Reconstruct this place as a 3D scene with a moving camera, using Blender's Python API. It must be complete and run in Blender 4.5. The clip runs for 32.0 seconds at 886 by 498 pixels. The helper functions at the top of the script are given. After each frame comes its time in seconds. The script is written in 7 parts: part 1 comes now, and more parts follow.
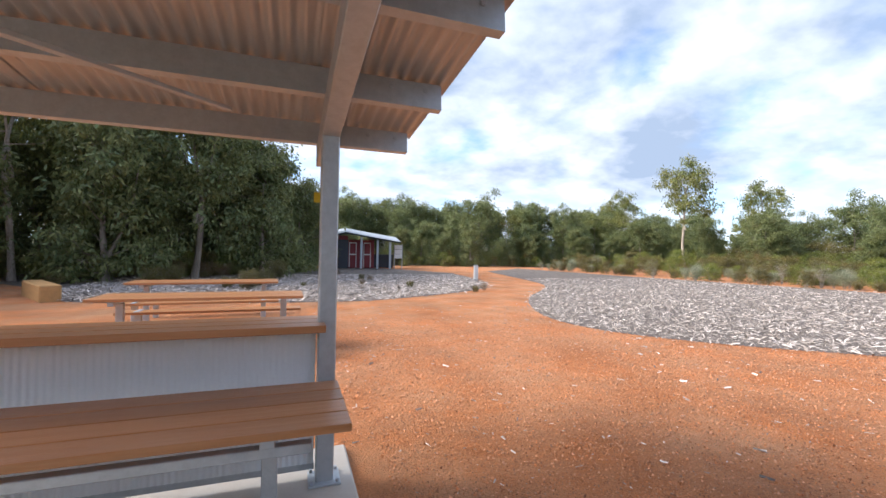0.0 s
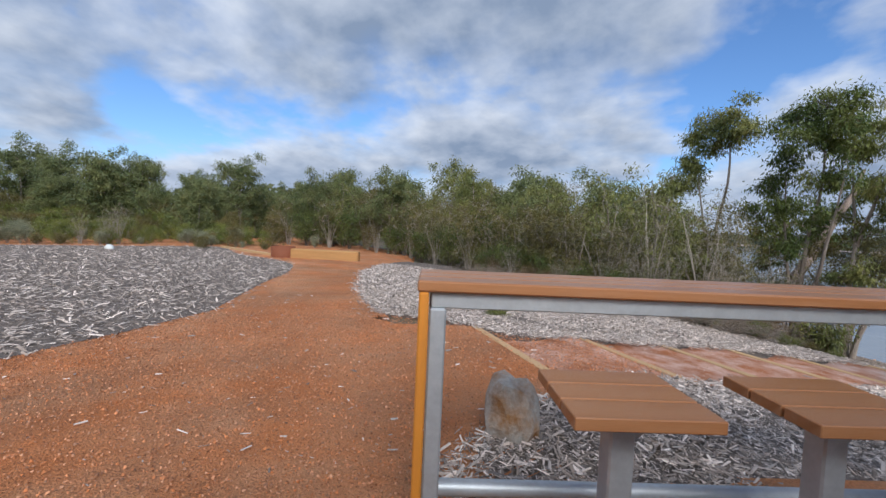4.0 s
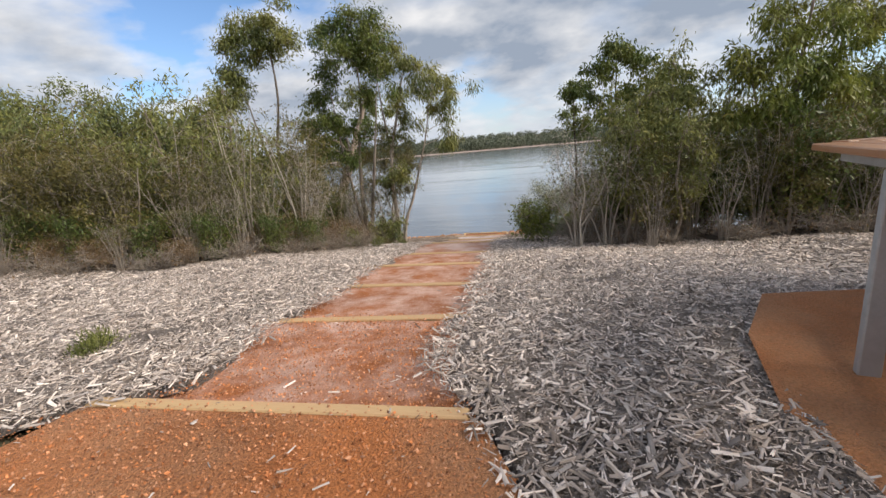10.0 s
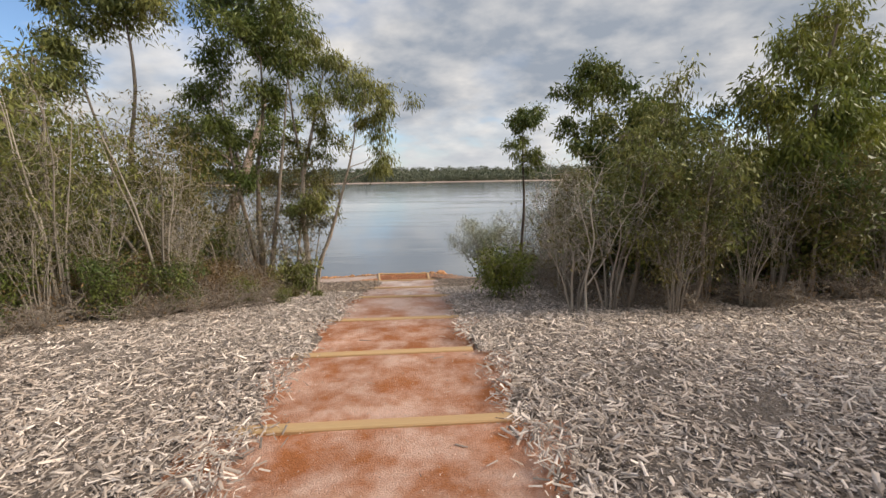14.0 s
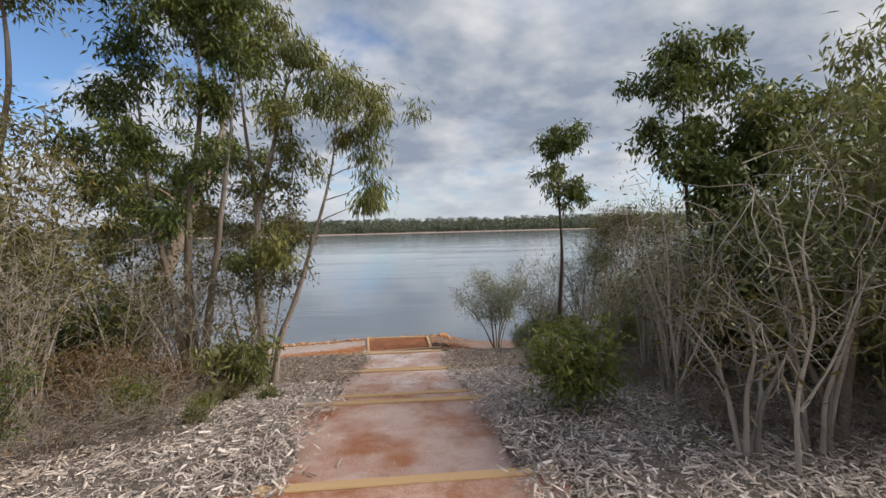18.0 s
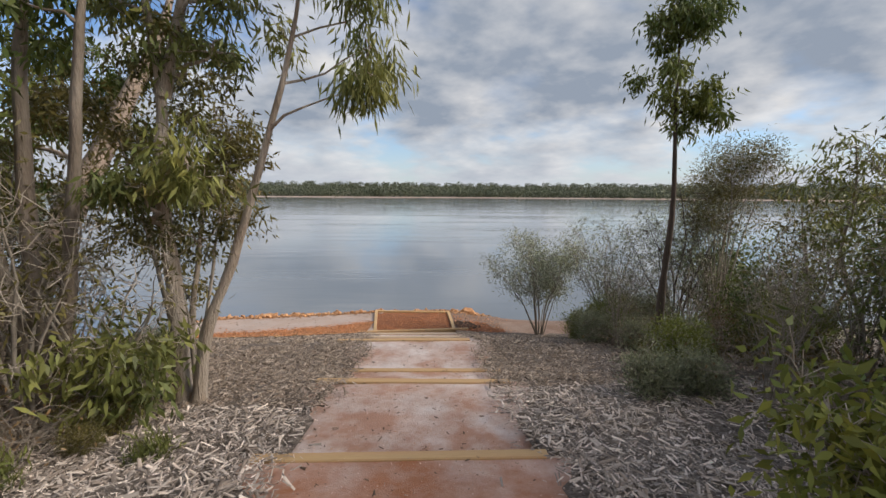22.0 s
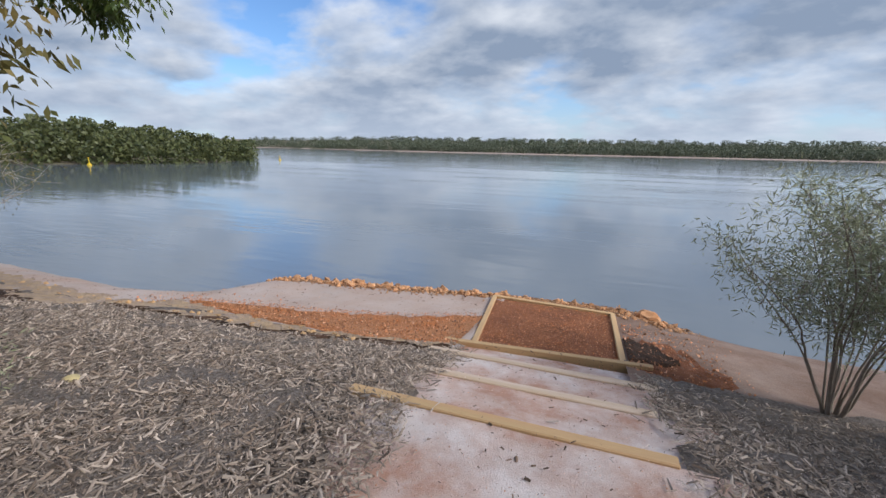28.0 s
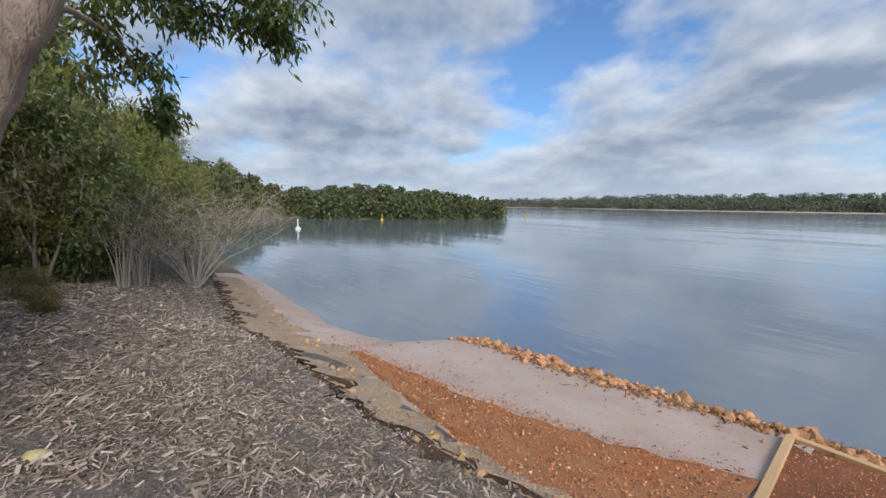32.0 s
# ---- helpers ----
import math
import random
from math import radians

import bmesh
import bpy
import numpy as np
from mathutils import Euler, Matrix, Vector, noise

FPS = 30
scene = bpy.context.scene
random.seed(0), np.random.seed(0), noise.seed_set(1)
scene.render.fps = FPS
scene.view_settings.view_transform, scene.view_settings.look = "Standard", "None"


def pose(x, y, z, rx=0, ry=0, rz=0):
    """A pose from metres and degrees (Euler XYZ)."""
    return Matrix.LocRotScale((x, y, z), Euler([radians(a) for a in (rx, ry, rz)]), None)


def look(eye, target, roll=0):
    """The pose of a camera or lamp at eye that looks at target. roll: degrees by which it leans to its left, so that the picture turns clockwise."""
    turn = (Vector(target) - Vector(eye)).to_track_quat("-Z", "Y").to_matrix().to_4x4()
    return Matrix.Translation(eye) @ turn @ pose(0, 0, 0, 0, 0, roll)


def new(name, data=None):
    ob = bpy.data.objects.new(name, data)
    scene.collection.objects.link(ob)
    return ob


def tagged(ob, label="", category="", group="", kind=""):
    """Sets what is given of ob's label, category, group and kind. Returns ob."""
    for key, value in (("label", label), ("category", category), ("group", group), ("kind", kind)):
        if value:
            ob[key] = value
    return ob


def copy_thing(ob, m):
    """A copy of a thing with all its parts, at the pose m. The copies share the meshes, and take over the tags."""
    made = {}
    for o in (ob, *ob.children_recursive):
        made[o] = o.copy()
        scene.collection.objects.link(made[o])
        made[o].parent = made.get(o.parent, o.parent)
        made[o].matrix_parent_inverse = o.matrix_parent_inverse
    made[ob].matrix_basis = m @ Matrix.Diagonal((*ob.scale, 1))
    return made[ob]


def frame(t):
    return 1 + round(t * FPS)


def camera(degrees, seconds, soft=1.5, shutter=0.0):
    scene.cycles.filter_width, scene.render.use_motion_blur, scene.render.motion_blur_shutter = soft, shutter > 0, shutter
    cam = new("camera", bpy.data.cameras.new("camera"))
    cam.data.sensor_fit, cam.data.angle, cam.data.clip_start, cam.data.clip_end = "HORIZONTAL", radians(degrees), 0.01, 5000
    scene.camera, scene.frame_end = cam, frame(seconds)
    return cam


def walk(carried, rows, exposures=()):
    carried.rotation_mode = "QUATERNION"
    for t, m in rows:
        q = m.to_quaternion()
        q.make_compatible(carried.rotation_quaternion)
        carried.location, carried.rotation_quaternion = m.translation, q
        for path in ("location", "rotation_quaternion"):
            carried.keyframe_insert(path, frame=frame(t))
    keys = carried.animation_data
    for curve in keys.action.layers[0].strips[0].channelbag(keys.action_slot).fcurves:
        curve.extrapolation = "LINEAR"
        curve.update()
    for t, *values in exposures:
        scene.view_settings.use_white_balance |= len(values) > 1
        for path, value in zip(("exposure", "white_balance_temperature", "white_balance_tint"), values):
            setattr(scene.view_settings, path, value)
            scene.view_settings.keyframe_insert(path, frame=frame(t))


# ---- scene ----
cam = camera(93.3, 32.0)
PATH = [
    (0, (-0.64, -0.663, 1.394), (-0.062, 1.251, 1.401), 1.1),
    (0.3, (-0.46, -0.536, 1.388), (0.292, 1.318, 1.376), 1.2),
    (0.6, (-0.252, -0.394, 1.358), (0.674, 1.378, 1.335), 1.9),
    (0.9, (-0.047, -0.251, 1.359), (1.03, 1.435, 1.348), 2.1),
    (1, (0.02, -0.214, 1.356), (1.139, 1.444, 1.357), 2.2),
    (1.5, (0.349, -0.05, 1.349), (1.648, 1.471, 1.381), 2.9),
    (2, (0.651, 0.137, 1.336), (2.119, 1.495, 1.359), 3.0),
    (2.5, (0.994, 0.38, 1.338), (2.605, 1.566, 1.318), 3.0),
    (3, (1.32, 0.68, 1.313), (3.071, 1.646, 1.255), 2.9),
    (3.5, (1.592, 1.025, 1.292), (3.562, 1.357, 1.21), 2.4),
    (4, (1.756, 1.299, 1.282), (3.662, 0.702, 1.187), 2.6),
    (4.5, (1.854, 1.586, 1.284), (3.276, 0.185, 1.166), 3.4),
    (6.5, (2.453, 2.452, 1.317), (2.571, 0.458, 1.21), 0.8),
    (7, (2.796, 2.378, 1.308), (3.021, 0.395, 1.176), -2.0),
    (7.5, (3.194, 2.26, 1.322), (3.568, 0.301, 1.174), -3.7),
    (8, (3.453, 1.972, 1.317), (3.915, 0.033, 1.155), -4.2),
    (8.5, (3.733, 1.708, 1.307), (4.19, -0.223, 1.062), -5.0),
    (9, (3.989, 1.487, 1.304), (4.431, -0.436, 0.976), -5.1),
    (9.5, (4.223, 1.175, 1.29), (4.647, -0.738, 0.887), -5.0),
    (10, (4.454, 0.906, 1.247), (4.855, -0.999, 0.789), -4.9),
    (10.5, (4.719, 0.669, 1.264), (5.091, -1.231, 0.763), -5.0),
    (11, (4.951, 0.364, 1.256), (5.29, -1.543, 0.755), -3.5),
    (11.5, (5.172, 0.114, 1.258), (5.368, -1.817, 0.775), -1.0),
    (12, (5.358, -0.096, 1.269), (5.418, -2.045, 0.827), -0.6),
    (12.5, (5.476, -0.384, 1.274), (5.463, -2.344, 0.873), -0.0),
    (13, (5.574, -0.706, 1.261), (5.51, -2.664, 0.861), -0.4),
    (13.5, (5.668, -1.095, 1.23), (5.583, -3.058, 0.859), -1.0),
    (14, (5.692, -1.457, 1.156), (5.581, -3.426, 0.824), -0.9),
    (14.5, (5.728, -1.813, 1.134), (5.591, -3.789, 0.859), -1.1),
    (16.5, (5.839, -3.155, 1.094), (5.72, -5.148, 0.983), -1.2),
    (17, (5.867, -3.549, 1.072), (5.739, -5.542, 0.972), -1.6),
    (17.5, (5.895, -3.926, 1.028), (5.753, -5.918, 0.938), -1.6),
    (18, (5.929, -4.259, 0.955), (5.766, -6.251, 0.86), -1.4),
    (18.5, (5.933, -4.626, 0.881), (5.753, -6.615, 0.781), -0.8),
    (19, (5.956, -5.006, 0.851), (5.772, -6.995, 0.749), -0.1),
    (19.5, (5.942, -5.358, 0.826), (5.779, -7.348, 0.716), 0.4),
    (20, (5.941, -5.715, 0.775), (5.809, -7.707, 0.651), 0.5),
    (20.5, (5.977, -6.06, 0.683), (5.87, -8.051, 0.524), 0.5),
    (21, (5.969, -6.381, 0.633), (5.876, -8.369, 0.437), 0.5),
    (21.5, (5.964, -6.693, 0.599), (5.876, -8.677, 0.368), 0.5),
    (22, (5.991, -7.064, 0.541), (5.914, -9.046, 0.284), 0.4),
    (22.5, (5.979, -7.381, 0.455), (5.92, -9.358, 0.157), 0.2),
    (23, (5.949, -7.685, 0.363), (5.924, -9.655, 0.022), 0.2),
    (23.5, (5.964, -8.018, 0.272), (5.973, -9.981, -0.11), 0.1),
    (24, (5.946, -8.379, 0.236), (5.99, -10.332, -0.194), 0.4),
    (24.5, (5.917, -8.719, 0.215), (6.007, -10.664, -0.239), 0.6),
    (26.5, (5.873, -10.282, -0.052), (6.216, -12.198, -0.511), 1.5),
    (27, (5.85, -10.643, -0.086), (6.283, -12.542, -0.54), 1.6),
    (27.5, (5.849, -10.998, -0.102), (6.38, -12.87, -0.564), 1.5),
    (28, (5.9, -11.277, -0.098), (6.545, -13.113, -0.559), 1.2),
    (28.5, (5.895, -11.509, -0.132), (6.67, -13.296, -0.582), 0.5),
    (29, (5.933, -11.747, -0.201), (6.839, -13.481, -0.62), 0.0),
    (29.5, (6.008, -12.022, -0.249), (7.026, -13.702, -0.628), -0.2),
    (30, (6.054, -12.275, -0.293), (7.179, -13.894, -0.631), -0.2),
    (30.5, (6.083, -12.615, -0.346), (7.345, -14.134, -0.656), -0.0),
    (31, (6.128, -12.887, -0.389), (7.512, -14.305, -0.663), 0.1),
    (31.5, (6.227, -13.129, -0.42), (7.72, -14.439, -0.659), 0.3),
    (32, (6.406, -13.292, -0.439), (7.977, -14.512, -0.646), 0.7),
]
EXPOSURES = [(0, 0.95, 6150, 10), (0.4, 0.75, 6050, 10), (1.2, 0.18, 5800, 10), (2.5, -0.02, 5700, 9), (4.5, -0.04, 5930, 9), (7, 0.12, 6580, 10), (9, 0.22, 6730, 10), (10.5, 0.28, 6930, 10), (13, 0.26, 7530, 11),
             (15, 0.12, 7030, 10), (17, 0.05, 6780, 10), (20, 0.07, 6830, 10), (23, 0.06, 6930, 10), (25, 0.05, 6530, 9), (27.5, 0.05, 6080, 9), (32, 0.0, 6080, 8)]
walk(cam, [(t, look(eye, target, roll)) for t, eye, target, roll in PATH], EXPOSURES)

# ---------------------------------------------------------------- light
SUN_DIR = Vector((-0.77, 0.12, 0.58)).normalized()      # towards the sun
world = bpy.data.worlds.new("sky_world")
scene.world = world
world.use_nodes = True
wn, wl = world.node_tree.nodes, world.node_tree.links
for n in list(wn):
    wn.remove(n)


def wnode(kind, **sets):
    n = wn.new(kind)
    for k, v in sets.items():
        n.inputs[k].default_value = v
    return n


def wmath(op, a, b=None):
    n = wn.new("ShaderNodeMath")
    n.operation = op
    for i, v in enumerate((a, b)):
        if v is None:
            continue
        if isinstance(v, (int, float)):
            n.inputs[i].default_value = v
        else:
            wl.new(v, n.inputs[i])
    return n.outputs[0]


def wmix(fac, a, b):
    n = wn.new("ShaderNodeMix")
    n.data_type = "RGBA"
    for i, v in ((0, fac), (6, a), (7, b)):
        if isinstance(v, (int, float, tuple)):
            n.inputs[i].default_value = v
        else:
            wl.new(v, n.inputs[i])
    return n.outputs[2]


def wramp(src, *stops):
    n = wn.new("ShaderNodeValToRGB")
    e = n.color_ramp.elements
    for i, (p, v) in enumerate(stops):
        el = e[i] if i < 2 else e.new(p)
        el.position, el.color = p, (v, v, v, 1)
    wl.new(src, n.inputs[0])
    return n.outputs[0]


sky = wn.new("ShaderNodeTexSky")
sky.sky_type, sky.sun_disc = "NISHITA", False
sky.sun_elevation = math.asin(SUN_DIR.z)
sky.sun_rotation = math.atan2(SUN_DIR.x, SUN_DIR.y)
sky.air_density, sky.dust_density, sky.ozone_density = 1.0, 0.6, 2.0
dirn = wn.new("ShaderNodeTexCoord").outputs["Generated"]
sep = wn.new("ShaderNodeSeparateXYZ")
wl.new(dirn, sep.inputs[0])
zz = wmath("ADD", wmath("MAXIMUM", sep.outputs[2], 0.0), 0.30)
comb = wn.new("ShaderNodeCombineXYZ")
wl.new(wmath("DIVIDE", sep.outputs[0], zz), comb.inputs[0])
wl.new(wmath("DIVIDE", sep.outputs[1], zz), comb.inputs[1])
comb.inputs[2].default_value = 3.1


def wnoise(scale, detail, rough, dist, off, turn=0.5, squash=1.0):
    mp = wn.new("ShaderNodeMapping")
    wl.new(comb.outputs[0], mp.inputs[0])
    mp.inputs[1].default_value = off
    mp.inputs[2].default_value = (0, 0, turn)
    mp.inputs[3].default_value = (1.0, squash, 1.0)
    n = wnode("ShaderNodeTexNoise", Scale=scale, Detail=detail, Roughness=rough, Distortion=dist)
    wl.new(mp.outputs[0], n.inputs["Vector"])
    return n.outputs["Fac"]


def thickness(dx, dy):
    """Depth of the cloud sheet: broad banks, heaped tufts on them."""
    bank = wnoise(0.95, 5, 0.5, 0.2, (1.3 + dx, 4.2 + dy, 0))
    tuft = wnoise(2.3, 7, 0.52, 0.1, (5.1 + dx, 0.4 + dy, 2), 0.9, 1.1)
    return wmath("ADD", wmath("MULTIPLY", bank, 0.66), wmath("MULTIPLY", tuft, 0.34))


depth_here, depth_sunward = thickness(0, 0), thickness(-0.11, 0.02)
cover = wramp(depth_here, (0.408, 0.0), (0.470, 0.80), (0.535, 1.0))
lit = wmath("ADD", wmath("MULTIPLY", wmath("SUBTRACT", depth_here, depth_sunward), 4.2), 0.52)
lit = wmath("SUBTRACT", lit, wmath("MULTIPLY", wmath("SUBTRACT", depth_here, 0.50), 2.6))
lit = wmath("ADD", lit, wmath("MULTIPLY", wmath("SUBTRACT", wnoise(6.0, 6, 0.55, 0.1, (2.2, 7.0, 1), 0.9, 1.1), 0.5), 0.62))
bright = wramp(lit, (0.22, 0.0), (0.52, 0.42), (0.90, 1.0))
cloud = wmix(bright, (0.255, 0.31, 0.405, 1), (0.73, 0.74, 0.77, 1))
blue = wn.new("ShaderNodeMix")
blue.data_type, blue.blend_type = "RGBA", "MULTIPLY"
blue.inputs[0].default_value = 1.0
wl.new(sky.outputs[0], blue.inputs[6])
blue.inputs[7].default_value = (0.10, 0.12, 0.145, 1)
skycol = wmix(cover, blue.outputs[2], cloud)
haze = wramp(sep.outputs[2], (0.0, 0.75), (0.16, 0.0))
skycol = wmix(haze, skycol, (0.52, 0.57, 0.66, 1))
bg = wnode("ShaderNodeBackground", Strength=1.08)
wl.new(skycol, bg.inputs[0])
wl.new(bg.outputs[0], wn.new("ShaderNodeOutputWorld").inputs[0])

sun = new("sun", bpy.data.lights.new("sun", "SUN"))
sun.data.energy, sun.data.angle, sun.data.color = 3.3, radians(30), (1.0, 0.93, 0.83)
sun.matrix_world = look(SUN_DIR * 60, (0, 0, 0))


# ---------------------------------------------------------------- materials
def material(name, base, rough=0.8, metal=0.0, var=0.25, scale=8.0, fine=90.0, bump=0.2, spread=None, island=0.0,
             obj=0.0, stretch=(1, 1, 1), translucent=0.0, second=None, second_scale=1.2, second_amount=0.5, bump_dist=0.01, spec=0.5):
    """A procedural surface: two scales of noise on the colour, fine relief, and shifts piece by piece."""
    m = bpy.data.materials.new(name)
    m.use_nodes = True
    nt = m.node_tree
    nd, lk = nt.nodes, nt.links
    b = nd["Principled BSDF"]
    b.inputs["Roughness"].default_value, b.inputs["Metallic"].default_value = rough, metal
    b.inputs["Specular IOR Level"].default_value = spec
    tc = nd.new("ShaderNodeTexCoord")
    mp = nd.new("ShaderNodeMapping")
    mp.inputs[3].default_value = stretch
    lk.new(tc.outputs["Object"], mp.inputs[0])

    def noise_at(s, detail=5.0, roughness=0.6):
        n = nd.new("ShaderNodeTexNoise")
        n.inputs["Scale"].default_value, n.inputs["Detail"].default_value = s, detail
        n.inputs["Roughness"].default_value = roughness
        lk.new(mp.outputs[0], n.inputs["Vector"])
        return n.outputs["Fac"]

    def mth(op, a, c):
        n = nd.new("ShaderNodeMath")
        n.operation = op
        for i, v in enumerate((a, c)):
            if isinstance(v, (int, float)):
                n.inputs[i].default_value = v
            else:
                lk.new(v, n.inputs[i])
        return n.outputs[0]

    big, small = noise_at(scale), noise_at(fine, 3.0)
    val = mth("ADD", mth("MULTIPLY", mth("SUBTRACT", big, 0.5), 2.2 * var), 1.0)
    val = mth("ADD", val, mth("MULTIPLY", mth("SUBTRACT", small, 0.5), 1.6 * var))
    if island:
        geo = nd.new("ShaderNodeNewGeometry")
        val = mth("ADD", val, mth("MULTIPLY", mth("SUBTRACT", geo.outputs["Random Per Island"], 0.5), 2 * island))
    if obj:
        oi = nd.new("ShaderNodeObjectInfo")
        val = mth("ADD", val, mth("MULTIPLY", mth("SUBTRACT", oi.outputs["Random"], 0.5), 2 * obj))
    col = nd.new("ShaderNodeRGB")
    col.outputs[0].default_value = (*base, 1)
    out = col.outputs[0]
    if second:
        r = nd.new("ShaderNodeValToRGB")
        r.color_ramp.elements[0].position, r.color_ramp.elements[1].position = 0.5 - 0.12, 0.5 + 0.14
        if spread == "island":
            geo2 = nd.new("ShaderNodeNewGeometry")
            wn2 = nd.new("ShaderNodeTexWhiteNoise")
            wn2.noise_dimensions = "1D"
            lk.new(geo2.outputs["Random Per Island"], wn2.inputs["W"])
            lk.new(wn2.outputs["Value"], r.inputs[0])
            r.color_ramp.elements[0].position, r.color_ramp.elements[1].position = 0.2, 0.9
        else:
            lk.new(noise_at(second_scale, 6.0, 0.65), r.inputs[0])
        mx = nd.new("ShaderNodeMix")
        mx.data_type = "RGBA"
        lk.new(mth("MULTIPLY", r.outputs[0], second_amount), mx.inputs[0])
        lk.new(out, mx.inputs[6])
        mx.inputs[7].default_value = (*second, 1)
        out = mx.outputs[2]
    hsv = nd.new("ShaderNodeHueSaturation")
    lk.new(out, hsv.inputs["Color"])
    lk.new(val, hsv.inputs["Value"])
    lk.new(hsv.outputs[0], b.inputs["Base Color"])
    if bump:
        bp = nd.new("ShaderNodeBump")
        bp.inputs["Strength"].default_value, bp.inputs["Distance"].default_value = bump, bump_dist
        lk.new(mth("ADD", small, mth("MULTIPLY", big, 0.6)), bp.inputs["Height"])
        lk.new(bp.outputs[0], b.inputs["Normal"])
    if translucent:
        tr = nd.new("ShaderNodeBsdfTranslucent")
        lk.new(hsv.outputs[0], tr.inputs[0])
        ms = nd.new("ShaderNodeMixShader")
        ms.inputs[0].default_value = translucent
        lk.new(b.outputs[0], ms.inputs[1])
        lk.new(tr.outputs[0], ms.inputs[2])
        lk.new(ms.outputs[0], nd["Material Output"].inputs[0])
    return m


M_GRAVEL = material("red_gravel", (0.61, 0.215, 0.068), 0.95, var=0.55, scale=0.8, fine=75, bump=1.0, bump_dist=0.05,
                    second=(0.61, 0.345, 0.19), second_scale=0.9, second_amount=0.6)
M_FILL = material("packed_gravel", (0.34, 0.125, 0.052), 0.95, var=0.4, scale=2.5, fine=80, bump=1.0, bump_dist=0.03, second=(0.22, 0.08, 0.035), second_scale=3, second_amount=0.8)
M_DARKSOIL = material("dark_soil", (0.075, 0.052, 0.040), 0.95, spec=0.15, var=0.4, scale=4, fine=50, bump=0.9, bump_dist=0.03, second=(0.16, 0.085, 0.05), second_scale=2.5, second_amount=0.8)
M_OCHRE = material("ochre_clay", (0.52, 0.36, 0.21), 0.95, var=0.35, scale=3, fine=40, bump=1.0, bump_dist=0.04, second=(0.42, 0.31, 0.24), second_scale=3.5, second_amount=0.9)
M_OCHREROCK = material("ochre_rock", (0.56, 0.31, 0.11), 0.9, var=0.3, scale=7, fine=50, bump=0.6, obj=0.3, second=(0.50, 0.37, 0.24), second_scale=3, second_amount=0.8)
M_PALEPEB = material("dusty_pebble", (0.50, 0.27, 0.17), 0.9, var=0.15, island=0.4, bump=0, second=(0.70, 0.56, 0.48), spread="island", second_amount=0.8)
M_REDWORN = material("orange_worn_gravel", (0.46, 0.155, 0.052), 0.95, var=0.45, scale=1.6, fine=100, bump=0.8, bump_dist=0.02,
                     second=(0.66, 0.45, 0.36), second_scale=3.2, second_amount=0.85)
M_PALE = material("worn_gravel", (0.43, 0.175, 0.085), 0.95, var=0.22, scale=2.0, fine=110, bump=0.6, bump_dist=0.015,
                  second=(0.66, 0.48, 0.41), second_scale=1.6, second_amount=0.95)
M_PALER = material("worn_pale_gravel", (0.48, 0.27, 0.19), 0.95, var=0.2, scale=2.0, fine=110, bump=0.6, bump_dist=0.015,
                   second=(0.72, 0.62, 0.575), second_scale=1.8, second_amount=1.0)
M_PEBBLE = material("red_pebble", (0.47, 0.165, 0.058), 0.9, var=0.15, island=0.75, bump=0, second=(0.66, 0.42, 0.27), spread="island", second_amount=0.6)
M_GRIT = material("red_grit", (0.55, 0.195, 0.068), 0.92, var=0.15, island=0.5, bump=0, second=(0.64, 0.40, 0.26), spread="island", second_amount=0.5)
M_MULCH = material("mulch_bed", (0.15, 0.115, 0.092), 0.95, var=0.6, scale=9, fine=60, bump=1.0, bump_dist=0.04,
                   second=(0.28, 0.235, 0.20), second_scale=30, second_amount=0.85)
# browner chips of the lower slope, tree shade put into their darker colour
M_CHIPBROWN = material("brown_shaded_wood_chip", (0.215, 0.158, 0.118), 0.9, var=0.18, scale=20, fine=200, bump=0.2, island=0.6,
                       second=(0.50, 0.41, 0.335), spread="island", second_amount=0.8)
M_CHIP = material("wood_chip", (0.33, 0.262, 0.215), 0.9, var=0.2, scale=20, fine=200, bump=0.2, island=0.6,
                  second=(0.76, 0.655, 0.575), spread="island", second_amount=0.88)
M_SOIL = material("leaf_litter_soil", (0.13, 0.10, 0.07), 0.95, var=0.4, scale=1.5, fine=30, bump=0.8, bump_dist=0.04,
                  second=(0.20, 0.18, 0.10), second_scale=0.5, second_amount=0.8)
M_SAND = material("pale_sand", (0.50, 0.405, 0.355), 0.9, var=0.2, scale=1.3, fine=60, bump=0.35, bump_dist=0.015,
                  second=(0.44, 0.27, 0.18), second_scale=0.8, second_amount=0.6)
M_ORANGE = material("orange_rock", (0.43, 0.185, 0.07), 0.9, var=0.3, scale=7, fine=50, bump=0.6, obj=0.35, island=0.3,
                    second=(0.58, 0.40, 0.25), second_scale=3, second_amount=0.6)
M_BOULDER = material("boulder", (0.50, 0.47, 0.42), 0.85, var=0.4, scale=6, fine=45, bump=0.45, bump_dist=0.02,
                     second=(0.34, 0.17, 0.06), second_scale=4.5, second_amount=1.0)
M_TIMBER = material("pine_sleeper", (0.60, 0.40, 0.20), 0.8, var=0.16, scale=3, fine=40, bump=0.25, stretch=(0.25, 3, 3), obj=0.08,
                    second=(0.50, 0.27, 0.14), second_scale=2.0, second_amount=0.45)
# brown sand, with the shade under the shore bushes put into its colour
M_SOILSAND = material("brown_shaded_sand", (0.21, 0.125, 0.085), 0.95, var=0.3, scale=1.6, fine=50, bump=0.6, bump_dist=0.02, second=(0.36, 0.27, 0.22), second_scale=1.4, second_amount=0.6)
M_DUSTY = material("dusty_sleeper", (0.58, 0.43, 0.29), 0.9, var=0.2, scale=3, fine=40, bump=0.3, stretch=(0.25, 3, 3), second=(0.62, 0.50, 0.42), second_scale=1.5, second_amount=0.8)
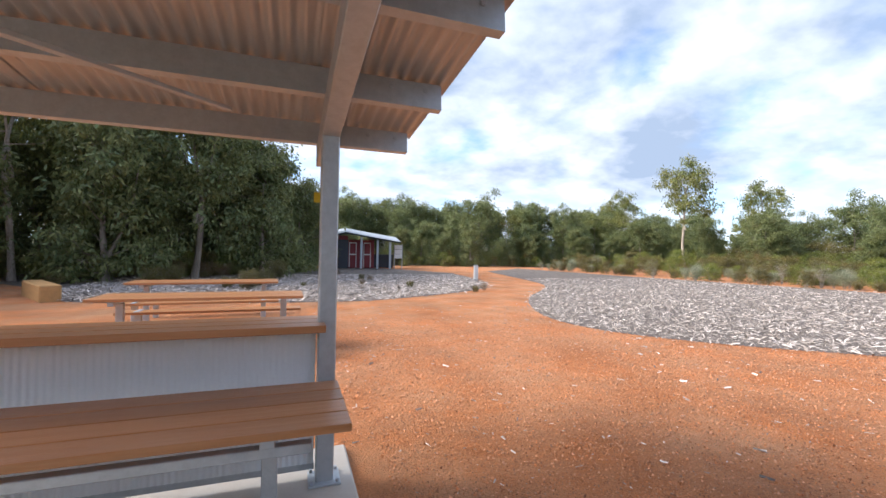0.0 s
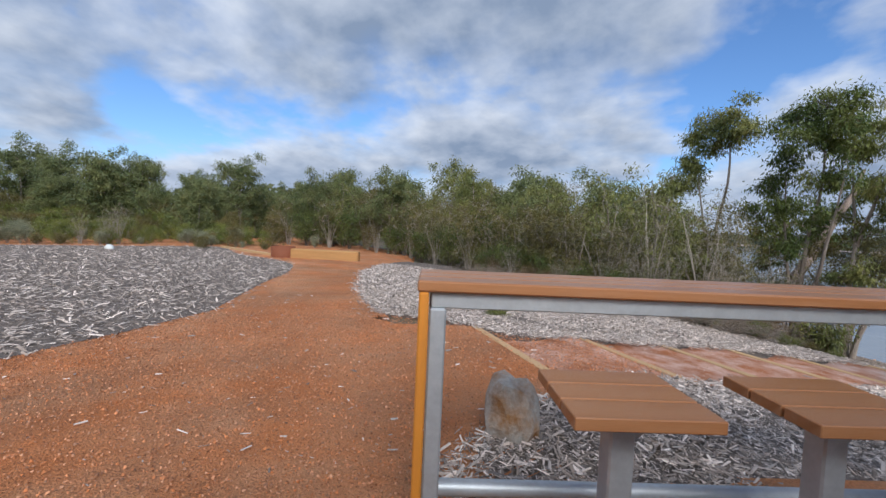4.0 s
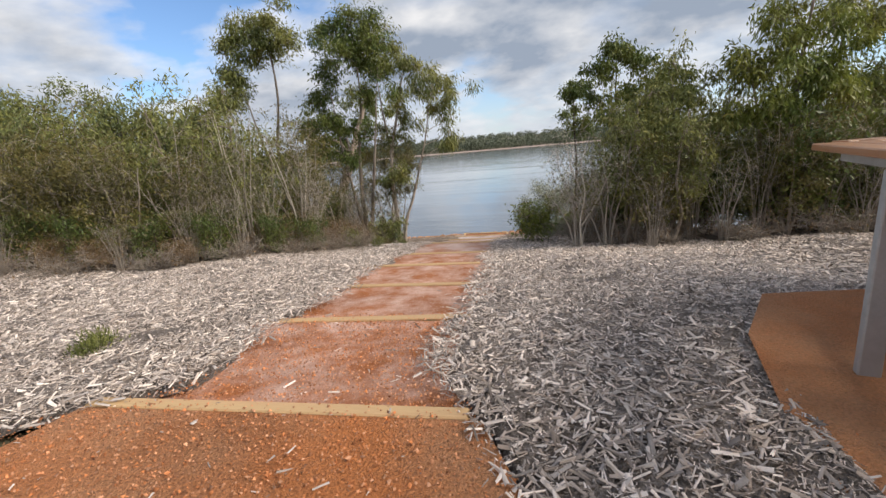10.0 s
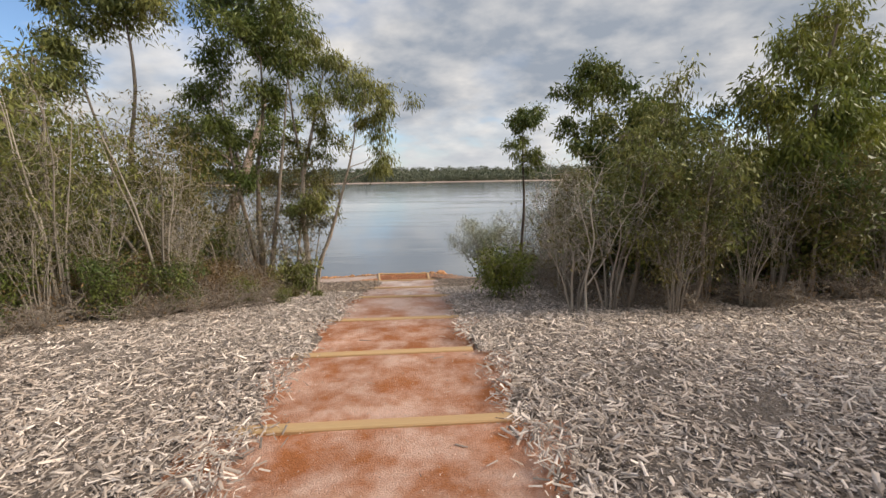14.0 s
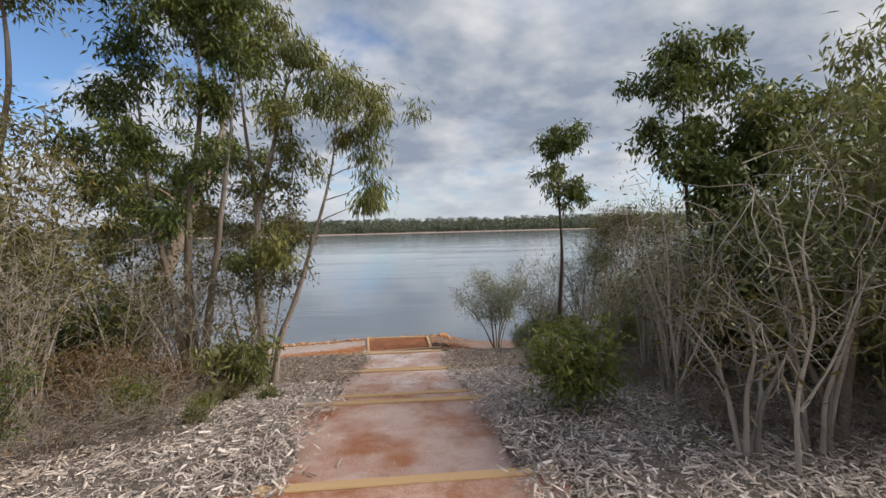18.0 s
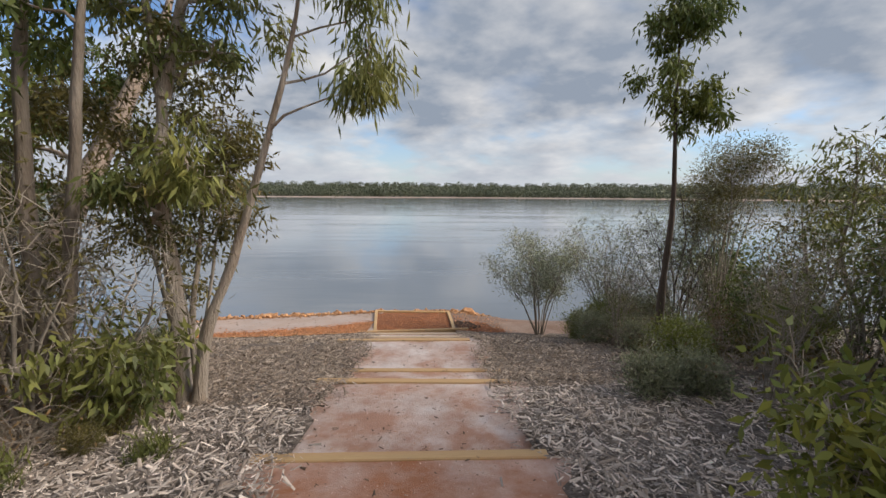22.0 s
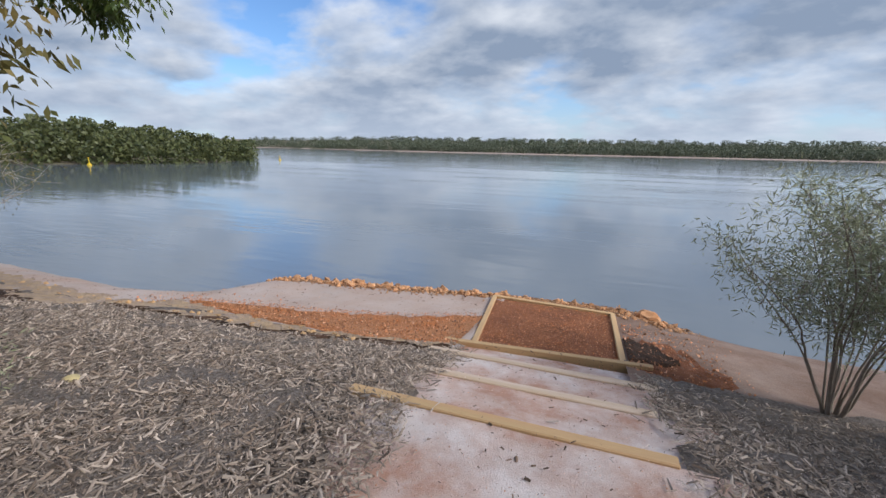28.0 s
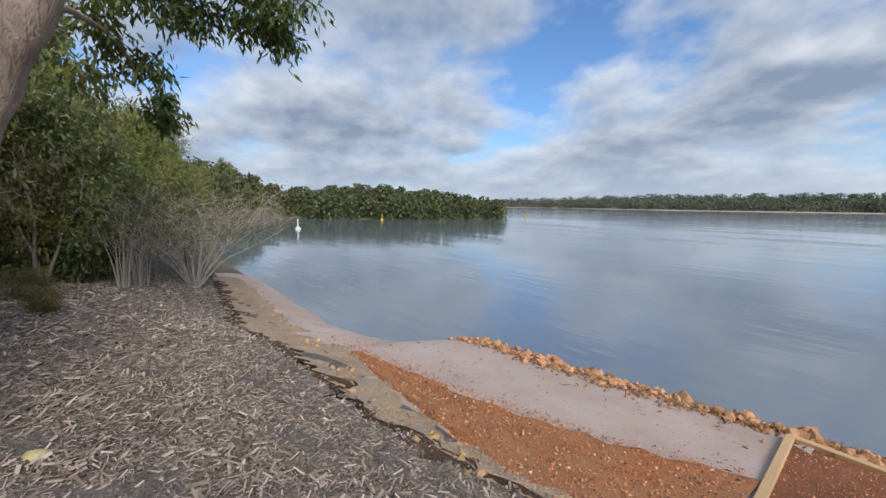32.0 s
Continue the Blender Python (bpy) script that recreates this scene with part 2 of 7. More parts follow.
M_DECK = material("oiled_hardwood", (0.42, 0.175, 0.062), 0.30, var=0.16, scale=2.2, fine=30, bump=0.12, stretch=(1, 14, 14), obj=0.12,
                  second=(0.50, 0.26, 0.13), second_scale=1.5, second_amount=0.6)
M_DECKX = material("oiled_hardwood_upright", (0.66, 0.26, 0.03), 0.42, var=0.14, scale=2.2, fine=30, bump=0.12, stretch=(14, 14, 1), obj=0.12,
                   second=(0.52, 0.20, 0.04), second_scale=1.5, second_amount=0.6)
M_GALV = material("galvanised_steel", (0.52, 0.55, 0.57), 0.5, metal=0.55, var=0.10, scale=14, fine=70, bump=0.05, second=(0.43, 0.46, 0.48), second_scale=18, second_amount=0.6)
M_ROOF = material("roof_underside", (0.50, 0.47, 0.44), 0.4, metal=0.5, var=0.06, scale=4, fine=60, bump=0.02)
M_PANEL = material("white_corrugated_steel", (0.80, 0.83, 0.84), 0.45, metal=0.05, var=0.05, scale=3, fine=60, bump=0.03)
M_CONCRETE = material("concrete", (0.52, 0.48, 0.43), 0.85, var=0.14, scale=2, fine=90, bump=0.25, second=(0.36, 0.27, 0.2), second_scale=1.2, second_amount=0.4)
M_BARK = material("grey_bark", (0.24, 0.19, 0.15), 0.9, var=0.35, scale=6, fine=45, bump=0.8, stretch=(1, 1, 0.25), bump_dist=0.02,
                  second=(0.38, 0.33, 0.28), second_scale=3, second_amount=0.7)
M_PALEBARK = material("pale_bark", (0.56, 0.475, 0.395), 0.85, var=0.35, scale=14, fine=60, bump=1.0, stretch=(1, 1, 0.14), bump_dist=0.03,
                      second=(0.24, 0.17, 0.12), second_scale=13, second_amount=0.7)
M_ROUGHBARK = material("rough_bark", (0.40, 0.31, 0.25), 0.9, var=0.4, scale=7, fine=40, bump=1.0, stretch=(1, 1, 0.2), bump_dist=0.03,
                       second=(0.22, 0.16, 0.12), second_scale=6, second_amount=0.8)
M_DARKBARK = material("dark_bark", (0.09, 0.065, 0.05), 0.9, var=0.35, scale=6, fine=45, bump=0.7, stretch=(1, 1, 0.25), bump_dist=0.02)
M_TWIG = material("dry_twig", (0.40, 0.345, 0.29), 0.9, var=0.3, scale=6, fine=45, bump=0.3, island=0.3)

M_PALETWIG = material("pale_twig", (0.50, 0.44, 0.37), 0.9, var=0.25, scale=6, fine=45, bump=0.3)


def leaf(name, base, second, translucent=0.25, rough=0.45):
    return material(name, base, rough, var=0.22, scale=1.3, fine=9, bump=0, island=0.35, second=second, second_scale=0.9,
                    second_amount=0.75, translucent=translucent, spec=0.35)


L_GUM = leaf("gum_leaf", (0.145, 0.175, 0.055), (0.38, 0.345, 0.10))
L_DARK = leaf("dark_leaf", (0.085, 0.13, 0.035), (0.25, 0.25, 0.06))
L_OLIVE = leaf("olive_leaf", (0.112, 0.108, 0.04), (0.31, 0.24, 0.07))
L_SAPLING = leaf("sapling_leaf", (0.12, 0.135, 0.045), (0.30, 0.20, 0.07))
L_GREY = leaf("grey_leaf", (0.28, 0.30, 0.19), (0.40, 0.39, 0.23))
L_FRESH = leaf("fresh_leaf", (0.135, 0.185, 0.042), (0.38, 0.35, 0.075))
L_BROWN = leaf("browned_leaf", (0.19, 0.125, 0.06), (0.32, 0.19, 0.085))
L_FAR = leaf("far_leaf", (0.135, 0.175, 0.072), (0.32, 0.32, 0.12), 0.32)
# far shore leaves: distance haze put into a greyer, flatter colour
L_HAZY = leaf("hazed_distant_leaf", (0.11, 0.13, 0.085), (0.16, 0.17, 0.105))
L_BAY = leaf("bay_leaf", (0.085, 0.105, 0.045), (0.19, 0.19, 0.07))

M_WATER = bpy.data.materials.new("lake_water")
M_WATER.use_nodes = True
_n, _l = M_WATER.node_tree.nodes, M_WATER.node_tree.links
_b = _n["Principled BSDF"]
_b.inputs["Base Color"].default_value = (0.18, 0.205, 0.23, 1)
_b.inputs["Roughness"].default_value = 0.06
_b.inputs["IOR"].default_value = 1.33
_b.inputs["Specular IOR Level"].default_value = 0.9
_tc = _n.new("ShaderNodeTexCoord")
_mp = _n.new("ShaderNodeMapping")
_mp.inputs[2].default_value, _mp.inputs[3].default_value = (0, 0, 0.5), (0.35, 1.6, 1.0)
_l.new(_tc.outputs["Object"], _mp.inputs[0])
_w = _n.new("ShaderNodeTexNoise")
_w.inputs["Scale"].default_value, _w.inputs["Detail"].default_value = 1.4, 3.0
_l.new(_mp.outputs[0], _w.inputs["Vector"])
_w2 = _n.new("ShaderNodeTexNoise")
_w2.inputs["Scale"].default_value, _w2.inputs["Detail"].default_value = 0.12, 2.0
_l.new(_mp.outputs[0], _w2.inputs["Vector"])
_r = _n.new("ShaderNodeValToRGB")
_r.color_ramp.elements[0].position, _r.color_ramp.elements[1].position = 0.42, 0.62
_l.new(_w2.outputs["Fac"], _r.inputs[0])
_mm = _n.new("ShaderNodeMath")
_mm.operation = "MULTIPLY"
_l.new(_w.outputs["Fac"], _mm.inputs[0])
_l.new(_r.outputs[0], _mm.inputs[1])
_bp = _n.new("ShaderNodeBump")
_bp.inputs["Strength"].default_value, _bp.inputs["Distance"].default_value = 0.5, 0.05
_l.new(_mm.outputs[0], _bp.inputs["Height"])
_l.new(_bp.outputs[0], _b.inputs["Normal"])


def plain(name, base, rough=0.6, metal=0.0):
    return material(name, base, rough, metal, var=0.08, scale=5, fine=60, bump=0.05)


M_RED = plain("red_cladding", (0.22, 0.03, 0.035))
M_DARKCLAD = plain("dark_cladding", (0.035, 0.04, 0.05))
M_TIN = plain("grey_tin", (0.42, 0.45, 0.48), 0.5, 0.2)
M_WHITE = plain("white_paint", (0.75, 0.75, 0.72))
M_YELLOW = plain("yellow_plastic", (0.65, 0.45, 0.02))
M_RUST = plain("rusty_steel", (0.22, 0.07, 0.03), 0.8)


# ---------------------------------------------------------------- mesh tools
def fast_mesh(name, co, faces):
    """A mesh from an array of places and an array of triangles or quads."""
    co, faces = np.asarray(co, np.float32).reshape(-1, 3), np.asarray(faces, np.int32)
    k = faces.shape[1]
    me = bpy.data.meshes.new(name)
    me.vertices.add(len(co))
    me.vertices.foreach_set("co", co.ravel())
    me.loops.add(faces.size)
    me.loops.foreach_set("vertex_index", faces.ravel())
    me.polygons.add(len(faces))
    me.polygons.foreach_set("loop_start", np.arange(0, faces.size, k, dtype=np.int32))
    me.update(calc_edges=True)
    return me


def part(name, data, mat, parent=None, label="", smooth=False):
    """Links a bmesh or a mesh as one object, under a thing or a part."""
    if isinstance(data, bmesh.types.BMesh):
        me = bpy.data.meshes.new(name)
        data.to_mesh(me)
        data.free()
    else:
        me = data
    if mat and not me.materials:
        me.materials.append(mat)
    if smooth:
        me.polygons.foreach_set("use_smooth", np.ones(len(me.polygons), bool))
    ob = new(name, me)
    ob.parent = parent
    return tagged(ob, label)


def thing(name, label, category, group="", m=None, kind=""):
    ob = new(name)
    ob.empty_display_size = 0.2
    if m is not None:
        ob.matrix_basis = m
    return tagged(ob, label, category, group, kind)


def box(bm, lo, hi, bevel=0.004, m=None):
    """Adds a bevelled box between two corners."""
    lo, hi = Vector(lo), Vector(hi)
    r = bmesh.ops.create_cube(bm, size=1.0)
    vs = r["verts"]
    for v in vs:
        v.co = Vector((v.co[i] * (hi[i] - lo[i]) + (hi[i] + lo[i]) / 2 for i in range(3)))
    if bevel:
        es = list({e for v in vs for e in v.link_edges})
        r = bmesh.ops.bevel(bm, geom=es, offset=bevel, segments=1, affect="EDGES", clamp_overlap=True)
        vs = list({v for f in r["faces"] for v in f.verts} | {v for v in vs if v.is_valid})
    if m is not None:
        bmesh.ops.transform(bm, matrix=m, verts=vs)
    return bm


def boxed(lo, hi, bevel=0.004, m=None):
    return box(bmesh.new(), lo, hi, bevel, m)


def tube(paths, radii, sides=6):
    """Tapered tubes along polylines: arrays of places and quads."""
    cos, quads, base = [], [], 0
    ang = np.linspace(0, 2 * np.pi, sides, endpoint=False)
    for pts, rad in zip(paths, radii):
        pts = np.asarray(pts, float)
        d = np.gradient(pts, axis=0)
        d /= np.linalg.norm(d, axis=1, keepdims=True) + 1e-9
        ref = np.array([0.31, 0.95, 0.05]) if abs(d[0][2]) > 0.6 else np.array([0, 0, 1.0])
        u = np.cross(d, ref)
        u /= np.linalg.norm(u, axis=1, keepdims=True) + 1e-9
        v = np.cross(d, u)
        ring = pts[:, None] + np.asarray(rad, float)[:, None, None] * (np.cos(ang)[None, :, None] * u[:, None] + np.sin(ang)[None, :, None] * v[:, None])
        n = len(pts)
        cos.append(ring.reshape(-1, 3))
        i, j = np.meshgrid(np.arange(n - 1), np.arange(sides), indexing="ij")
        a, b = base + i * sides + j, base + i * sides + (j + 1) % sides
        quads.append(np.stack([a, b, b + sides, a + sides], -1).reshape(-1, 4))
        base += n * sides
    return np.concatenate(cos), np.concatenate(quads)


def pipe(pts, r, sides=12):
    co, q = tube([pts], [np.full(len(pts), r)], sides)
    return fast_mesh("pipe", co, q)


def lump(seed, size, rough=0.25, sub=2, flat=0.0):
    """A weathered stone."""
    bm = bmesh.new()
    bmesh.ops.create_icosphere(bm, subdivisions=sub, radius=1.0)
    off = Vector((seed * 3.7, seed * 1.3, seed * 7.1))
    for v in bm.verts:
        d = v.co.copy()
        k = 1 + rough * (noise.noise(d * 1.1 + off) * 1.4 + 0.5 * noise.noise(d * 2.7 + off))
        k += rough * 0.5 * abs(noise.noise(d * 2.1 - off)) - rough * 0.25 * abs(noise.noise(d * 4.3 + off))
        v.co = Vector((d.x * size[0] * k, d.y * size[1] * k, max(d.z, -1 + flat) * size[2] * k))
    return bm


# ---------------------------------------------------------------- lie of the land
WATER_Z = -2.90
PROF_Y = [-40, -24, -21, -19.2, -18.4, -16.9, -15.9, -15.3, -13.67, -12.15, -11.25, -9.65, -8.9, -7.04, -5.28, -3.86, -2.45, -0.85, 0.6, 400]
PROF_Z = [-6.0, -4.5, -3.5, -2.93, -2.74, -2.60, -2.46, -2.30, -1.84, -1.66, -1.42, -1.18, -0.97, -0.75, -0.49, -0.35, -0.20, -0.02, 0.0, 0.0]
SHORE_X = [-400, -60, -20, 0, 3.7, 5.2, 7.2, 9.8, 11.9, 12.4, 13.4, 14.5, 17.9, 22, 27, 42, 62, 80, 120, 400]
SHORE_Y = [-30, -21, -18, -18, -18.4, -19.3, -19.2, -18.8, -18.5, -17.4, -16.8, -16.4, -16.6, -16.8, -17.0, -19.5, -25, -34, -44, -70]


FAR_AZ = [-80, -45, -24, 0, 10, 23, 33, 40, 52, 70]
FAR_D = [600, 560, 520, 480, 470, 500, 640, 900, 1000, 700]


def land(x, y):
    """Height of the ground; takes numbers or arrays."""
    x, y = np.asarray(x, float), np.asarray(y, float)
    shift = -19.2 - np.interp(x, SHORE_X, SHORE_Y)
    k = np.clip((-y - 13.0) / 4.0, 0, 1)
    z = np.interp(y + shift * k, PROF_Y, PROF_Z)
    # beds beside the steps swell a little, and fall away under the bushes
    side = np.clip((np.abs(x - 6.1) - 1.0) / 3.0, 0, 1) * np.clip((0.4 - y) / 2, 0, 1) * np.clip((y + 13.5) / 3, 0, 1)
    side = side * np.clip((-0.8 - y) / 1.5, 0, 1)
    z = z + 0.07 * side + 0.05 * side * np.sin(x * 1.3 + y * 0.7)
    far = np.clip((np.hypot(x, y) - 60) / 200, 0, 1) * np.clip((y + 4) / 14, 0, 1)
    z = z + 4.0 * far
    # headland across the bay
    d1 = np.hypot((x - 99) / 36.0, (y + 62) / 31.0)
    z = np.where(y < -16, np.maximum(z, np.clip(1.0 - d1, -1, 1) * 4 - 3.1), z)
    # wooded hill along the bay
    d2 = np.hypot((x - 185) / 125.0, (y + 12) / 50.0)
    z = z + 13.0 * np.clip(1 - d2, 0, 1)
    # hills over the lake
    far_d = np.hypot(x - 6, y + 8)
    az = np.degrees(np.arctan2(x - 6, -(y + 8)))
    shore_d = np.interp(az, FAR_AZ, FAR_D)
    hill = np.clip((far_d - shore_d) / 10, -1, 1) * 0.9 + np.clip((far_d - shore_d - 6) / 330, 0, 1) * 19 - 3.1
    z = np.where((y < -60) & (d1 > 1.02), np.maximum(z, np.where(far_d > shore_d - 12, hill, -6)), z)
    return z


def grid_sheet(xs, ys, lift=0.0, wob=0.0):
    xs, ys = np.asarray(xs, float), np.asarray(ys, float)
    gx, gy = np.meshgrid(xs, ys, indexing="ij")
    gz = land(gx, gy) + lift
    if wob:
        gz = gz + wob * np.random.default_rng(4).normal(size=gz.shape)
    n, m = gx.shape
    i, j = np.meshgrid(np.arange(n - 1), np.arange(m - 1), indexing="ij")
    a = i * m + j
    return np.stack([gx, gy, gz], -1).reshape(-1, 3), np.stack([a, a + m, a + m + 1, a + 1], -1).reshape(-1, 4)


def strip(left, right, lift, across=10, ys=None, wob=0.012):
    """A band of ground between two edges, each given as x at a row of y."""
    ys = np.asarray(ys, float)
    xl, xr = np.asarray(left, float), np.asarray(right, float)
    rng = np.random.default_rng(len(ys))
    u = np.linspace(0, 1, across)
    gx = xl[:, None] * (1 - u) + xr[:, None] * u
    gy = np.repeat(ys[:, None], across, 1)
    gz = land(gx, gy) + lift + wob * rng.normal(size=gx.shape) * (u > 0.01) * (u < 0.99)
    n, m = gx.shape
    i, j = np.meshgrid(np.arange(n - 1), np.arange(m - 1), indexing="ij")
    a = i * m + j
    return np.stack([gx, gy, gz], -1).reshape(-1, 3), np.stack([a, a + 1, a + m + 1, a + m], -1).reshape(-1, 4)


def curve_pts(ctrl, n=8):
    """A smooth closed or open line through plan points."""
    c = np.asarray(ctrl, float)
    p = np.vstack([2 * c[0] - c[1], c, 2 * c[-1] - c[-2]])
    out = []
    for i in range(1, len(p) - 2):
        for t in np.linspace(0, 1, n, endpoint=False):
            a, b, d, e = p[i - 1], p[i], p[i + 1], p[i + 2]
            out.append(0.5 * ((2 * b) + (d - a) * t + (2 * a - 5 * b + 4 * d - e) * t * t + (3 * b - a - 3 * d + e) * t ** 3))
    out.append(c[-1])
    return np.array(out)


def inside(poly, x, y):
    poly = np.asarray(poly)
    x, y = np.asarray(x, float), np.asarray(y, float)
    c = np.zeros(x.shape, bool)
    j = len(poly) - 1
    for i in range(len(poly)):
        (xi, yi), (xj, yj) = poly[i], poly[j]
        c ^= ((yi > y) != (yj > y)) & (x < (xj - xi) * (y - yi) / (yj - yi + 1e-12) + xi)
        j = i
    return c


def flat_region(name, poly, z, mat, label):
    """A level bed with a smooth outline, laid on the ground."""
    bm = bmesh.new()
    vs = [bm.verts.new((p[0], p[1], z)) for p in poly]
    f = bm.faces.new(vs)
    if f.normal.z < 0:
        f.normal_flip()
    bm.normal_update()
    bmesh.ops.triangulate(bm, faces=bm.faces[:])
    for fc in bm.faces:
        if fc.normal.z < 0:
            fc.normal_flip()
    return tagged(part(name, bm, mat), label, kind="structure")

# ---------------------------------------------------------------- ground, beds and water
def spaced(*runs):
    out = []
    for a, b, s in runs:
        out += list(np.arange(a, b, s))
    return np.array(out + [runs[-1][1]])


_xs = spaced((-1600, -200, 100), (-200, -40, 10), (-40, -6, 2), (-6, 20, 0.4), (20, 60, 2), (60, 220, 8), (220, 1600, 90))
_ys = spaced((-1600, -900, 100), (-900, -420, 20), (-420, -100, 10), (-100, -24, 3), (-24, 4, 0.4), (4, 40, 2), (40, 200, 15), (200, 1600, 120))
_co, _q = grid_sheet(_xs, _ys, -0.06)
_dip = (np.abs(_co[:, 0] - 6.1) < 1.5) & (_co[:, 1] < -0.4) & (_co[:, 1] > -18.9)
_co[_dip, 2] -= 0.15
_co[(_co[:, 0] < 3.8) & (_co[:, 1] > -3.4) & (_co[:, 1] < 30) & (_co[:, 0] > -30), 2] -= 0.10
ground = tagged(part("ground", fast_mesh("ground", _co, _q), M_SOIL, smooth=True), "brown soil with leaf litter around the lake", kind="structure")

water = tagged(part("water", fast_mesh("water", [(-1500, -1500, WATER_Z), (1500, -1500, WATER_Z), (1500, -12.0, WATER_Z), (-1500, -12.0, WATER_Z)], [(0, 1, 2, 3)]), M_WATER),
               "still grey-blue lake with faint ripples", kind="structure")

BED_E = curve_pts([(7.1, 3.2), (5.6, 4.25), (4.45, 5.5), (4.1, 6.9), (4.55, 8.7), (5.8, 11.1), (8.4, 14.6), (9.4, 18.4), (10.6, 26.0)], 6).tolist() + [(15.5, 31), (17.6, 22), (19.8, 14.5), (21.6, 9.5), (23.2, 5.6)] + \
    curve_pts([(22.4, 4.9), (19, 3.9), (15.9, 2.05), (13.3, 1.85), (11.0, 2.25), (8.2, 2.6)], 6).tolist()
BED_W = curve_pts([(6.6, 17.0), (5.8, 14.6), (4.4, 12.9), (1.4, 10.95), (-0.2, 10.55), (-3.0, 10.7), (-6.3, 11.4), (-7.4, 13.7)], 6).tolist() + [(-16, 22), (-10, 30), (4, 30), (7.4, 24)]
gravel_yard = flat_region("gravel_yard", [(-16, -2.75), (-16, 26), (-9, 30), (4, 36), (17, 36), (17, 34), (40, 30), (40, 0.62), (7.75, 0.62), (7.2, 0.2), (7.0, -0.82), (4.7, -0.82), (4.35, -0.05), (3.45, -0.05), (3.42, -0.8), (3.16, -1.75), (2.75, -2.45), (-0.2, -2.75)],
                          0.004, M_GRAVEL, "level yard and paths of red-orange gravel")
for _v in gravel_yard.data.vertices:
    _v.co.z = 0.004 if _v.co.x < 4.5 else float(land(_v.co.x, _v.co.y)) + 0.004
flat_region("mulch_bed_east", BED_E, 0.010, M_MULCH, "broad bed of grey wood-chip mulch")
flat_region("mulch_bed_west", BED_W, 0.010, M_MULCH, "bed of grey wood-chip mulch before the hut")
BED_E, BED_W = np.array(BED_E), np.array(BED_W)

# the two slopes beside the steps
SY = spaced((-15.4, 0.5, 0.25))
EDGE_L = np.interp(SY, [-15.4, -12, -9, -7, -5.2, -3.8, -2.4, -1.9, -1.0, -0.75, -0.2, 0.5], [7.1, 6.88, 6.9, 6.86, 6.78, 6.73, 6.71, 6.58, 6.55, 6.98, 7.5, 7.9])
EDGE_R = np.interp(SY, [-15.4, -12, -9, -7, -5.2, -3.8, -2.4, -1.4, -0.9, -0.1, 0.5], [5.2, 5.26, 5.24, 5.2, 5.14, 5.14, 5.1, 5.02, 4.76, 4.42, 3.9])


def slope_sheet(name, inner, outer, lift, label, rim_first=True):
    co, q = strip(inner, outer, lift, 44, SY, 0.012)
    low = co[:, 1] > 0.2
    co[low, 2] = land(co[low, 0], co[low, 1]) + 0.008
    rim = co.reshape(len(SY), 44, 3)
    for k, drop in ((0, 0.085), (1, 0.035)):
        rim[:, k if rim_first else 43 - k, 2] -= drop
    rim[-1, :, 2] -= 0.02
    return tagged(part(name, fast_mesh(name, co, q), M_MULCH, smooth=True), label, kind="structure")


_far_l = np.interp(SY, [-15.4, -6, -2.6, -0.95, 0, 0.4, 0.5], [22, 20, 18.6, 15.8, 13.0, 10.3, 9.0])
slope_sheet("mulch_slope_east", EDGE_L + np.where(SY > -1.1, 0.2, 0.05), _far_l, 0.02, "sloping bank covered with grey wood-chip mulch")
_inner_w = np.interp(SY, [-15.4, -3.2, -2.9, -2.4, -1.8, -0.8, 0.2, 0.5], [-7, -7, 0.2, 2.65, 3.06, 3.3, 3.36, 3.3])
slope_sheet("mulch_slope_west", _inner_w, EDGE_R - 0.03, 0.02, "sloping bank covered with grey wood-chip mulch", False)

# ---------------------------------------------------------------- steps down to the lake
TIMBERS = [(-0.85, -0.02, 4.77, 7.00, 1.0), (-2.45, -0.195, 4.98, 6.95, 3.0), (-3.86, -0.345, 5.08, 6.88, 0.4), (-5.29, -0.49, 5.2, 6.95, 0.5),
           (-7.04, -0.75, 4.93, 7.0, 0.0), (-8.89, -0.96, 5.08, 7.22, -1.5), (-9.63, -1.175, 5.18, 7.14, 0.0), (-11.26, -1.41, 5.11, 7.15, -2.0),
           (-12.15, -1.68, 5.05, 7.15, -1.5), (-13.67, -1.82, 5.28, 7.44, 0.0), (-14.55, -2.08, 5.25, 7.3, 0.0), (-15.35, -2.29, 5.1, 7.47, 0.0)]
for i, (y, z, x0, x1, skew) in enumerate(TIMBERS):
    t = tagged(part("step_timber", boxed((-(x1 - x0) / 2, -0.045, -0.16), ((x1 - x0) / 2, 0.045, 0.0), 0.008), M_TIMBER if i < 10 else M_DUSTY),
               "pale pine sleeper edging a gravel step" if i < 9 else "pale pine sleeper edging a gravel step, dusty", "step edge", "step timbers of the lake path")
    t.matrix_basis = pose((x0 + x1) / 2, y, z + (0.016 if i < 9 else 0.018), 0, 0, skew)
STEPS = TIMBERS + [(-16.0, -2.49, 5.1, 7.5, 0.0)]
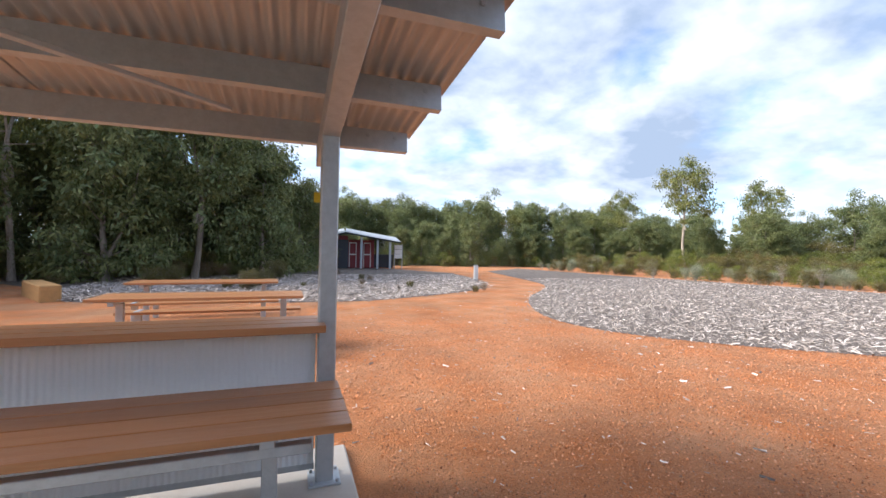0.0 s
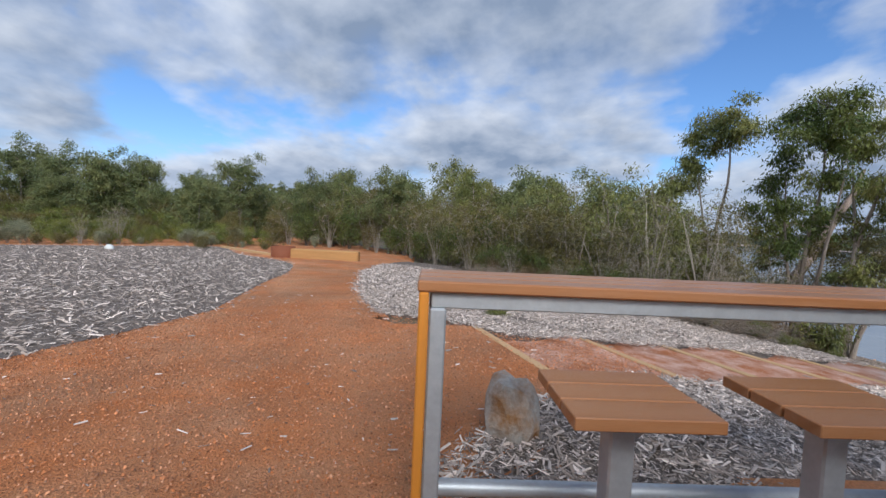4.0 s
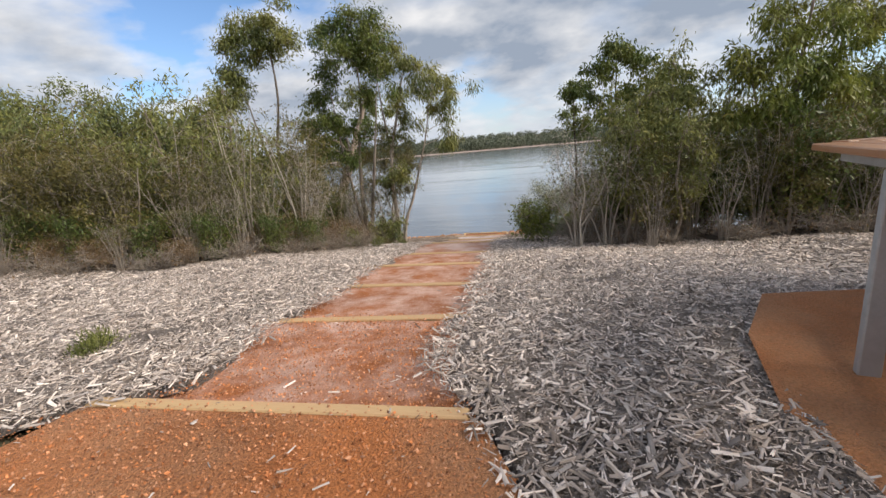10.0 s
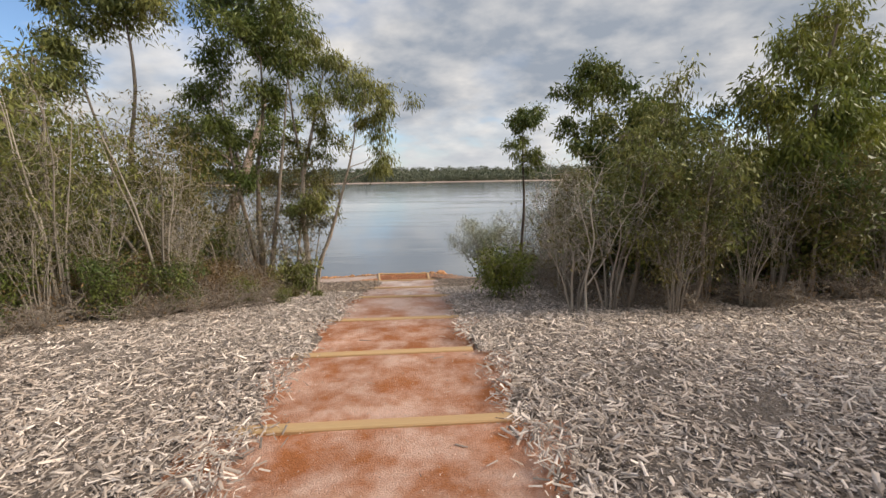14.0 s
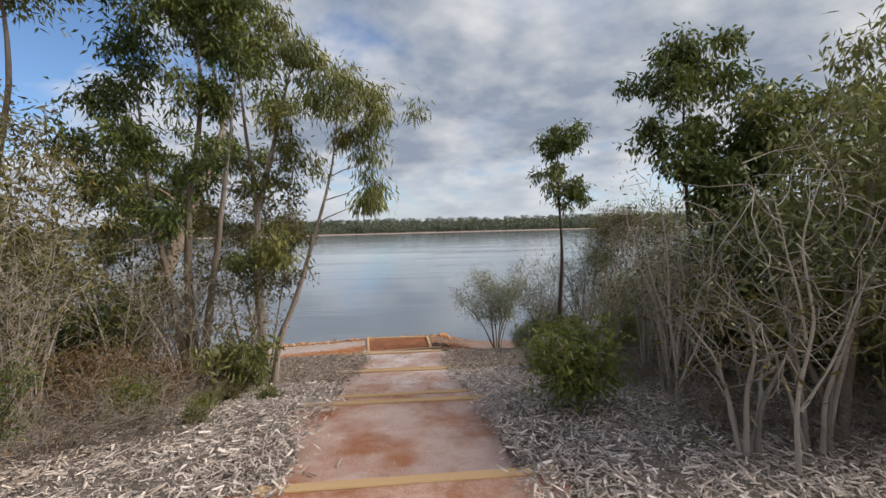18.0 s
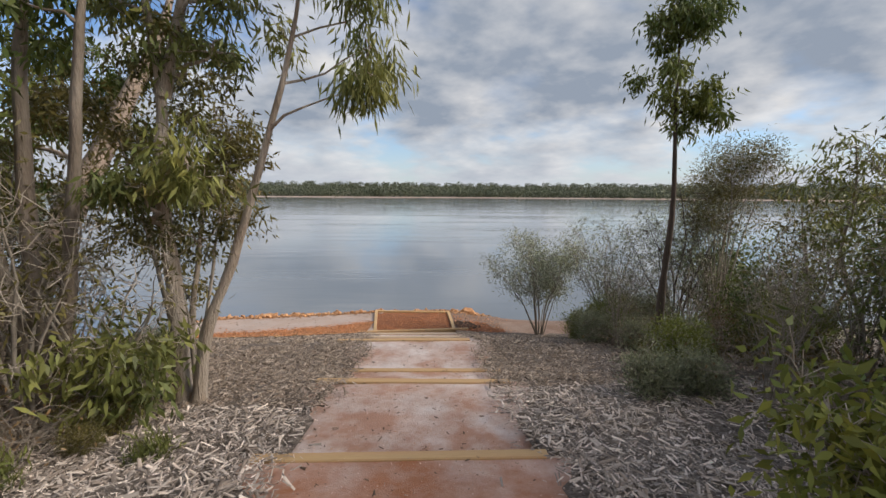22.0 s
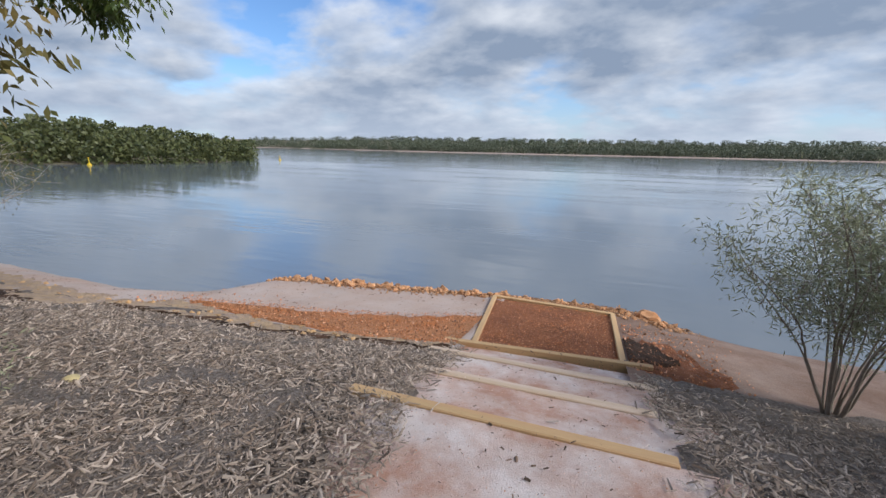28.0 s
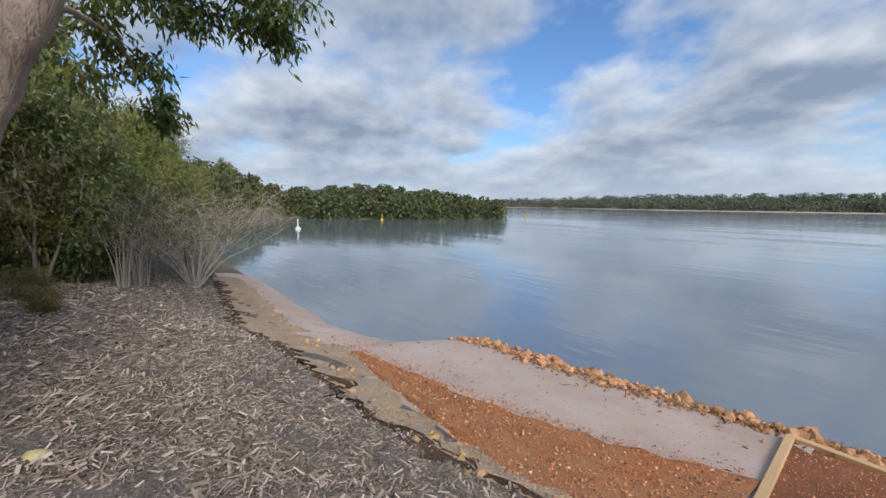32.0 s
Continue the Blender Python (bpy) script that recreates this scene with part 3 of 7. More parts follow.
for k in range(len(TIMBERS)):
    (ya, za, a0, a1, sa), (yb, zb, b0, b1, sb) = STEPS[k], STEPS[k + 1]
    ys = np.linspace(yb + 0.03, ya - 0.03, 9)
    u = (ya - ys) / (ya - yb)
    rng = np.random.default_rng(k)
    wl_ = np.interp(ys, SY, EDGE_L) + (0.32 if k < 11 else 0.12) + rng.normal(size=9) * 0.03
    wr_ = np.interp(ys, SY, EDGE_R) - 0.32 + rng.normal(size=9) * 0.03
    co, q = strip(wr_, wl_, 0, 9, ys, 0.0)
    zt = (za - 0.55 * (za - zb)) * (1 - u) + zb * u
    co[:, 2] = np.repeat(zt, 9) + rng.normal(size=len(co)) * 0.004 - 0.005
    mat = M_REDWORN if k < 4 else (M_PALE if k < 6 else M_PALER)
    tagged(part("step_tread", fast_mesh("step_tread", co, q), mat, smooth=True), "compacted red gravel tread with pale dusty wear", kind="structure")

# ---------------------------------------------------------------- landing at the water
DK = dict(fl=(7.13, -15.96), fr=(5.36, -16.10), bl=(7.40, -18.50), br=(5.39, -18.38), zf=-2.47, zb=-2.68)


def beam(name, a, b, w, h, mat, parent=None, label="", bevel=0.006):
    """A squared timber from a to b, its top on the line."""
    a, b = Vector(a), Vector(b)
    L = (b - a).length
    ob = part(name, boxed((0, -w / 2, -h), (L, w / 2, 0), bevel), mat, parent, label)
    x = (b - a).normalized()
    y = Vector((0, 0, 1)).cross(x).normalized()
    z = x.cross(y)
    ob.matrix_basis = Matrix(((x.x, y.x, z.x, a.x), (x.y, y.y, z.y, a.y), (x.z, y.z, z.z, a.z), (0, 0, 0, 1)))
    return ob


landing = thing("landing_frame", "pale timber frame filled with red gravel at the water's edge", "landing", m=pose(0, 0, 0))
_fl, _fr = Vector((*DK["fl"], DK["zf"])), Vector((*DK["fr"], DK["zf"]))
_bl, _br = Vector((*DK["bl"], DK["zb"])), Vector((*DK["br"], DK["zb"]))
_ax = (_fl - _fr).normalized()
beam("front_rail", _fr - _ax * 0.30 + Vector((0, 0, 0.05)), _fl + _ax * 0.36 + Vector((0, 0, 0.05)), 0.075, 0.2, M_TIMBER, landing)
beam("side_rail", _fl + (_bl - _fl).normalized() * 0.04, _bl, 0.075, 0.2, M_TIMBER, landing)
beam("side_rail", _fr + (_br - _fr).normalized() * 0.04, _br, 0.075, 0.2, M_TIMBER, landing)
beam("back_rail", _br - _ax * 0.02, _bl + _ax * 0.02, 0.075, 0.2, M_TIMBER, landing)
_bm = bmesh.new()
_vs = [_bm.verts.new(p - Vector((0, 0, 0.045))) for p in (_fr, _br, _bl, _fl)]
_bm.faces.new(_vs)
bmesh.ops.subdivide_edges(_bm, edges=_bm.edges[:], cuts=14, use_grid_fill=True)
for _v in _bm.verts:
    _v.co.z += 0.02 * noise.noise(_v.co * 1.7)
bmesh.ops.recalc_face_normals(_bm, faces=_bm.faces[:])
part("gravel_fill", _bm, M_FILL, landing, "packed red gravel", smooth=True)

# ---------------------------------------------------------------- beach
_bx = spaced((7.2, 14.5, 0.25), (14.5, 21, 0.5))
_top = np.interp(_bx, [7.2, 8.0, 9.5, 10.6, 12.3, 14.5, 18, 27], [-15.6, -15.3, -15.0, -14.95, -15.0, -15.2, -15.4, -15.9])
_low = np.interp(_bx, SHORE_X, SHORE_Y) - 1.1


def beach_sheet(name, xs, top, low, lift, mat, label):
    u = np.linspace(0, 1, 16)
    gx = np.repeat(xs[:, None], 16, 1)
    gy = top[:, None] * (1 - u) + low[:, None] * u
    gz = land(gx, gy) + lift + 0.008 * np.random.default_rng(3).normal(size=gx.shape)
    if lift > 0.015:
        gz[:, 0] -= lift + 0.03
        gz[:, -1] -= lift + 0.03
    else:
        gz[:, -1] -= 0.06
    n, m = gx.shape
    i, j = np.meshgrid(np.arange(n - 1), np.arange(m - 1), indexing="ij")
    a = i * m + j
    me = fast_mesh(name, np.stack([gx, gy, gz], -1).reshape(-1, 3), np.stack([a, a + 1, a + m + 1, a + m], -1).reshape(-1, 4))
    return tagged(part(name, me, mat, smooth=True), label, kind="structure")


beach_sheet("beach", _bx, _top, _low, 0.012, M_SAND, "strip of pale pinkish sand by the lake")
_bx2 = spaced((-1.0, 5.35, 0.3))
beach_sheet("beach_west", _bx2, np.full(len(_bx2), -15.5), np.interp(_bx2, SHORE_X, SHORE_Y) - 1.0, 0.012, M_SOILSAND, "brown sand beside the landing, darkened for the shade of the bushes")
_bx3 = spaced((7.3, 11.6, 0.2))
beach_sheet("gravel_band", _bx3, np.interp(_bx3, [7.3, 8.4, 9.5, 11.6], [-15.7, -15.32, -15.45, -15.72]), np.interp(_bx3, [7.3, 8.3, 9.5, 10.6, 11.6], [-17.3, -16.75, -16.35, -16.1, -15.85]) + 0.05 * np.random.default_rng(8).normal(size=len(_bx3)), 0.042, M_GRAVEL, "band of spilled red gravel above the sand")

_gx = spaced((7.6, 30, 0.4))
beach_sheet("gravel_path_east", _gx, np.full(len(_gx), 0.66), np.interp(_gx, [7.6, 10.3, 13.5, 15.8, 18.6, 24, 30], [0.2, 0.3, -0.2, -1.05, -2.7, -4.1, -4.5]), 0.006, M_GRAVEL, "path of red-orange gravel leading to the log seats")


def wavy(n, amp, seed):
    r = np.random.default_rng(seed)
    k = np.convolve(r.normal(size=n + 8), np.ones(4) / 4, "same")[4:-4]
    return amp * (k + 0.5 * r.normal(size=n))


_ex = spaced((7.3, 20, 0.12))
_edge = np.interp(_ex, [7.2, 8.0, 8.7, 9.6, 10.9, 12.3, 14.0, 16.5, 20], [-15.55, -15.22, -14.98, -14.82, -14.80, -14.78, -14.72, -15.0, -15.3])
beach_sheet("bank_mulch", _ex, _edge + 0.6, _edge + wavy(len(_ex), 0.10, 1), 0.030, M_MULCH, "wood-chip mulch at the top of the eroded bank")
# dark strip of soil that also paints the shadow under the eroded edge
beach_sheet("bank_soil", _ex, _edge + 0.05 + wavy(len(_ex), 0.08, 12), _edge - 0.13 + wavy(len(_ex), 0.20, 2), 0.040, M_DARKSOIL, "crumbling soil edge of the bank, its shadow put into the dark colour")
beach_sheet("bank_clay", _ex, _edge, _edge - np.interp(_ex, [7.3, 8.5, 10, 12, 16, 20], [0.35, 0.45, 0.75, 0.95, 0.95, 0.8]) + wavy(len(_ex), 0.2, 3), 0.034, M_OCHRE, "ochre clay washed out below the mulch")
_wx = spaced((1.2, 5.12, 0.12))
beach_sheet("bank_mulch_west", _wx, np.full(len(_wx), -15.0), np.interp(_wx, [1.2, 2.5, 4.0, 5.1], [-15.9, -16.1, -16.0, -15.95]) + wavy(len(_wx), 0.06, 4), 0.036, M_MULCH, "wood-chip mulch reaching down to the landing")
_mx = spaced((4.2, 5.3, 0.05))
_mm = np.sin(np.linspace(0.1, 2.6, len(_mx)))
beach_sheet("red_soil", _mx, -15.9 - 0.2 * (1 - _mm) + wavy(len(_mx), 0.05, 7), -16.25 - 1.15 * _mm + wavy(len(_mx), 0.12, 8), 0.022, M_FILL, "reddish soil spilled beside the landing")
_mx = spaced((4.72, 5.3, 0.03))
_mm = np.sin(np.linspace(0.1, 2.0, len(_mx)))
beach_sheet("mud_hollow", _mx, -16.5 + 0.3 * _mm + wavy(len(_mx), 0.06, 5), -16.6 - 0.6 * _mm + wavy(len(_mx), 0.07, 6), 0.052, M_DARKSOIL, "dark brown hollow beside the landing")

# ---------------------------------------------------------------- trees
UP = np.array([0, 0, 1.0])


def unit(v):
    return v / (np.linalg.norm(v, axis=-1, keepdims=True) + 1e-9)


def plant(seed, stems, clear=0.4, limbs=12, spread=1.0, twigs=5, leaves=60, leaf_len=0.11, leaf_w=0.024, droop=0.5, clump=0.16, rise=0.7, top_bias=1.0, twig_len=0.4, wob=0.05, blobs=(), sides=6):
    """Wood and leaves of a tree or bush. stems: rows of (control points, foot radius). blobs: leaf masses (x, y, z, radius)
    to which limbs are led from the nearest stem below; without them limbs spread evenly and carry leaves at their ends."""
    rng = np.random.default_rng(seed)
    paths, radii, centres, sizes = [], [], [], []
    s = np.linspace(0, 1, 5)[:, None]
    lines = []
    for ctrl, r0 in stems:
        pts = curve_pts(ctrl, 5)
        pts[1:-1] += np.stack([np.convolve(rng.normal(size=len(pts) + 2), np.ones(5) / 5, "same")[2:-2] for _ in range(3)], 1) * wob * 0.5
        h = np.linspace(0, 1, len(pts))
        rad = r0 * (1 - 0.82 * h) * (1 + 0.35 * np.exp(-h * 16)) * (1 + 0.07 * rng.normal(size=len(pts)))
        paths.append(pts)
        radii.append(rad)
        lines.append((pts, rad))

    def spray(limb, lr, out, size, count):
        """Twigs and leaf tufts at the end of a limb."""
        for _ in range(int(count)):
            u = rng.uniform(0.6, 1.0)
            p = np.array([np.interp(u, s[:, 0], limb[:, c]) for c in range(3)])
            d = unit(out * 0.35 + rng.normal(size=3) * 0.8 + UP * 0.25)
            e = p + d * size * rng.uniform(0.35, 1.1)
            paths.append(np.array([p, (p + e) / 2 + rng.normal(size=3) * 0.02, e]))
            radii.append(np.array([lr * 0.35 + 0.002, lr * 0.25 + 0.0015, 0.0015]))
            centres.append(e)

    if len(blobs):
        more, home = [], []
        for bx, by, bz, br in blobs:
            for _ in range(2):
                o = rng.normal(size=3) * br * np.array([0.85, 0.85, 0.75])
                more.append((bx + o[0], by + o[1], bz + o[2], br * rng.uniform(0.4, 0.62)))
                home.append((bx, by, bz))
        home = [None] * len(blobs) + home
        blobs = [(x_, y_, z_, r_ * 0.85) for x_, y_, z_, r_ in blobs] + more
        allp = np.concatenate([p for p, _ in lines])
        allr = np.concatenate([r for _, r in lines])
        for (bx, by, bz, br), kin in zip(blobs, home):
            c = np.array([bx, by, bz])
            flat = np.hypot(allp[:, 0] - bx, allp[:, 1] - by)
            cost = np.linalg.norm(allp - c, axis=1) + 3.0 * np.clip(allp[:, 2] - (bz - 0.45 * flat), 0, None)
            k = int(np.argmin(cost))
            a, lead = (allp[k], allr[k]) if kin is None else (np.array(kin), 0.012)
            limb = a + (c - a) * s + UP * (0.12 * np.linalg.norm(c - a)) * s * (1 - s) * -1.0 + (rng.normal(size=3) * 0.16 * np.linalg.norm(c - a)) * s * (1 - s) * 2 + rng.normal(size=(5, 3)) * wob * s * (1 - s) * 4
            lr = min(0.028, max(0.006, lead * 0.5))
            paths.append(limb)
            radii.append(lr * (1 - 0.7 * s[:, 0]))
            n = max(3, int(twigs * (br / 0.35) ** 2))
            for _ in range(n):
                d = unit(rng.normal(size=3) + UP * 0.25)
                e = c + d * br * rng.uniform(0.35, 1.0) ** 0.6 * np.array([1, 1, 0.85])
                paths.append(np.array([c + (e - c) * 0.05, c + (e - c) * 0.55 + rng.normal(size=3) * 0.03, e]))
                radii.append(np.array([lr * 0.3 + 0.002, lr * 0.2 + 0.0015, 0.0015]))
                centres.append(e)
    else:
        for (pts, rad), (ctrl, r0) in zip(lines, stems):
            nl = max(2, int(limbs))
            ph = rng.uniform(0, 6.28)
            for i in range(nl):
                t = clear + (1 - clear) * ((i + rng.uniform(0, 1)) / nl) ** top_bias
                k = t * (len(pts) - 1)
                a = pts[int(k)] + (k - int(k)) * (pts[min(int(k) + 1, len(pts) - 1)] - pts[int(k)])
                az = ph + i * 2.4 + rng.normal() * 0.3
                L = spread * (1 - 0.5 * (t - clear) / (1 - clear + 1e-6)) * rng.uniform(0.55, 1.2)
                out = np.array([np.cos(az), np.sin(az), 0])
                up = rise * rng.uniform(0.6, 1.3)
                limb = a + L * (out * s * (1 - 0.15 * s) + UP * up * s * s * 0.9 + UP * 0.15 * s) + rng.normal(size=(5, 3)) * wob * 0.6 * s
                lr = max(0.003, r0 * (1 - 0.8 * t) * 0.42)
                paths.append(limb)
                radii.append(lr * (1 - 0.75 * s[:, 0]))
                spray(limb, lr, out, twig_len, twigs)
            centres.append(pts[-1])
    wood = tube(paths, radii, sides)
    c = np.array(centres)
    cnt = np.clip((1.55 * leaves * rng.uniform(0.35, 1.5, len(c))).astype(int), 1, None)
    cc = np.repeat(c, cnt, 0)
    pos = cc + rng.normal(size=cc.shape) * clump * np.repeat(rng.uniform(0.55, 1.2, len(c)), cnt)[:, None] * np.array([1, 1, 0.8])
    d = unit(rng.normal(size=cc.shape) * 0.75 + unit(pos - cc) * 0.5 - UP * droop * 1.6)
    side = unit(np.cross(d, rng.normal(size=cc.shape)))
    L = leaf_len * rng.uniform(0.6, 1.25, len(cc))[:, None]
    W = 0.64 * leaf_w * rng.uniform(0.7, 1.2, len(cc))[:, None]
    lift = np.cross(side, d) * W * 0.5
    quad = np.stack([pos, pos + d * L * 0.42 + side * W + lift, pos + d * L, pos + d * L * 0.42 - side * W + lift], 1)
    return wood, (quad.reshape(-1, 3), np.arange(len(cc) * 4).reshape(-1, 4))


def grow(name, label, category, at, bark, foliage, seed, stems, group="", turn=0.0, scale=1.0, **kw):
    wood, leaves_ = plant(seed, stems, **kw)
    x, y = at
    ob = thing(name, label, category, group, m=pose(x, y, float(land(x, y)) - 0.03, 0, 0, turn) @ Matrix.Scale(scale, 4))
    part("trunk" if "tree" in name else "branchwork", fast_mesh("trunk", *wood), bark, ob, smooth=True)
    part("crown", fast_mesh("crown", *leaves_), foliage, ob)
    return ob


def upright(h, lean=(0, 0), wander=0.06, seed=0, base=(0, 0)):
    rng = np.random.default_rng(seed)
    pts = [(base[0], base[1], 0)]
    for f in (0.25, 0.5, 0.75, 1.0):
        pts.append((base[0] + lean[0] * f + rng.normal() * wander * h * 0.3, base[1] + lean[1] * f + rng.normal() * wander * h * 0.3, h * f))
    return pts


def fan(n, h, spread, seed, r=0.018):
    """Many stems from one foot."""
    rng = np.random.default_rng(seed)
    out = []
    for i in range(n):
        a = i * 2.4 + rng.normal() * 0.3
        s = spread * rng.uniform(0.3, 1.0)
        hh = h * rng.uniform(0.65, 1.05)
        f = 0.06
        out.append(([(f * np.cos(a), f * np.sin(a), 0), (s * 0.3 * np.cos(a), s * 0.3 * np.sin(a), hh * 0.4), (s * 0.65 * np.cos(a + 0.2), s * 0.65 * np.sin(a + 0.2), hh * 0.72), (s * np.cos(a), s * np.sin(a), hh)], r * rng.uniform(0.6, 1.2)))
    return out


# the trees that stand by the steps
grow("gum_tree", "slender leaning gum tree with drooping grey-green leaves", "tree", (8.0, -10.62), M_PALEBARK, L_GUM, 11,
     [([(0, 0, 0), (-0.12, 0, 0.7), (-0.37, 0, 1.3), (-0.67, 0, 2.2), (-0.93, 0, 3.1), (-1.06, 0, 3.9)], 0.06)],
     twigs=15, leaves=30, leaf_len=0.15, leaf_w=0.017, droop=1.2, clump=0.10, wob=0.02,
     blobs=[(-1.05, 0.05, 4.4, 0.36), (-1.4, 0, 4.25, 0.34), (-1.65, 0.05, 3.95, 0.28), (-1.62, -0.05, 3.5, 0.26), (-1.55, 0, 3.05, 0.22), (-1.5, 0, 2.7, 0.13), (-0.8, -0.1, 4.2, 0.32), (-1.2, 0.3, 4.0, 0.28), (-1.15, -0.1, 3.7, 0.22)])
grow("gum_tree", "forked pale-barked gum tree with dark leaf clumps", "tree", (8.13, -10.66), M_PALEBARK, L_GUM, 12,
     [([(0, 0, 0), (0.04, -0.02, 1.0), (0.05, 0.02, 2.0), (0.0, 0, 2.7), (0.12, 0, 3.7), (0.15, 0.1, 4.6)], 0.078), ([(0.0, 0, 2.65), (-0.22, 0, 3.4), (-0.42, 0, 4.2), (-0.6, 0, 4.9)], 0.05)],
     twigs=14, leaves=32, leaf_len=0.125, leaf_w=0.02, droop=0.9, clump=0.10, wob=0.03,
     blobs=[(-0.5, 0, 3.5, 0.32), (-0.42, 0, 3.0, 0.28), (-0.3, 0.1, 4.0, 0.36), (-0.75, 0, 4.75, 0.42), (0.0, 0, 4.8, 0.42), (0.36, 0, 3.4, 0.26), (-0.25, -0.1, 5.3, 0.4), (-0.35, 0.35, 2.15, 0.34), (-0.05, 0.4, 1.9, 0.3), (0.45, 0.1, 4.3, 0.34)])
grow("gum_tree", "tall many-stemmed gum tree with a dense dark green crown", "tree", (8.95, -10.35), M_BARK, L_DARK, 13,
     [([(0, 0, 0), (0.05, 0, 1.3), (0.0, 0, 2.6), (-0.2, 0, 3.9), (-0.25, 0, 5.4)], 0.075), ([(0.06, 0, 0.1), (0.25, 0.1, 1.5), (0.45, 0.1, 2.9), (0.6, 0, 4.3)], 0.06), ([(-0.05, 0, 0.4), (-0.3, 0.05, 1.7), (-0.55, 0.1, 3.0), (-0.75, 0.1, 4.4)], 0.06)],
     twigs=15, leaves=32, leaf_len=0.12, leaf_w=0.024, droop=0.7, clump=0.11, wob=0.04,
     blobs=[(-0.2, 0, 5.95, 0.55), (0.4, 0.1, 5.65, 0.52), (-0.75, 0, 5.5, 0.52), (0.0, 0.35, 5.1, 0.5), (-0.85, 0.2, 4.75, 0.42), (0.7, -0.2, 4.8, 0.48), (-0.2, -0.4, 5.4, 0.52), (0.95, 0, 4.1, 0.36), (-0.45, 0.1, 4.1, 0.34), (0.5, 0.35, 3.5, 0.32), (-0.3, 0.3, 3.1, 0.28), (0.9, 0.3, 2.9, 0.34), (1.2, 0.1, 3.4, 0.36), (0.2, 0.4, 2.4, 0.26)])
grow("gum_tree", "stout leaning gum tree overhanging the lake bank", "tree", (10.95, -11.95), M_ROUGHBARK, L_DARK, 14,
     [([(0, 0, 0), (-0.10, -0.20, 0.7), (-0.34, -0.62, 1.75), (-0.52, -1.0, 2.55), (-0.72, -1.45, 3.5), (-0.9, -1.9, 4.4), (-1.0, -2.2, 5.2)], 0.24),
      ([(-0.55, -1.05, 2.65), (-0.35, -1.6, 3.3), (-0.05, -2.2, 3.6), (0.1, -2.6, 3.3), (0.15, -2.75, 2.95)], 0.045),
      ([(-0.5, -0.95, 2.45), (0.1, -1.1, 2.7), (0.8, -1.4, 2.75), (1.3, -1.7, 2.4)], 0.04),
      ([(-0.6, -1.2, 3.0), (0.0, -1.4, 3.5), (0.6, -1.7, 3.6), (1.0, -2.0, 3.3)], 0.035)],
     twigs=14, leaves=28, leaf_len=0.12, leaf_w=0.028, droop=0.9, clump=0.10, wob=0.03,
     blobs=[(0.15, -2.7, 2.85, 0.26), (0.35, -2.6, 3.05, 0.28), (-0.1, -2.65, 3.1, 0.26), (0.1, -2.4, 3.5, 0.34), (0.45, -2.2, 3.6, 0.34), (1.4, -1.8, 2.15, 0.18), (1.2, -1.6, 2.6, 0.30), (0.75, -1.4, 3.0, 0.32), (1.0, -2.0, 3.3, 0.34), (0.4, -1.4, 3.5, 0.4), (0.9, -1.2, 2.45, 0.22), (-0.4, -2.4, 4.0, 0.42), (0.2, -1.9, 4.2, 0.45), (-0.9, -2.4, 4.6, 0.5), (0.9, -1.6, 4.0, 0.4)])
grow("gum_tree", "small leafy gum sapling on the bank", "tree", (8.85, -11.95), M_BARK, L_SAPLING, 24,
     [([(0, 0, 0), (-0.1, -0.05, 0.9), (-0.2, -0.15, 1.8), (-0.3, -0.3, 2.8)], 0.05), ([(0.03, 0, 0.1), (0.25, 0, 1.2), (0.45, -0.1, 2.3)], 0.035)],
     twigs=13, leaves=26, leaf_len=0.068, leaf_w=0.02, droop=0.6, clump=0.10,
     blobs=[(-0.15, -0.2, 2.9, 0.34), (0.2, -0.2, 2.5, 0.34), (-0.3, -0.2, 2.35, 0.28), (0.5, -0.15, 2.1, 0.32), (0.0, -0.2, 1.95, 0.28), (0.38, -0.2, 1.5, 0.28), (-0.1, -0.2, 1.55, 0.2), (0.12, -0.25, 1.05, 0.14), (0.7, -0.1, 2.7, 0.35), (0.7, -0.15, 1.7, 0.28), (-0.1, 0.0, 3.3, 0.3), (-0.48, -0.3, 2.75, 0.28), (-0.52, -0.3, 2.25, 0.2), (-0.38, -0.3, 1.85, 0.18)])
grow("gum_tree", "gum tree with a light flat-topped crown on thin limbs", "tree", (11.3, -10.4), M_BARK, L_GUM, 15,
     [(upright(5.6, (-0.1, 0.1), 0.04, 4), 0.08), ([(0, 0, 1.2), (0.4, 0.1, 2.6), (0.7, 0.1, 4.0), (0.8, 0.2, 5.0)], 0.045)],
     twigs=15, leaves=34, leaf_len=0.13, leaf_w=0.026, droop=0.7, clump=0.13, blobs=[(-0.2, 0, 6.0, 0.5), (0.45, 0.1, 6.05, 0.5), (0.95, 0.1, 5.7, 0.42), (-0.7, 0, 5.6, 0.4), (0.9, 0.2, 4.6, 0.45), (1.4, 0.3, 4.3, 0.42), (0.3, 0.2, 5.3, 0.35), (1.5, 0, 5.0, 0.3)])
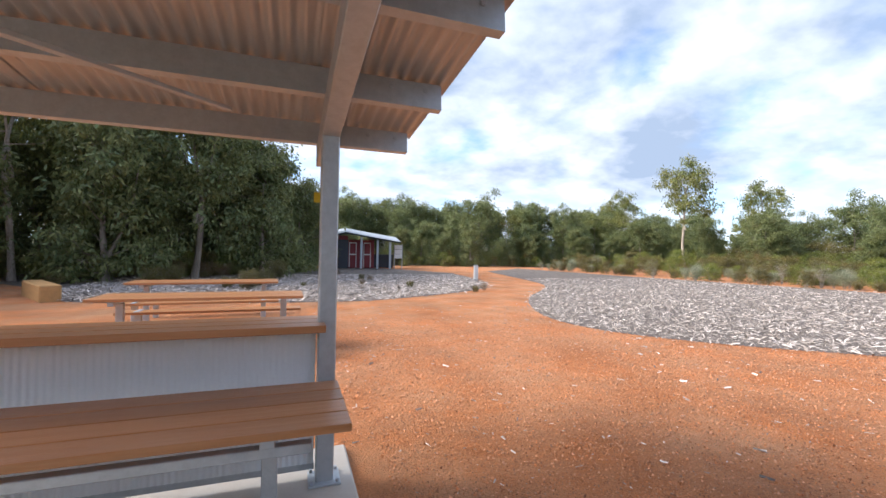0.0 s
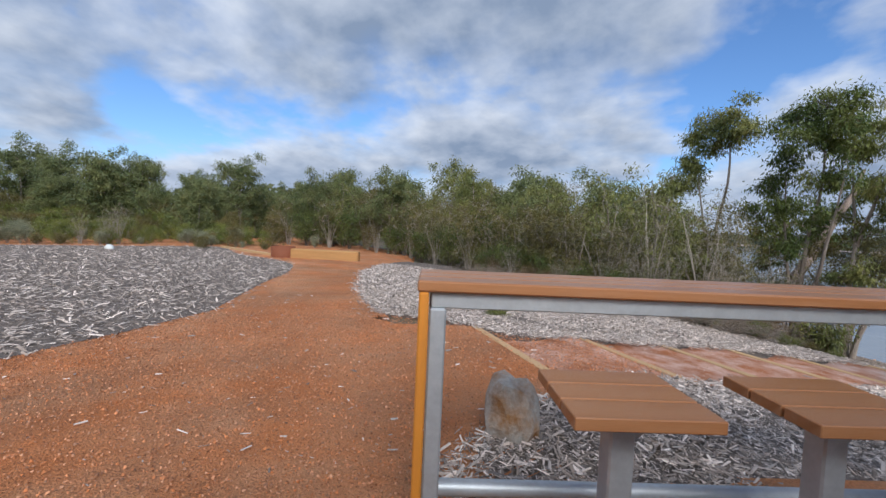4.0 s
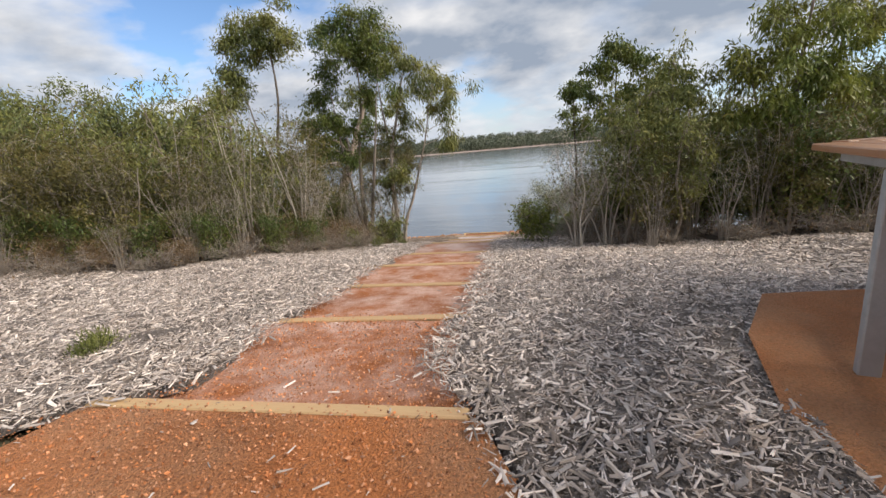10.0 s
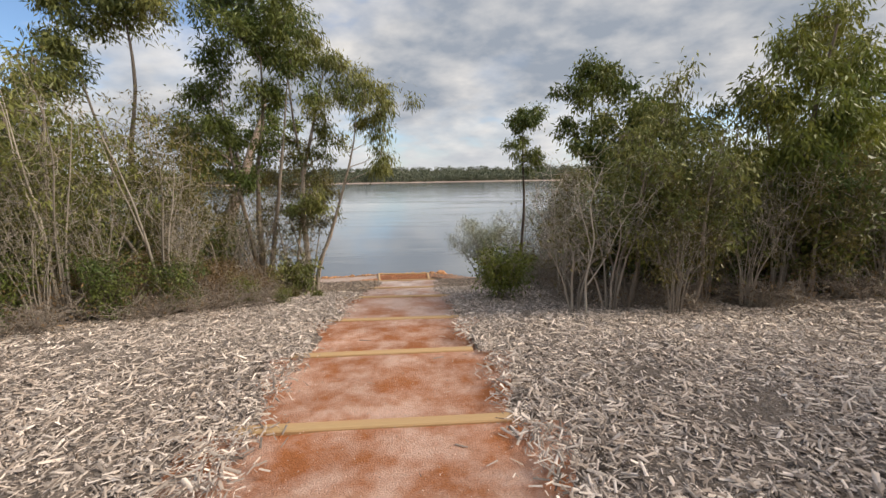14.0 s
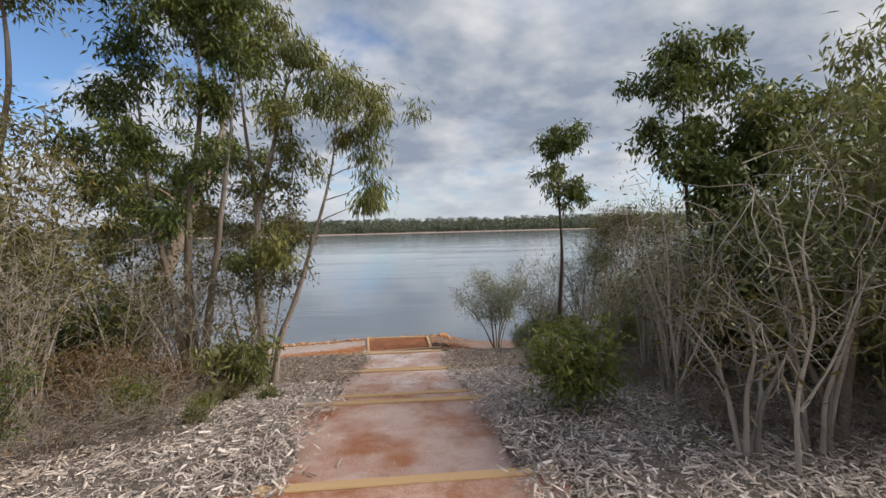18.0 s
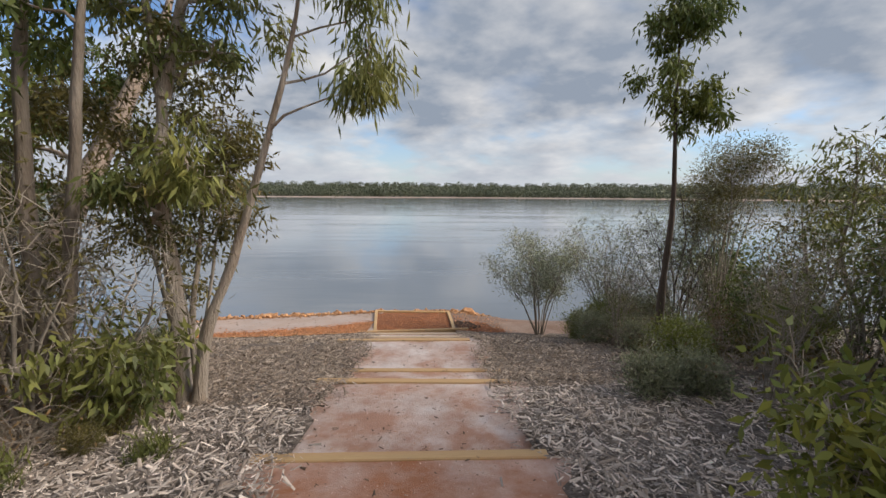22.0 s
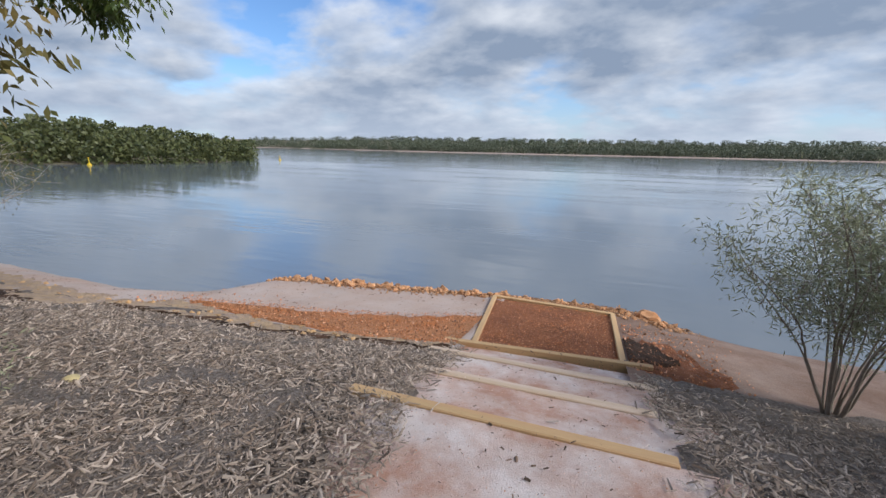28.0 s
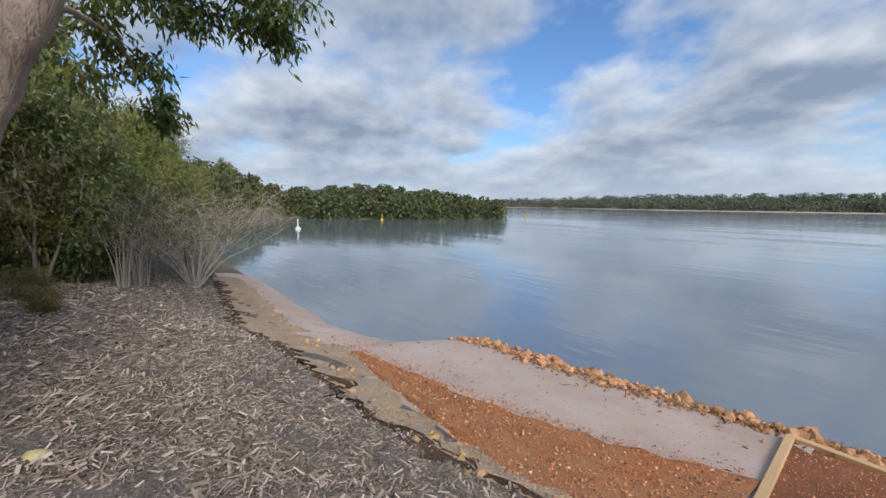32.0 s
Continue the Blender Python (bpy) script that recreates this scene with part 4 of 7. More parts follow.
grow("gum_tree", "small slim tree with a compact two-tiered dark crown", "tree", (3.02, -12.1), M_DARKBARK, L_DARK, 16, scale=0.86, stems=
     [([(0, 0, 0), (0.02, 0, 1.2), (-0.03, 0.02, 2.5), (0.03, 0, 3.9), (0.05, 0, 5.1)], 0.06)],
     twigs=16, leaves=34, leaf_len=0.12, leaf_w=0.026, droop=0.9, clump=0.10, wob=0.02,
     blobs=[(0, 0, 5.05, 0.30), (0.26, 0, 4.9, 0.24), (-0.26, 0.05, 4.85, 0.24), (0, 0.25, 4.75, 0.24), (-0.15, 0, 3.9, 0.26), (0.2, 0.1, 3.85, 0.22), (-0.4, 0, 3.8, 0.2), (0.0, -0.2, 4.25, 0.22)])
grow("gum_tree", "dark-leaved tree beside the steps", "tree", (2.45, -9.2), M_DARKBARK, L_DARK, 17, scale=0.88, stems=
     [(upright(4.2, (0.0, -0.1), 0.015, 6), 0.055), ([(0, 0, 0.8), (-0.35, 0, 2.2), (-0.7, 0.1, 3.4)], 0.035)],
     twigs=16, leaves=40, leaf_len=0.115, leaf_w=0.032, droop=0.8, clump=0.11,
     blobs=[(0.0, 0, 4.5, 0.36), (0.35, 0.1, 4.1, 0.32), (-0.45, 0, 4.2, 0.36), (0.45, 0, 3.4, 0.26), (-0.7, 0.1, 3.6, 0.36), (0.15, 0.3, 3.0, 0.26), (-0.3, -0.2, 3.5, 0.32), (-1.1, 0.1, 3.9, 0.32), (-0.9, 0.2, 2.9, 0.38), (-0.5, 0.2, 2.4, 0.34), (-1.2, 0.2, 2.2, 0.38), (-0.1, 0.2, 2.9, 0.3), (-0.9, 0.3, 1.6, 0.34), (-1.3, 0.2, 3.3, 0.4), (-0.6, -0.1, 3.1, 0.34)])
grow("gum_tree", "bushy yellow-green gum tree", "tree", (0.15, -7.3), M_BARK, L_FRESH, 18, scale=0.95, stems=
     [(upright(4.0, (-0.1, 0.1), 0.05, 7), 0.085), (upright(3.0, (0.6, -0.1), 0.05, 8, (0.1, 0)), 0.05)],
     twigs=15, leaves=34, leaf_len=0.125, leaf_w=0.024, droop=0.9, clump=0.12,
     blobs=[(-0.1, 0, 4.15, 0.34), (0.3, 0, 3.7, 0.4), (-0.4, 0.1, 3.5, 0.4), (0.55, 0, 3.0, 0.42), (-0.2, 0.2, 2.8, 0.45), (0.3, 0.3, 2.2, 0.42), (-0.6, 0.1, 2.4, 0.38), (0.85, 0, 2.2, 0.38), (0.1, 0.3, 1.5, 0.36)])
grow("gum_tree", "gum tree with an airy dark crown", "tree", (-1.55, -8.8), M_BARK, L_GUM, 19, scale=1.02, stems=
     [(upright(4.2, (0.1, 0), 0.05, 9), 0.08), ([(0, 0, 1.4), (-0.5, 0, 2.5), (-0.9, 0, 3.3)], 0.04)],
     twigs=13, leaves=28, leaf_len=0.125, leaf_w=0.026, droop=0.7, clump=0.12,
     blobs=[(0.1, 0, 4.45, 0.34), (0.4, 0.1, 3.9, 0.38), (-0.3, 0, 3.8, 0.4), (-0.8, 0, 3.6, 0.36), (-1.2, 0, 3.1, 0.36), (0.5, 0, 3.0, 0.34), (-0.3, 0.2, 2.7, 0.36), (-0.9, 0.1, 2.3, 0.36), (0.2, 0.2, 2.1, 0.34)])
grow("gum_tree", "leafy tree at the edge of the mulch", "tree", (1.7, -7.75), M_BARK, L_GUM, 20,
     [(upright(2.9, (0.1, 0), 0.05, 10), 0.06), (upright(2.5, (-0.7, 0.1), 0.05, 11, (-0.1, 0.05)), 0.045)],
     twigs=12, leaves=20, leaf_len=0.12, leaf_w=0.024, droop=0.8, clump=0.11,
     blobs=[(0.1, 0, 3.2, 0.34), (0.4, 0.1, 2.7, 0.34), (-0.2, 0.1, 2.6, 0.34), (-0.75, 0.1, 3.0, 0.34), (-1.1, 0.1, 2.7, 0.32), (-0.5, 0.2, 2.1, 0.34), (0.2, 0.25, 1.9, 0.34), (-0.9, 0.25, 1.6, 0.34), (-0.2, 0.3, 1.3, 0.34)])
# olive small trees in front of the gum trunks
for _x, _y, _sd, _h in ((9.75, -8.75, 91, 3.1), (10.35, -9.6, 92, 3.6), (9.9, -10.9, 94, 2.8)):
    grow("olive_shrub", "olive-brown bushy shrub with thin grey stems", "bush", (_x, _y), M_TWIG, L_OLIVE, _sd,
         [(upright(_h, (0.25, 0.1), 0.05, _sd), 0.03), (upright(_h * 0.85, (-0.4, 0), 0.05, _sd + 20), 0.024), (upright(_h * 0.8, (0.1, 0.4), 0.05, _sd + 40), 0.022)],
         group="olive shrubs beside the steps", clear=0.35, limbs=11, spread=0.6, twigs=5, leaves=11, leaf_len=0.085, leaf_w=0.018, droop=0.5, clump=0.10, rise=0.5, twig_len=0.3, sides=5)
# broad-leaved sapling behind the pale shrub
grow("broadleaf_sapling", "sapling with large fresh green oval leaves", "bush", (1.95, -7.35), M_TWIG, L_FRESH, 121, fan(5, 1.7, 0.55, 121, 0.012),
     clear=0.3, limbs=6, spread=0.4, twigs=3, leaves=3, leaf_len=0.14, leaf_w=0.05, droop=0.7, clump=0.12, rise=0.4, twig_len=0.2, sides=5)
# bushes by the path
grow("shore_bush", "rounded grey-green bush on the shore", "bush", (3.5, -15.95), M_BARK, L_GREY, 31, fan(15, 2.15, 1.15, 3, 0.016),
     clear=0.35, limbs=8, spread=0.42, twigs=5, leaves=14, leaf_len=0.085, leaf_w=0.010, droop=0.1, clump=0.11, rise=0.7, twig_len=0.25, wob=0.05, sides=5)
grow("shore_bush", "grey twiggy bush behind the landing", "bush", (2.5, -14.8), M_BARK, L_GREY, 32, fan(14, 2.2, 0.9, 4, 0.016),
     clear=0.35, limbs=8, spread=0.4, twigs=4, leaves=6, leaf_len=0.08, leaf_w=0.010, droop=0.1, clump=0.11, rise=0.7, twig_len=0.25, wob=0.05, sides=5)
grow("shore_bush", "bare-stemmed dark bush over the water", "bush", (1.75, -13.9), M_DARKBARK, L_GREY, 39, fan(12, 2.7, 1.0, 6, 0.02),
     clear=0.45, limbs=8, spread=0.45, twigs=5, leaves=6, leaf_len=0.08, leaf_w=0.010, droop=0.1, clump=0.11, rise=0.7, twig_len=0.28, wob=0.05, sides=5)
grow("dome_bush", "domed bush of bare grey-brown radiating branches with olive leaves", "bush", (17.5, -14.6), M_PALETWIG, L_OLIVE, 71, fan(24, 2.0, 2.4, 19, 0.022),
     clear=0.35, limbs=9, spread=0.9, twigs=5, leaves=5, leaf_len=0.08, leaf_w=0.014, droop=-0.2, clump=0.12, rise=0.7, top_bias=0.9, twig_len=0.5, wob=0.08, sides=4)
grow("dome_bush", "green leafy bush behind bare pale branches", "bush", (18.9, -13.2), M_TWIG, L_FRESH, 72, fan(26, 3.1, 2.0, 20, 0.03),
     clear=0.4, limbs=8, spread=0.7, twigs=5, leaves=22, leaf_len=0.11, leaf_w=0.018, droop=0.0, clump=0.15, rise=0.6, top_bias=0.8, twig_len=0.4, wob=0.06, sides=4)
grow("white_shrub", "pale-stemmed shrub with bare forking branches", "bush", (3.53, -6.62), M_PALETWIG, L_GREY, 33,
     [([(0, 0, 0), (0.02, 0, 0.5), (-0.05, 0.02, 1.0), (0.0, 0, 1.5), (-0.15, 0, 2.0)], 0.017), ([(0, 0, 0.45), (-0.22, 0.02, 0.8), (-0.4, 0, 1.2), (-0.6, 0, 1.5)], 0.011), ([(-0.03, 0, 0.9), (0.15, 0.05, 1.4), (0.25, 0.05, 1.8)], 0.009)],
     clear=0.35, limbs=6, spread=0.45, twigs=3, leaves=4, leaf_len=0.06, leaf_w=0.012, droop=0.2, clump=0.1, rise=0.9, wob=0.02)
grow("white_shrub", "pale-stemmed shrub with bare forking branches", "bush", (3.46, -7.9), M_PALETWIG, L_GREY, 38,
     [([(0, 0, 0), (0.02, 0, 0.5), (0.1, 0.02, 1.0), (0.12, 0, 1.5), (0.2, 0, 2.2)], 0.017), ([(0, 0, 0.3), (-0.2, 0.02, 0.8), (-0.3, 0, 1.3), (-0.35, 0, 1.9)], 0.012), ([(0.1, 0, 0.9), (0.3, 0.05, 1.4), (0.4, 0.05, 2.0)], 0.010)],
     clear=0.4, limbs=5, spread=0.4, twigs=3, leaves=4, leaf_len=0.06, leaf_w=0.012, droop=0.2, clump=0.1, rise=0.9, wob=0.02)
for _x, _y, _sd, _h in ((3.05, -6.95, 105, 1.9), (3.55, -7.0, 107, 1.2), (3.2, -8.3, 109, 1.8), (8.9, -10.0, 111, 1.7), (9.3, -10.6, 112, 1.9), (8.6, -10.35, 113, 1.5), (9.5, -9.6, 114, 2.0), (10.3, -6.95, 101, 3.0), (9.45, -7.7, 102, 2.6), (11.5, -6.5, 103, 2.8)):
    grow("bare_shrub", "tall shrub of bare grey stems with few leaves", "bush", (_x, _y), M_TWIG, L_OLIVE, _sd, fan(5, _h, 0.8, _sd, 0.02),
         group="bare shrubs in the thicket", clear=0.4, limbs=7, spread=0.45, twigs=4, leaves=2, leaf_len=0.08, leaf_w=0.015, droop=0.2, clump=0.1, rise=1.0, twig_len=0.3, wob=0.03, sides=5)
grow("low_bush", "leafy green bush beside the steps", "bush", (4.30, -8.25), M_TWIG, L_FRESH, 34, fan(11, 0.80, 0.40, 5, 0.008),
     clear=0.2, limbs=7, spread=0.26, twigs=5, leaves=6, leaf_len=0.08, leaf_w=0.022, droop=0.3, clump=0.09, rise=0.6, twig_len=0.15, sides=4)
grow("olive_shrub", "olive-brown shrub among the gum trunks", "bush", (8.15, -10.95), M_TWIG, L_OLIVE, 35,
     [([(0, 0, 0), (-0.1, 0, 0.8), (-0.25, 0, 1.6), (-0.4, 0, 2.4)], 0.025), ([(0.05, 0, 0), (0.2, 0.05, 0.9), (0.4, 0.05, 1.8), (0.6, 0.05, 2.6)], 0.025), ([(0.0, 0.05, 0), (0.0, 0.15, 1.0), (0.1, 0.2, 2.0)], 0.02)],
     twigs=13, leaves=24, leaf_len=0.085, leaf_w=0.018, droop=0.4, clump=0.10,
     blobs=[(-0.42, 0, 1.7, 0.32), (-0.5, 0, 2.2, 0.34), (-0.3, 0, 2.6, 0.32), (-0.1, 0.1, 1.5, 0.26), (0.3, 0.1, 2.3, 0.36), (0.5, 0, 1.8, 0.36), (0.8, 0.1, 2.6, 0.4), (0.05, 0.2, 2.9, 0.34), (1.0, 0.1, 1.9, 0.34)])
grow("glossy_bush", "dark bush with broad glossy leaves at the foot of the gums", "bush", (8.35, -10.15), M_TWIG, L_GUM, 36, fan(10, 0.85, 0.5, 15, 0.01),
     clear=0.1, limbs=6, spread=0.25, twigs=4, leaves=4, leaf_len=0.13, leaf_w=0.026, droop=0.8, clump=0.09, rise=0.4, twig_len=0.18, sides=4)
grow("tea_tree", "thin-stemmed shrub with a rounded green top", "bush", (1.23, -13.6), M_TWIG, L_OLIVE, 37, fan(13, 3.0, 0.6, 16, 0.018),
     clear=0.78, limbs=8, spread=0.3, twigs=6, leaves=16, leaf_len=0.06, leaf_w=0.009, droop=0.0, clump=0.10, rise=1.0, twig_len=0.25, sides=4)
for _x, _y, _h, _sd in ((3.9, -10.7, 0.36, 78), (3.45, -10.65, 0.34, 76), (3.2, -11.4, 0.6, 61), (2.65, -12.15, 0.5, 62), (2.15, -11.0, 0.85, 63), (2.9, -12.9, 0.4, 64), (2.9, -14.1, 0.8, 67), (2.4, -14.6, 0.95, 69), (3.3, -13.5, 0.5, 68), (2.3, -13.6, 0.9, 70), (1.9, -15.0, 0.9, 71), (2.75, -15.3, 0.6, 73), (3.05, -14.8, 0.5, 75), (8.75, -8.6, 0.35, 65), (9.3, -12.3, 0.45, 66)):
    grow("heath_bush", "soft grey-green heath bush on the mulch", "bush", (_x, _y), M_TWIG, L_FRESH if _sd % 2 else L_GREY, _sd, fan(10, _h, _h * 0.42, _sd, 0.006),
         clear=0.1, limbs=7, spread=_h * 0.26, twigs=4, leaves=14, leaf_len=0.05, leaf_w=0.008, droop=-0.3, clump=0.07, rise=0.9, twig_len=0.12, sides=4)
for _x, _y, _h, _sd in ((7.95, -1.68, 0.07, 81), (7.86, -1.5, 0.06, 84), (8.05, -8.5, 0.20, 83), (8.25, -9.15, 0.16, 85), (7.75, -9.6, 0.1, 86)):
    grow("weed", "small dull green weed sprouting through the mulch", "weed", (_x, _y), M_TWIG, L_GUM, _sd, fan(9, _h, _h * 0.9, _sd, 0.003),
         clear=0.1, limbs=4, spread=_h * 0.5, twigs=2, leaves=6, leaf_len=0.06, leaf_w=0.008, droop=-0.8, clump=0.04, rise=0.8, twig_len=0.05, sides=3)

# ---------------------------------------------------------------- woods and shrubs further off (built once, then copied)
def stock(name, label, category, bark, foliage, seed, stems, **kw):
    ob = grow(name, label, category, (0, 0), bark, foliage, seed, stems, **kw)
    return ob


def clumps(seed, n, lo, hi, wide, r):
    """Leaf masses spread round an upright middle line."""
    g = np.random.default_rng(seed)
    out = []
    for i in range(n):
        h = lo + (hi - lo) * (i + g.uniform(0, 1)) / n
        a = i * 2.4 + g.normal() * 0.4
        w = wide * g.uniform(0.35, 1.0) * (1 - 0.5 * ((h - lo) / (hi - lo)) ** 2)
        out.append((w * np.cos(a), w * np.sin(a), h, r * g.uniform(0.7, 1.25)))
    return out


TALL = [stock("gum_tree", "tall gum tree with a rounded olive-green crown", "tree", M_BARK, L_FAR, 41, [(upright(7.4, (0.4, 0), 0.05, 21), 0.14), ([(0.1, 0, 2.4), (0.6, 0.4, 4.2), (0.9, 0.7, 6.0)], 0.08)],
              group="woods behind the yard", blobs=clumps(41, 15, 3.2, 7.9, 1.9, 0.85), twigs=2.2, leaves=30, leaf_len=0.25, leaf_w=0.062, droop=0.5, clump=0.26, sides=4),
        stock("gum_tree", "tall gum tree with a clumped open crown", "tree", M_PALEBARK, L_GUM, 42, [(upright(8.0, (-0.5, 0.2), 0.06, 22), 0.13), ([(-0.1, 0, 3.4), (-0.9, -0.3, 5.2), (-1.3, -0.4, 6.9)], 0.07)],
              group="woods behind the yard", blobs=clumps(42, 9, 5.0, 8.6, 1.8, 0.80), twigs=2.4, leaves=28, leaf_len=0.25, leaf_w=0.058, droop=0.7, clump=0.25, sides=4),
        stock("gum_tree", "dense dark green tree reaching to the ground", "tree", M_BARK, L_FAR, 43, [(upright(6.0, (0.2, 0), 0.04, 23), 0.12), ([(0.1, 0, 0.6), (-0.6, 0.3, 2.4), (-0.9, 0.4, 4.2)], 0.07)],
              group="woods behind the yard", blobs=clumps(43, 22, 0.6, 6.3, 1.75, 0.80), twigs=2.2, leaves=28, leaf_len=0.24, leaf_w=0.062, droop=0.5, clump=0.26, sides=4)]
MID = [stock("small_tree", "small bushy gum tree with olive leaves", "tree", M_BARK, L_OLIVE, 44, [(upright(2.2, (0.2, 0), 0.06, 24), 0.04), (upright(1.9, (-0.6, 0.2), 0.06, 25), 0.035), (upright(1.8, (0.2, -0.6), 0.06, 28), 0.03)],
             group="thicket along the bank", blobs=clumps(1, 11, 0.7, 2.3, 0.75, 0.27), twigs=11, leaves=17, leaf_len=0.085, leaf_w=0.018, droop=0.4, clump=0.12, rise=0.4, twig_len=0.3, sides=5),
       stock("small_tree", "small gum tree with grey stems and green leaf tufts", "tree", M_BARK, L_GUM, 45, [(upright(2.6, (-0.2, 0.1), 0.06, 26), 0.04), (upright(2.1, (0.5, -0.2), 0.06, 27), 0.03)],
             group="thicket along the bank", blobs=clumps(2, 9, 1.1, 2.7, 0.65, 0.27), twigs=11, leaves=17, leaf_len=0.10, leaf_w=0.019, droop=0.6, clump=0.12, rise=0.5, twig_len=0.3, sides=5),
       stock("twiggy_shrub", "grey shrub of bare crossing twigs with few leaves", "bush", M_TWIG, L_OLIVE, 46, fan(11, 2.2, 0.65, 7, 0.016),
             group="thicket along the bank", clear=0.35, limbs=6, spread=0.4, twigs=3, leaves=2.4, leaf_len=0.07, leaf_w=0.012, droop=0.2, clump=0.10, rise=1.0, twig_len=0.3, sides=4),
       stock("heath_bush", "low olive-green heath bush", "bush", M_TWIG, L_OLIVE, 47, fan(11, 1.1, 0.75, 8, 0.010),
             group="thicket along the bank", clear=0.15, limbs=7, spread=0.35, twigs=4, leaves=14, leaf_len=0.08, leaf_w=0.016, droop=0.0, clump=0.10, rise=0.6, twig_len=0.2, sides=4),
       stock("browned_shrub", "shrub with browned leaves and bare twigs", "bush", M_TWIG, L_BROWN, 48, fan(12, 1.5, 0.7, 9, 0.010),
             group="thicket along the bank", clear=0.2, limbs=6, spread=0.4, twigs=4, leaves=8, leaf_len=0.08, leaf_w=0.016, droop=0.3, clump=0.12, rise=0.5, twig_len=0.25, sides=4),
       stock("dry_brush", "tangle of dry grey-brown fallen twigs", "brush", M_BARK, L_BROWN, 51, fan(34, 0.42, 0.95, 13, 0.006),
             group="thicket along the bank", clear=0.2, limbs=5, spread=0.35, twigs=2, leaves=1, leaf_len=0.05, leaf_w=0.012, droop=0.6, clump=0.1, rise=0.2, twig_len=0.3, sides=4)]
# dark filler shrub: its leaf colour stands in for shade inside the thicket
MID.append(stock("dark_shrub", "dense dark green shrub standing in for the shaded depth of the thicket", "bush", M_DARKBARK, L_DARK, 53, fan(10, 2.0, 0.8, 17, 0.02),
                 group="thicket along the bank", clear=0.1, limbs=8, spread=0.45, twigs=4, leaves=7, leaf_len=0.10, leaf_w=0.026, droop=0.5, clump=0.12, rise=0.5, twig_len=0.28, sides=4))
MID.append(stock("dense_shrub", "dense olive-brown shrub with crossing grey stems", "bush", M_TWIG, L_OLIVE, 54, fan(9, 2.3, 0.9, 18, 0.018),
                 group="thicket along the bank", blobs=clumps(54, 13, 0.5, 2.6, 1.15, 0.38), twigs=7, leaves=15, leaf_len=0.085, leaf_w=0.017, droop=0.4, clump=0.12, sides=4))
BROAD = [stock("broad_bush", "broad rounded green bush", "bush", M_TWIG, L_FRESH, 49, fan(7, 2.0, 1.1, 10, 0.03),
               group="scrub round the yard", blobs=clumps(49, 15, 0.3, 2.2, 1.35, 0.52), twigs=4, leaves=20, leaf_len=0.14, leaf_w=0.034, droop=0.2, clump=0.16, sides=3),
         stock("broad_bush", "broad rounded olive bush", "bush", M_TWIG, L_OLIVE, 50, fan(7, 2.2, 0.9, 12, 0.03),
               group="scrub round the yard", blobs=clumps(50, 14, 0.35, 2.5, 1.1, 0.50), twigs=4, leaves=20, leaf_len=0.14, leaf_w=0.030, droop=0.2, clump=0.16, sides=3),
         stock("broad_bush", "straw-coloured open bush at the edge of the scrub", "bush", M_TWIG, L_GREY, 52, fan(12, 1.6, 0.7, 14, 0.014),
               group="scrub round the yard", clear=0.15, limbs=6, spread=0.45, twigs=4, leaves=10, leaf_len=0.12, leaf_w=0.018, droop=0.0, clump=0.14, rise=1.0, twig_len=0.3, sides=3)]
_rng = np.random.default_rng(77)
_used = set()


def put(ob, x, y, s=1.0, tall=1.0):
    """Stands the stock plant, or a copy of it once it is in use, at a place."""
    m = pose(x, y, float(land(x, y)) - 0.05, 0, 0, _rng.uniform(0, 360)) @ Matrix.Diagonal((s, s, s * tall, 1))
    if ob in _used:
        return copy_thing(ob, m)
    _used.add(ob)
    ob.matrix_basis = m
    return ob


# woods to the north and north-west of the yard
for _x, _y, _s, _k in [(-5.5, 19, 1.0, 0), (-8, 17.5, 1.05, 2), (-11, 18, 1.1, 1), (-3.2, 21.5, 1.0, 2), (-14, 16, 1.15, 0), (-17, 17, 1.1, 2), (-13, 21, 1.3, 1), (-9, 22, 1.25, 0), (-6, 24, 1.25, 1),
                       (-1.5, 25, 0.75, 2), (-18, 12, 1.1, 1), (-20, 9, 1.1, 2), (-16, 13.5, 1.0, 2), (-22, 14, 1.3, 0), (-11.5, 15.6, 0.75, 2)]:
    put(TALL[_k], _x, _y, _s)
for _i in range(46):
    _x = -16 + _i * 1.55
    put(TALL[int(_rng.integers(0, 3))], _x + _rng.normal() * 0.7, 41 + _rng.uniform(-3.5, 4) - 0.06 * max(_x - 10, 0) ** 1.15, _rng.uniform(0.55, 0.92) * (1.0 if _x < 22 else 0.78))
for _i in range(30):
    put(TALL[2], -12 + _i * 1.7 + _rng.normal() * 0.8, 36.5 + _rng.uniform(-2, 1.5) - 0.05 * max(_i * 1.7 - 20, 0), _rng.uniform(0.36, 0.6))
for _i in range(42):
    put(TALL[2], -24 + _i * 1.6 + _rng.normal() * 0.8, 46 + _rng.uniform(-2, 4) - 0.08 * max(_i * 1.6 - 34, 0) ** 1.1, _rng.uniform(0.8, 1.05))
for _i in range(24):
    put(TALL[2 if _i % 3 else 0], -21 + _i * 0.85 + _rng.normal() * 0.4, 17.5 + _i * 0.28 + _rng.uniform(0, 5), _rng.uniform(0.62, 1.05))
for _i in range(34):
    _s = _rng.uniform(0.5, 0.9)
    if _i < 22:
        put(BROAD[_i % 2], -20 + _i * 0.75 + _rng.normal() * 0.4, 14.6 + _i * 0.3 + _rng.uniform(-0.5, 1.5), _s)
for _i in range(34):
    put(BROAD[_i % 2], -6 + _i * 0.8 + _rng.normal() * 0.5, 35 + _rng.uniform(-1, 1.5), _rng.uniform(0.6, 1.0))
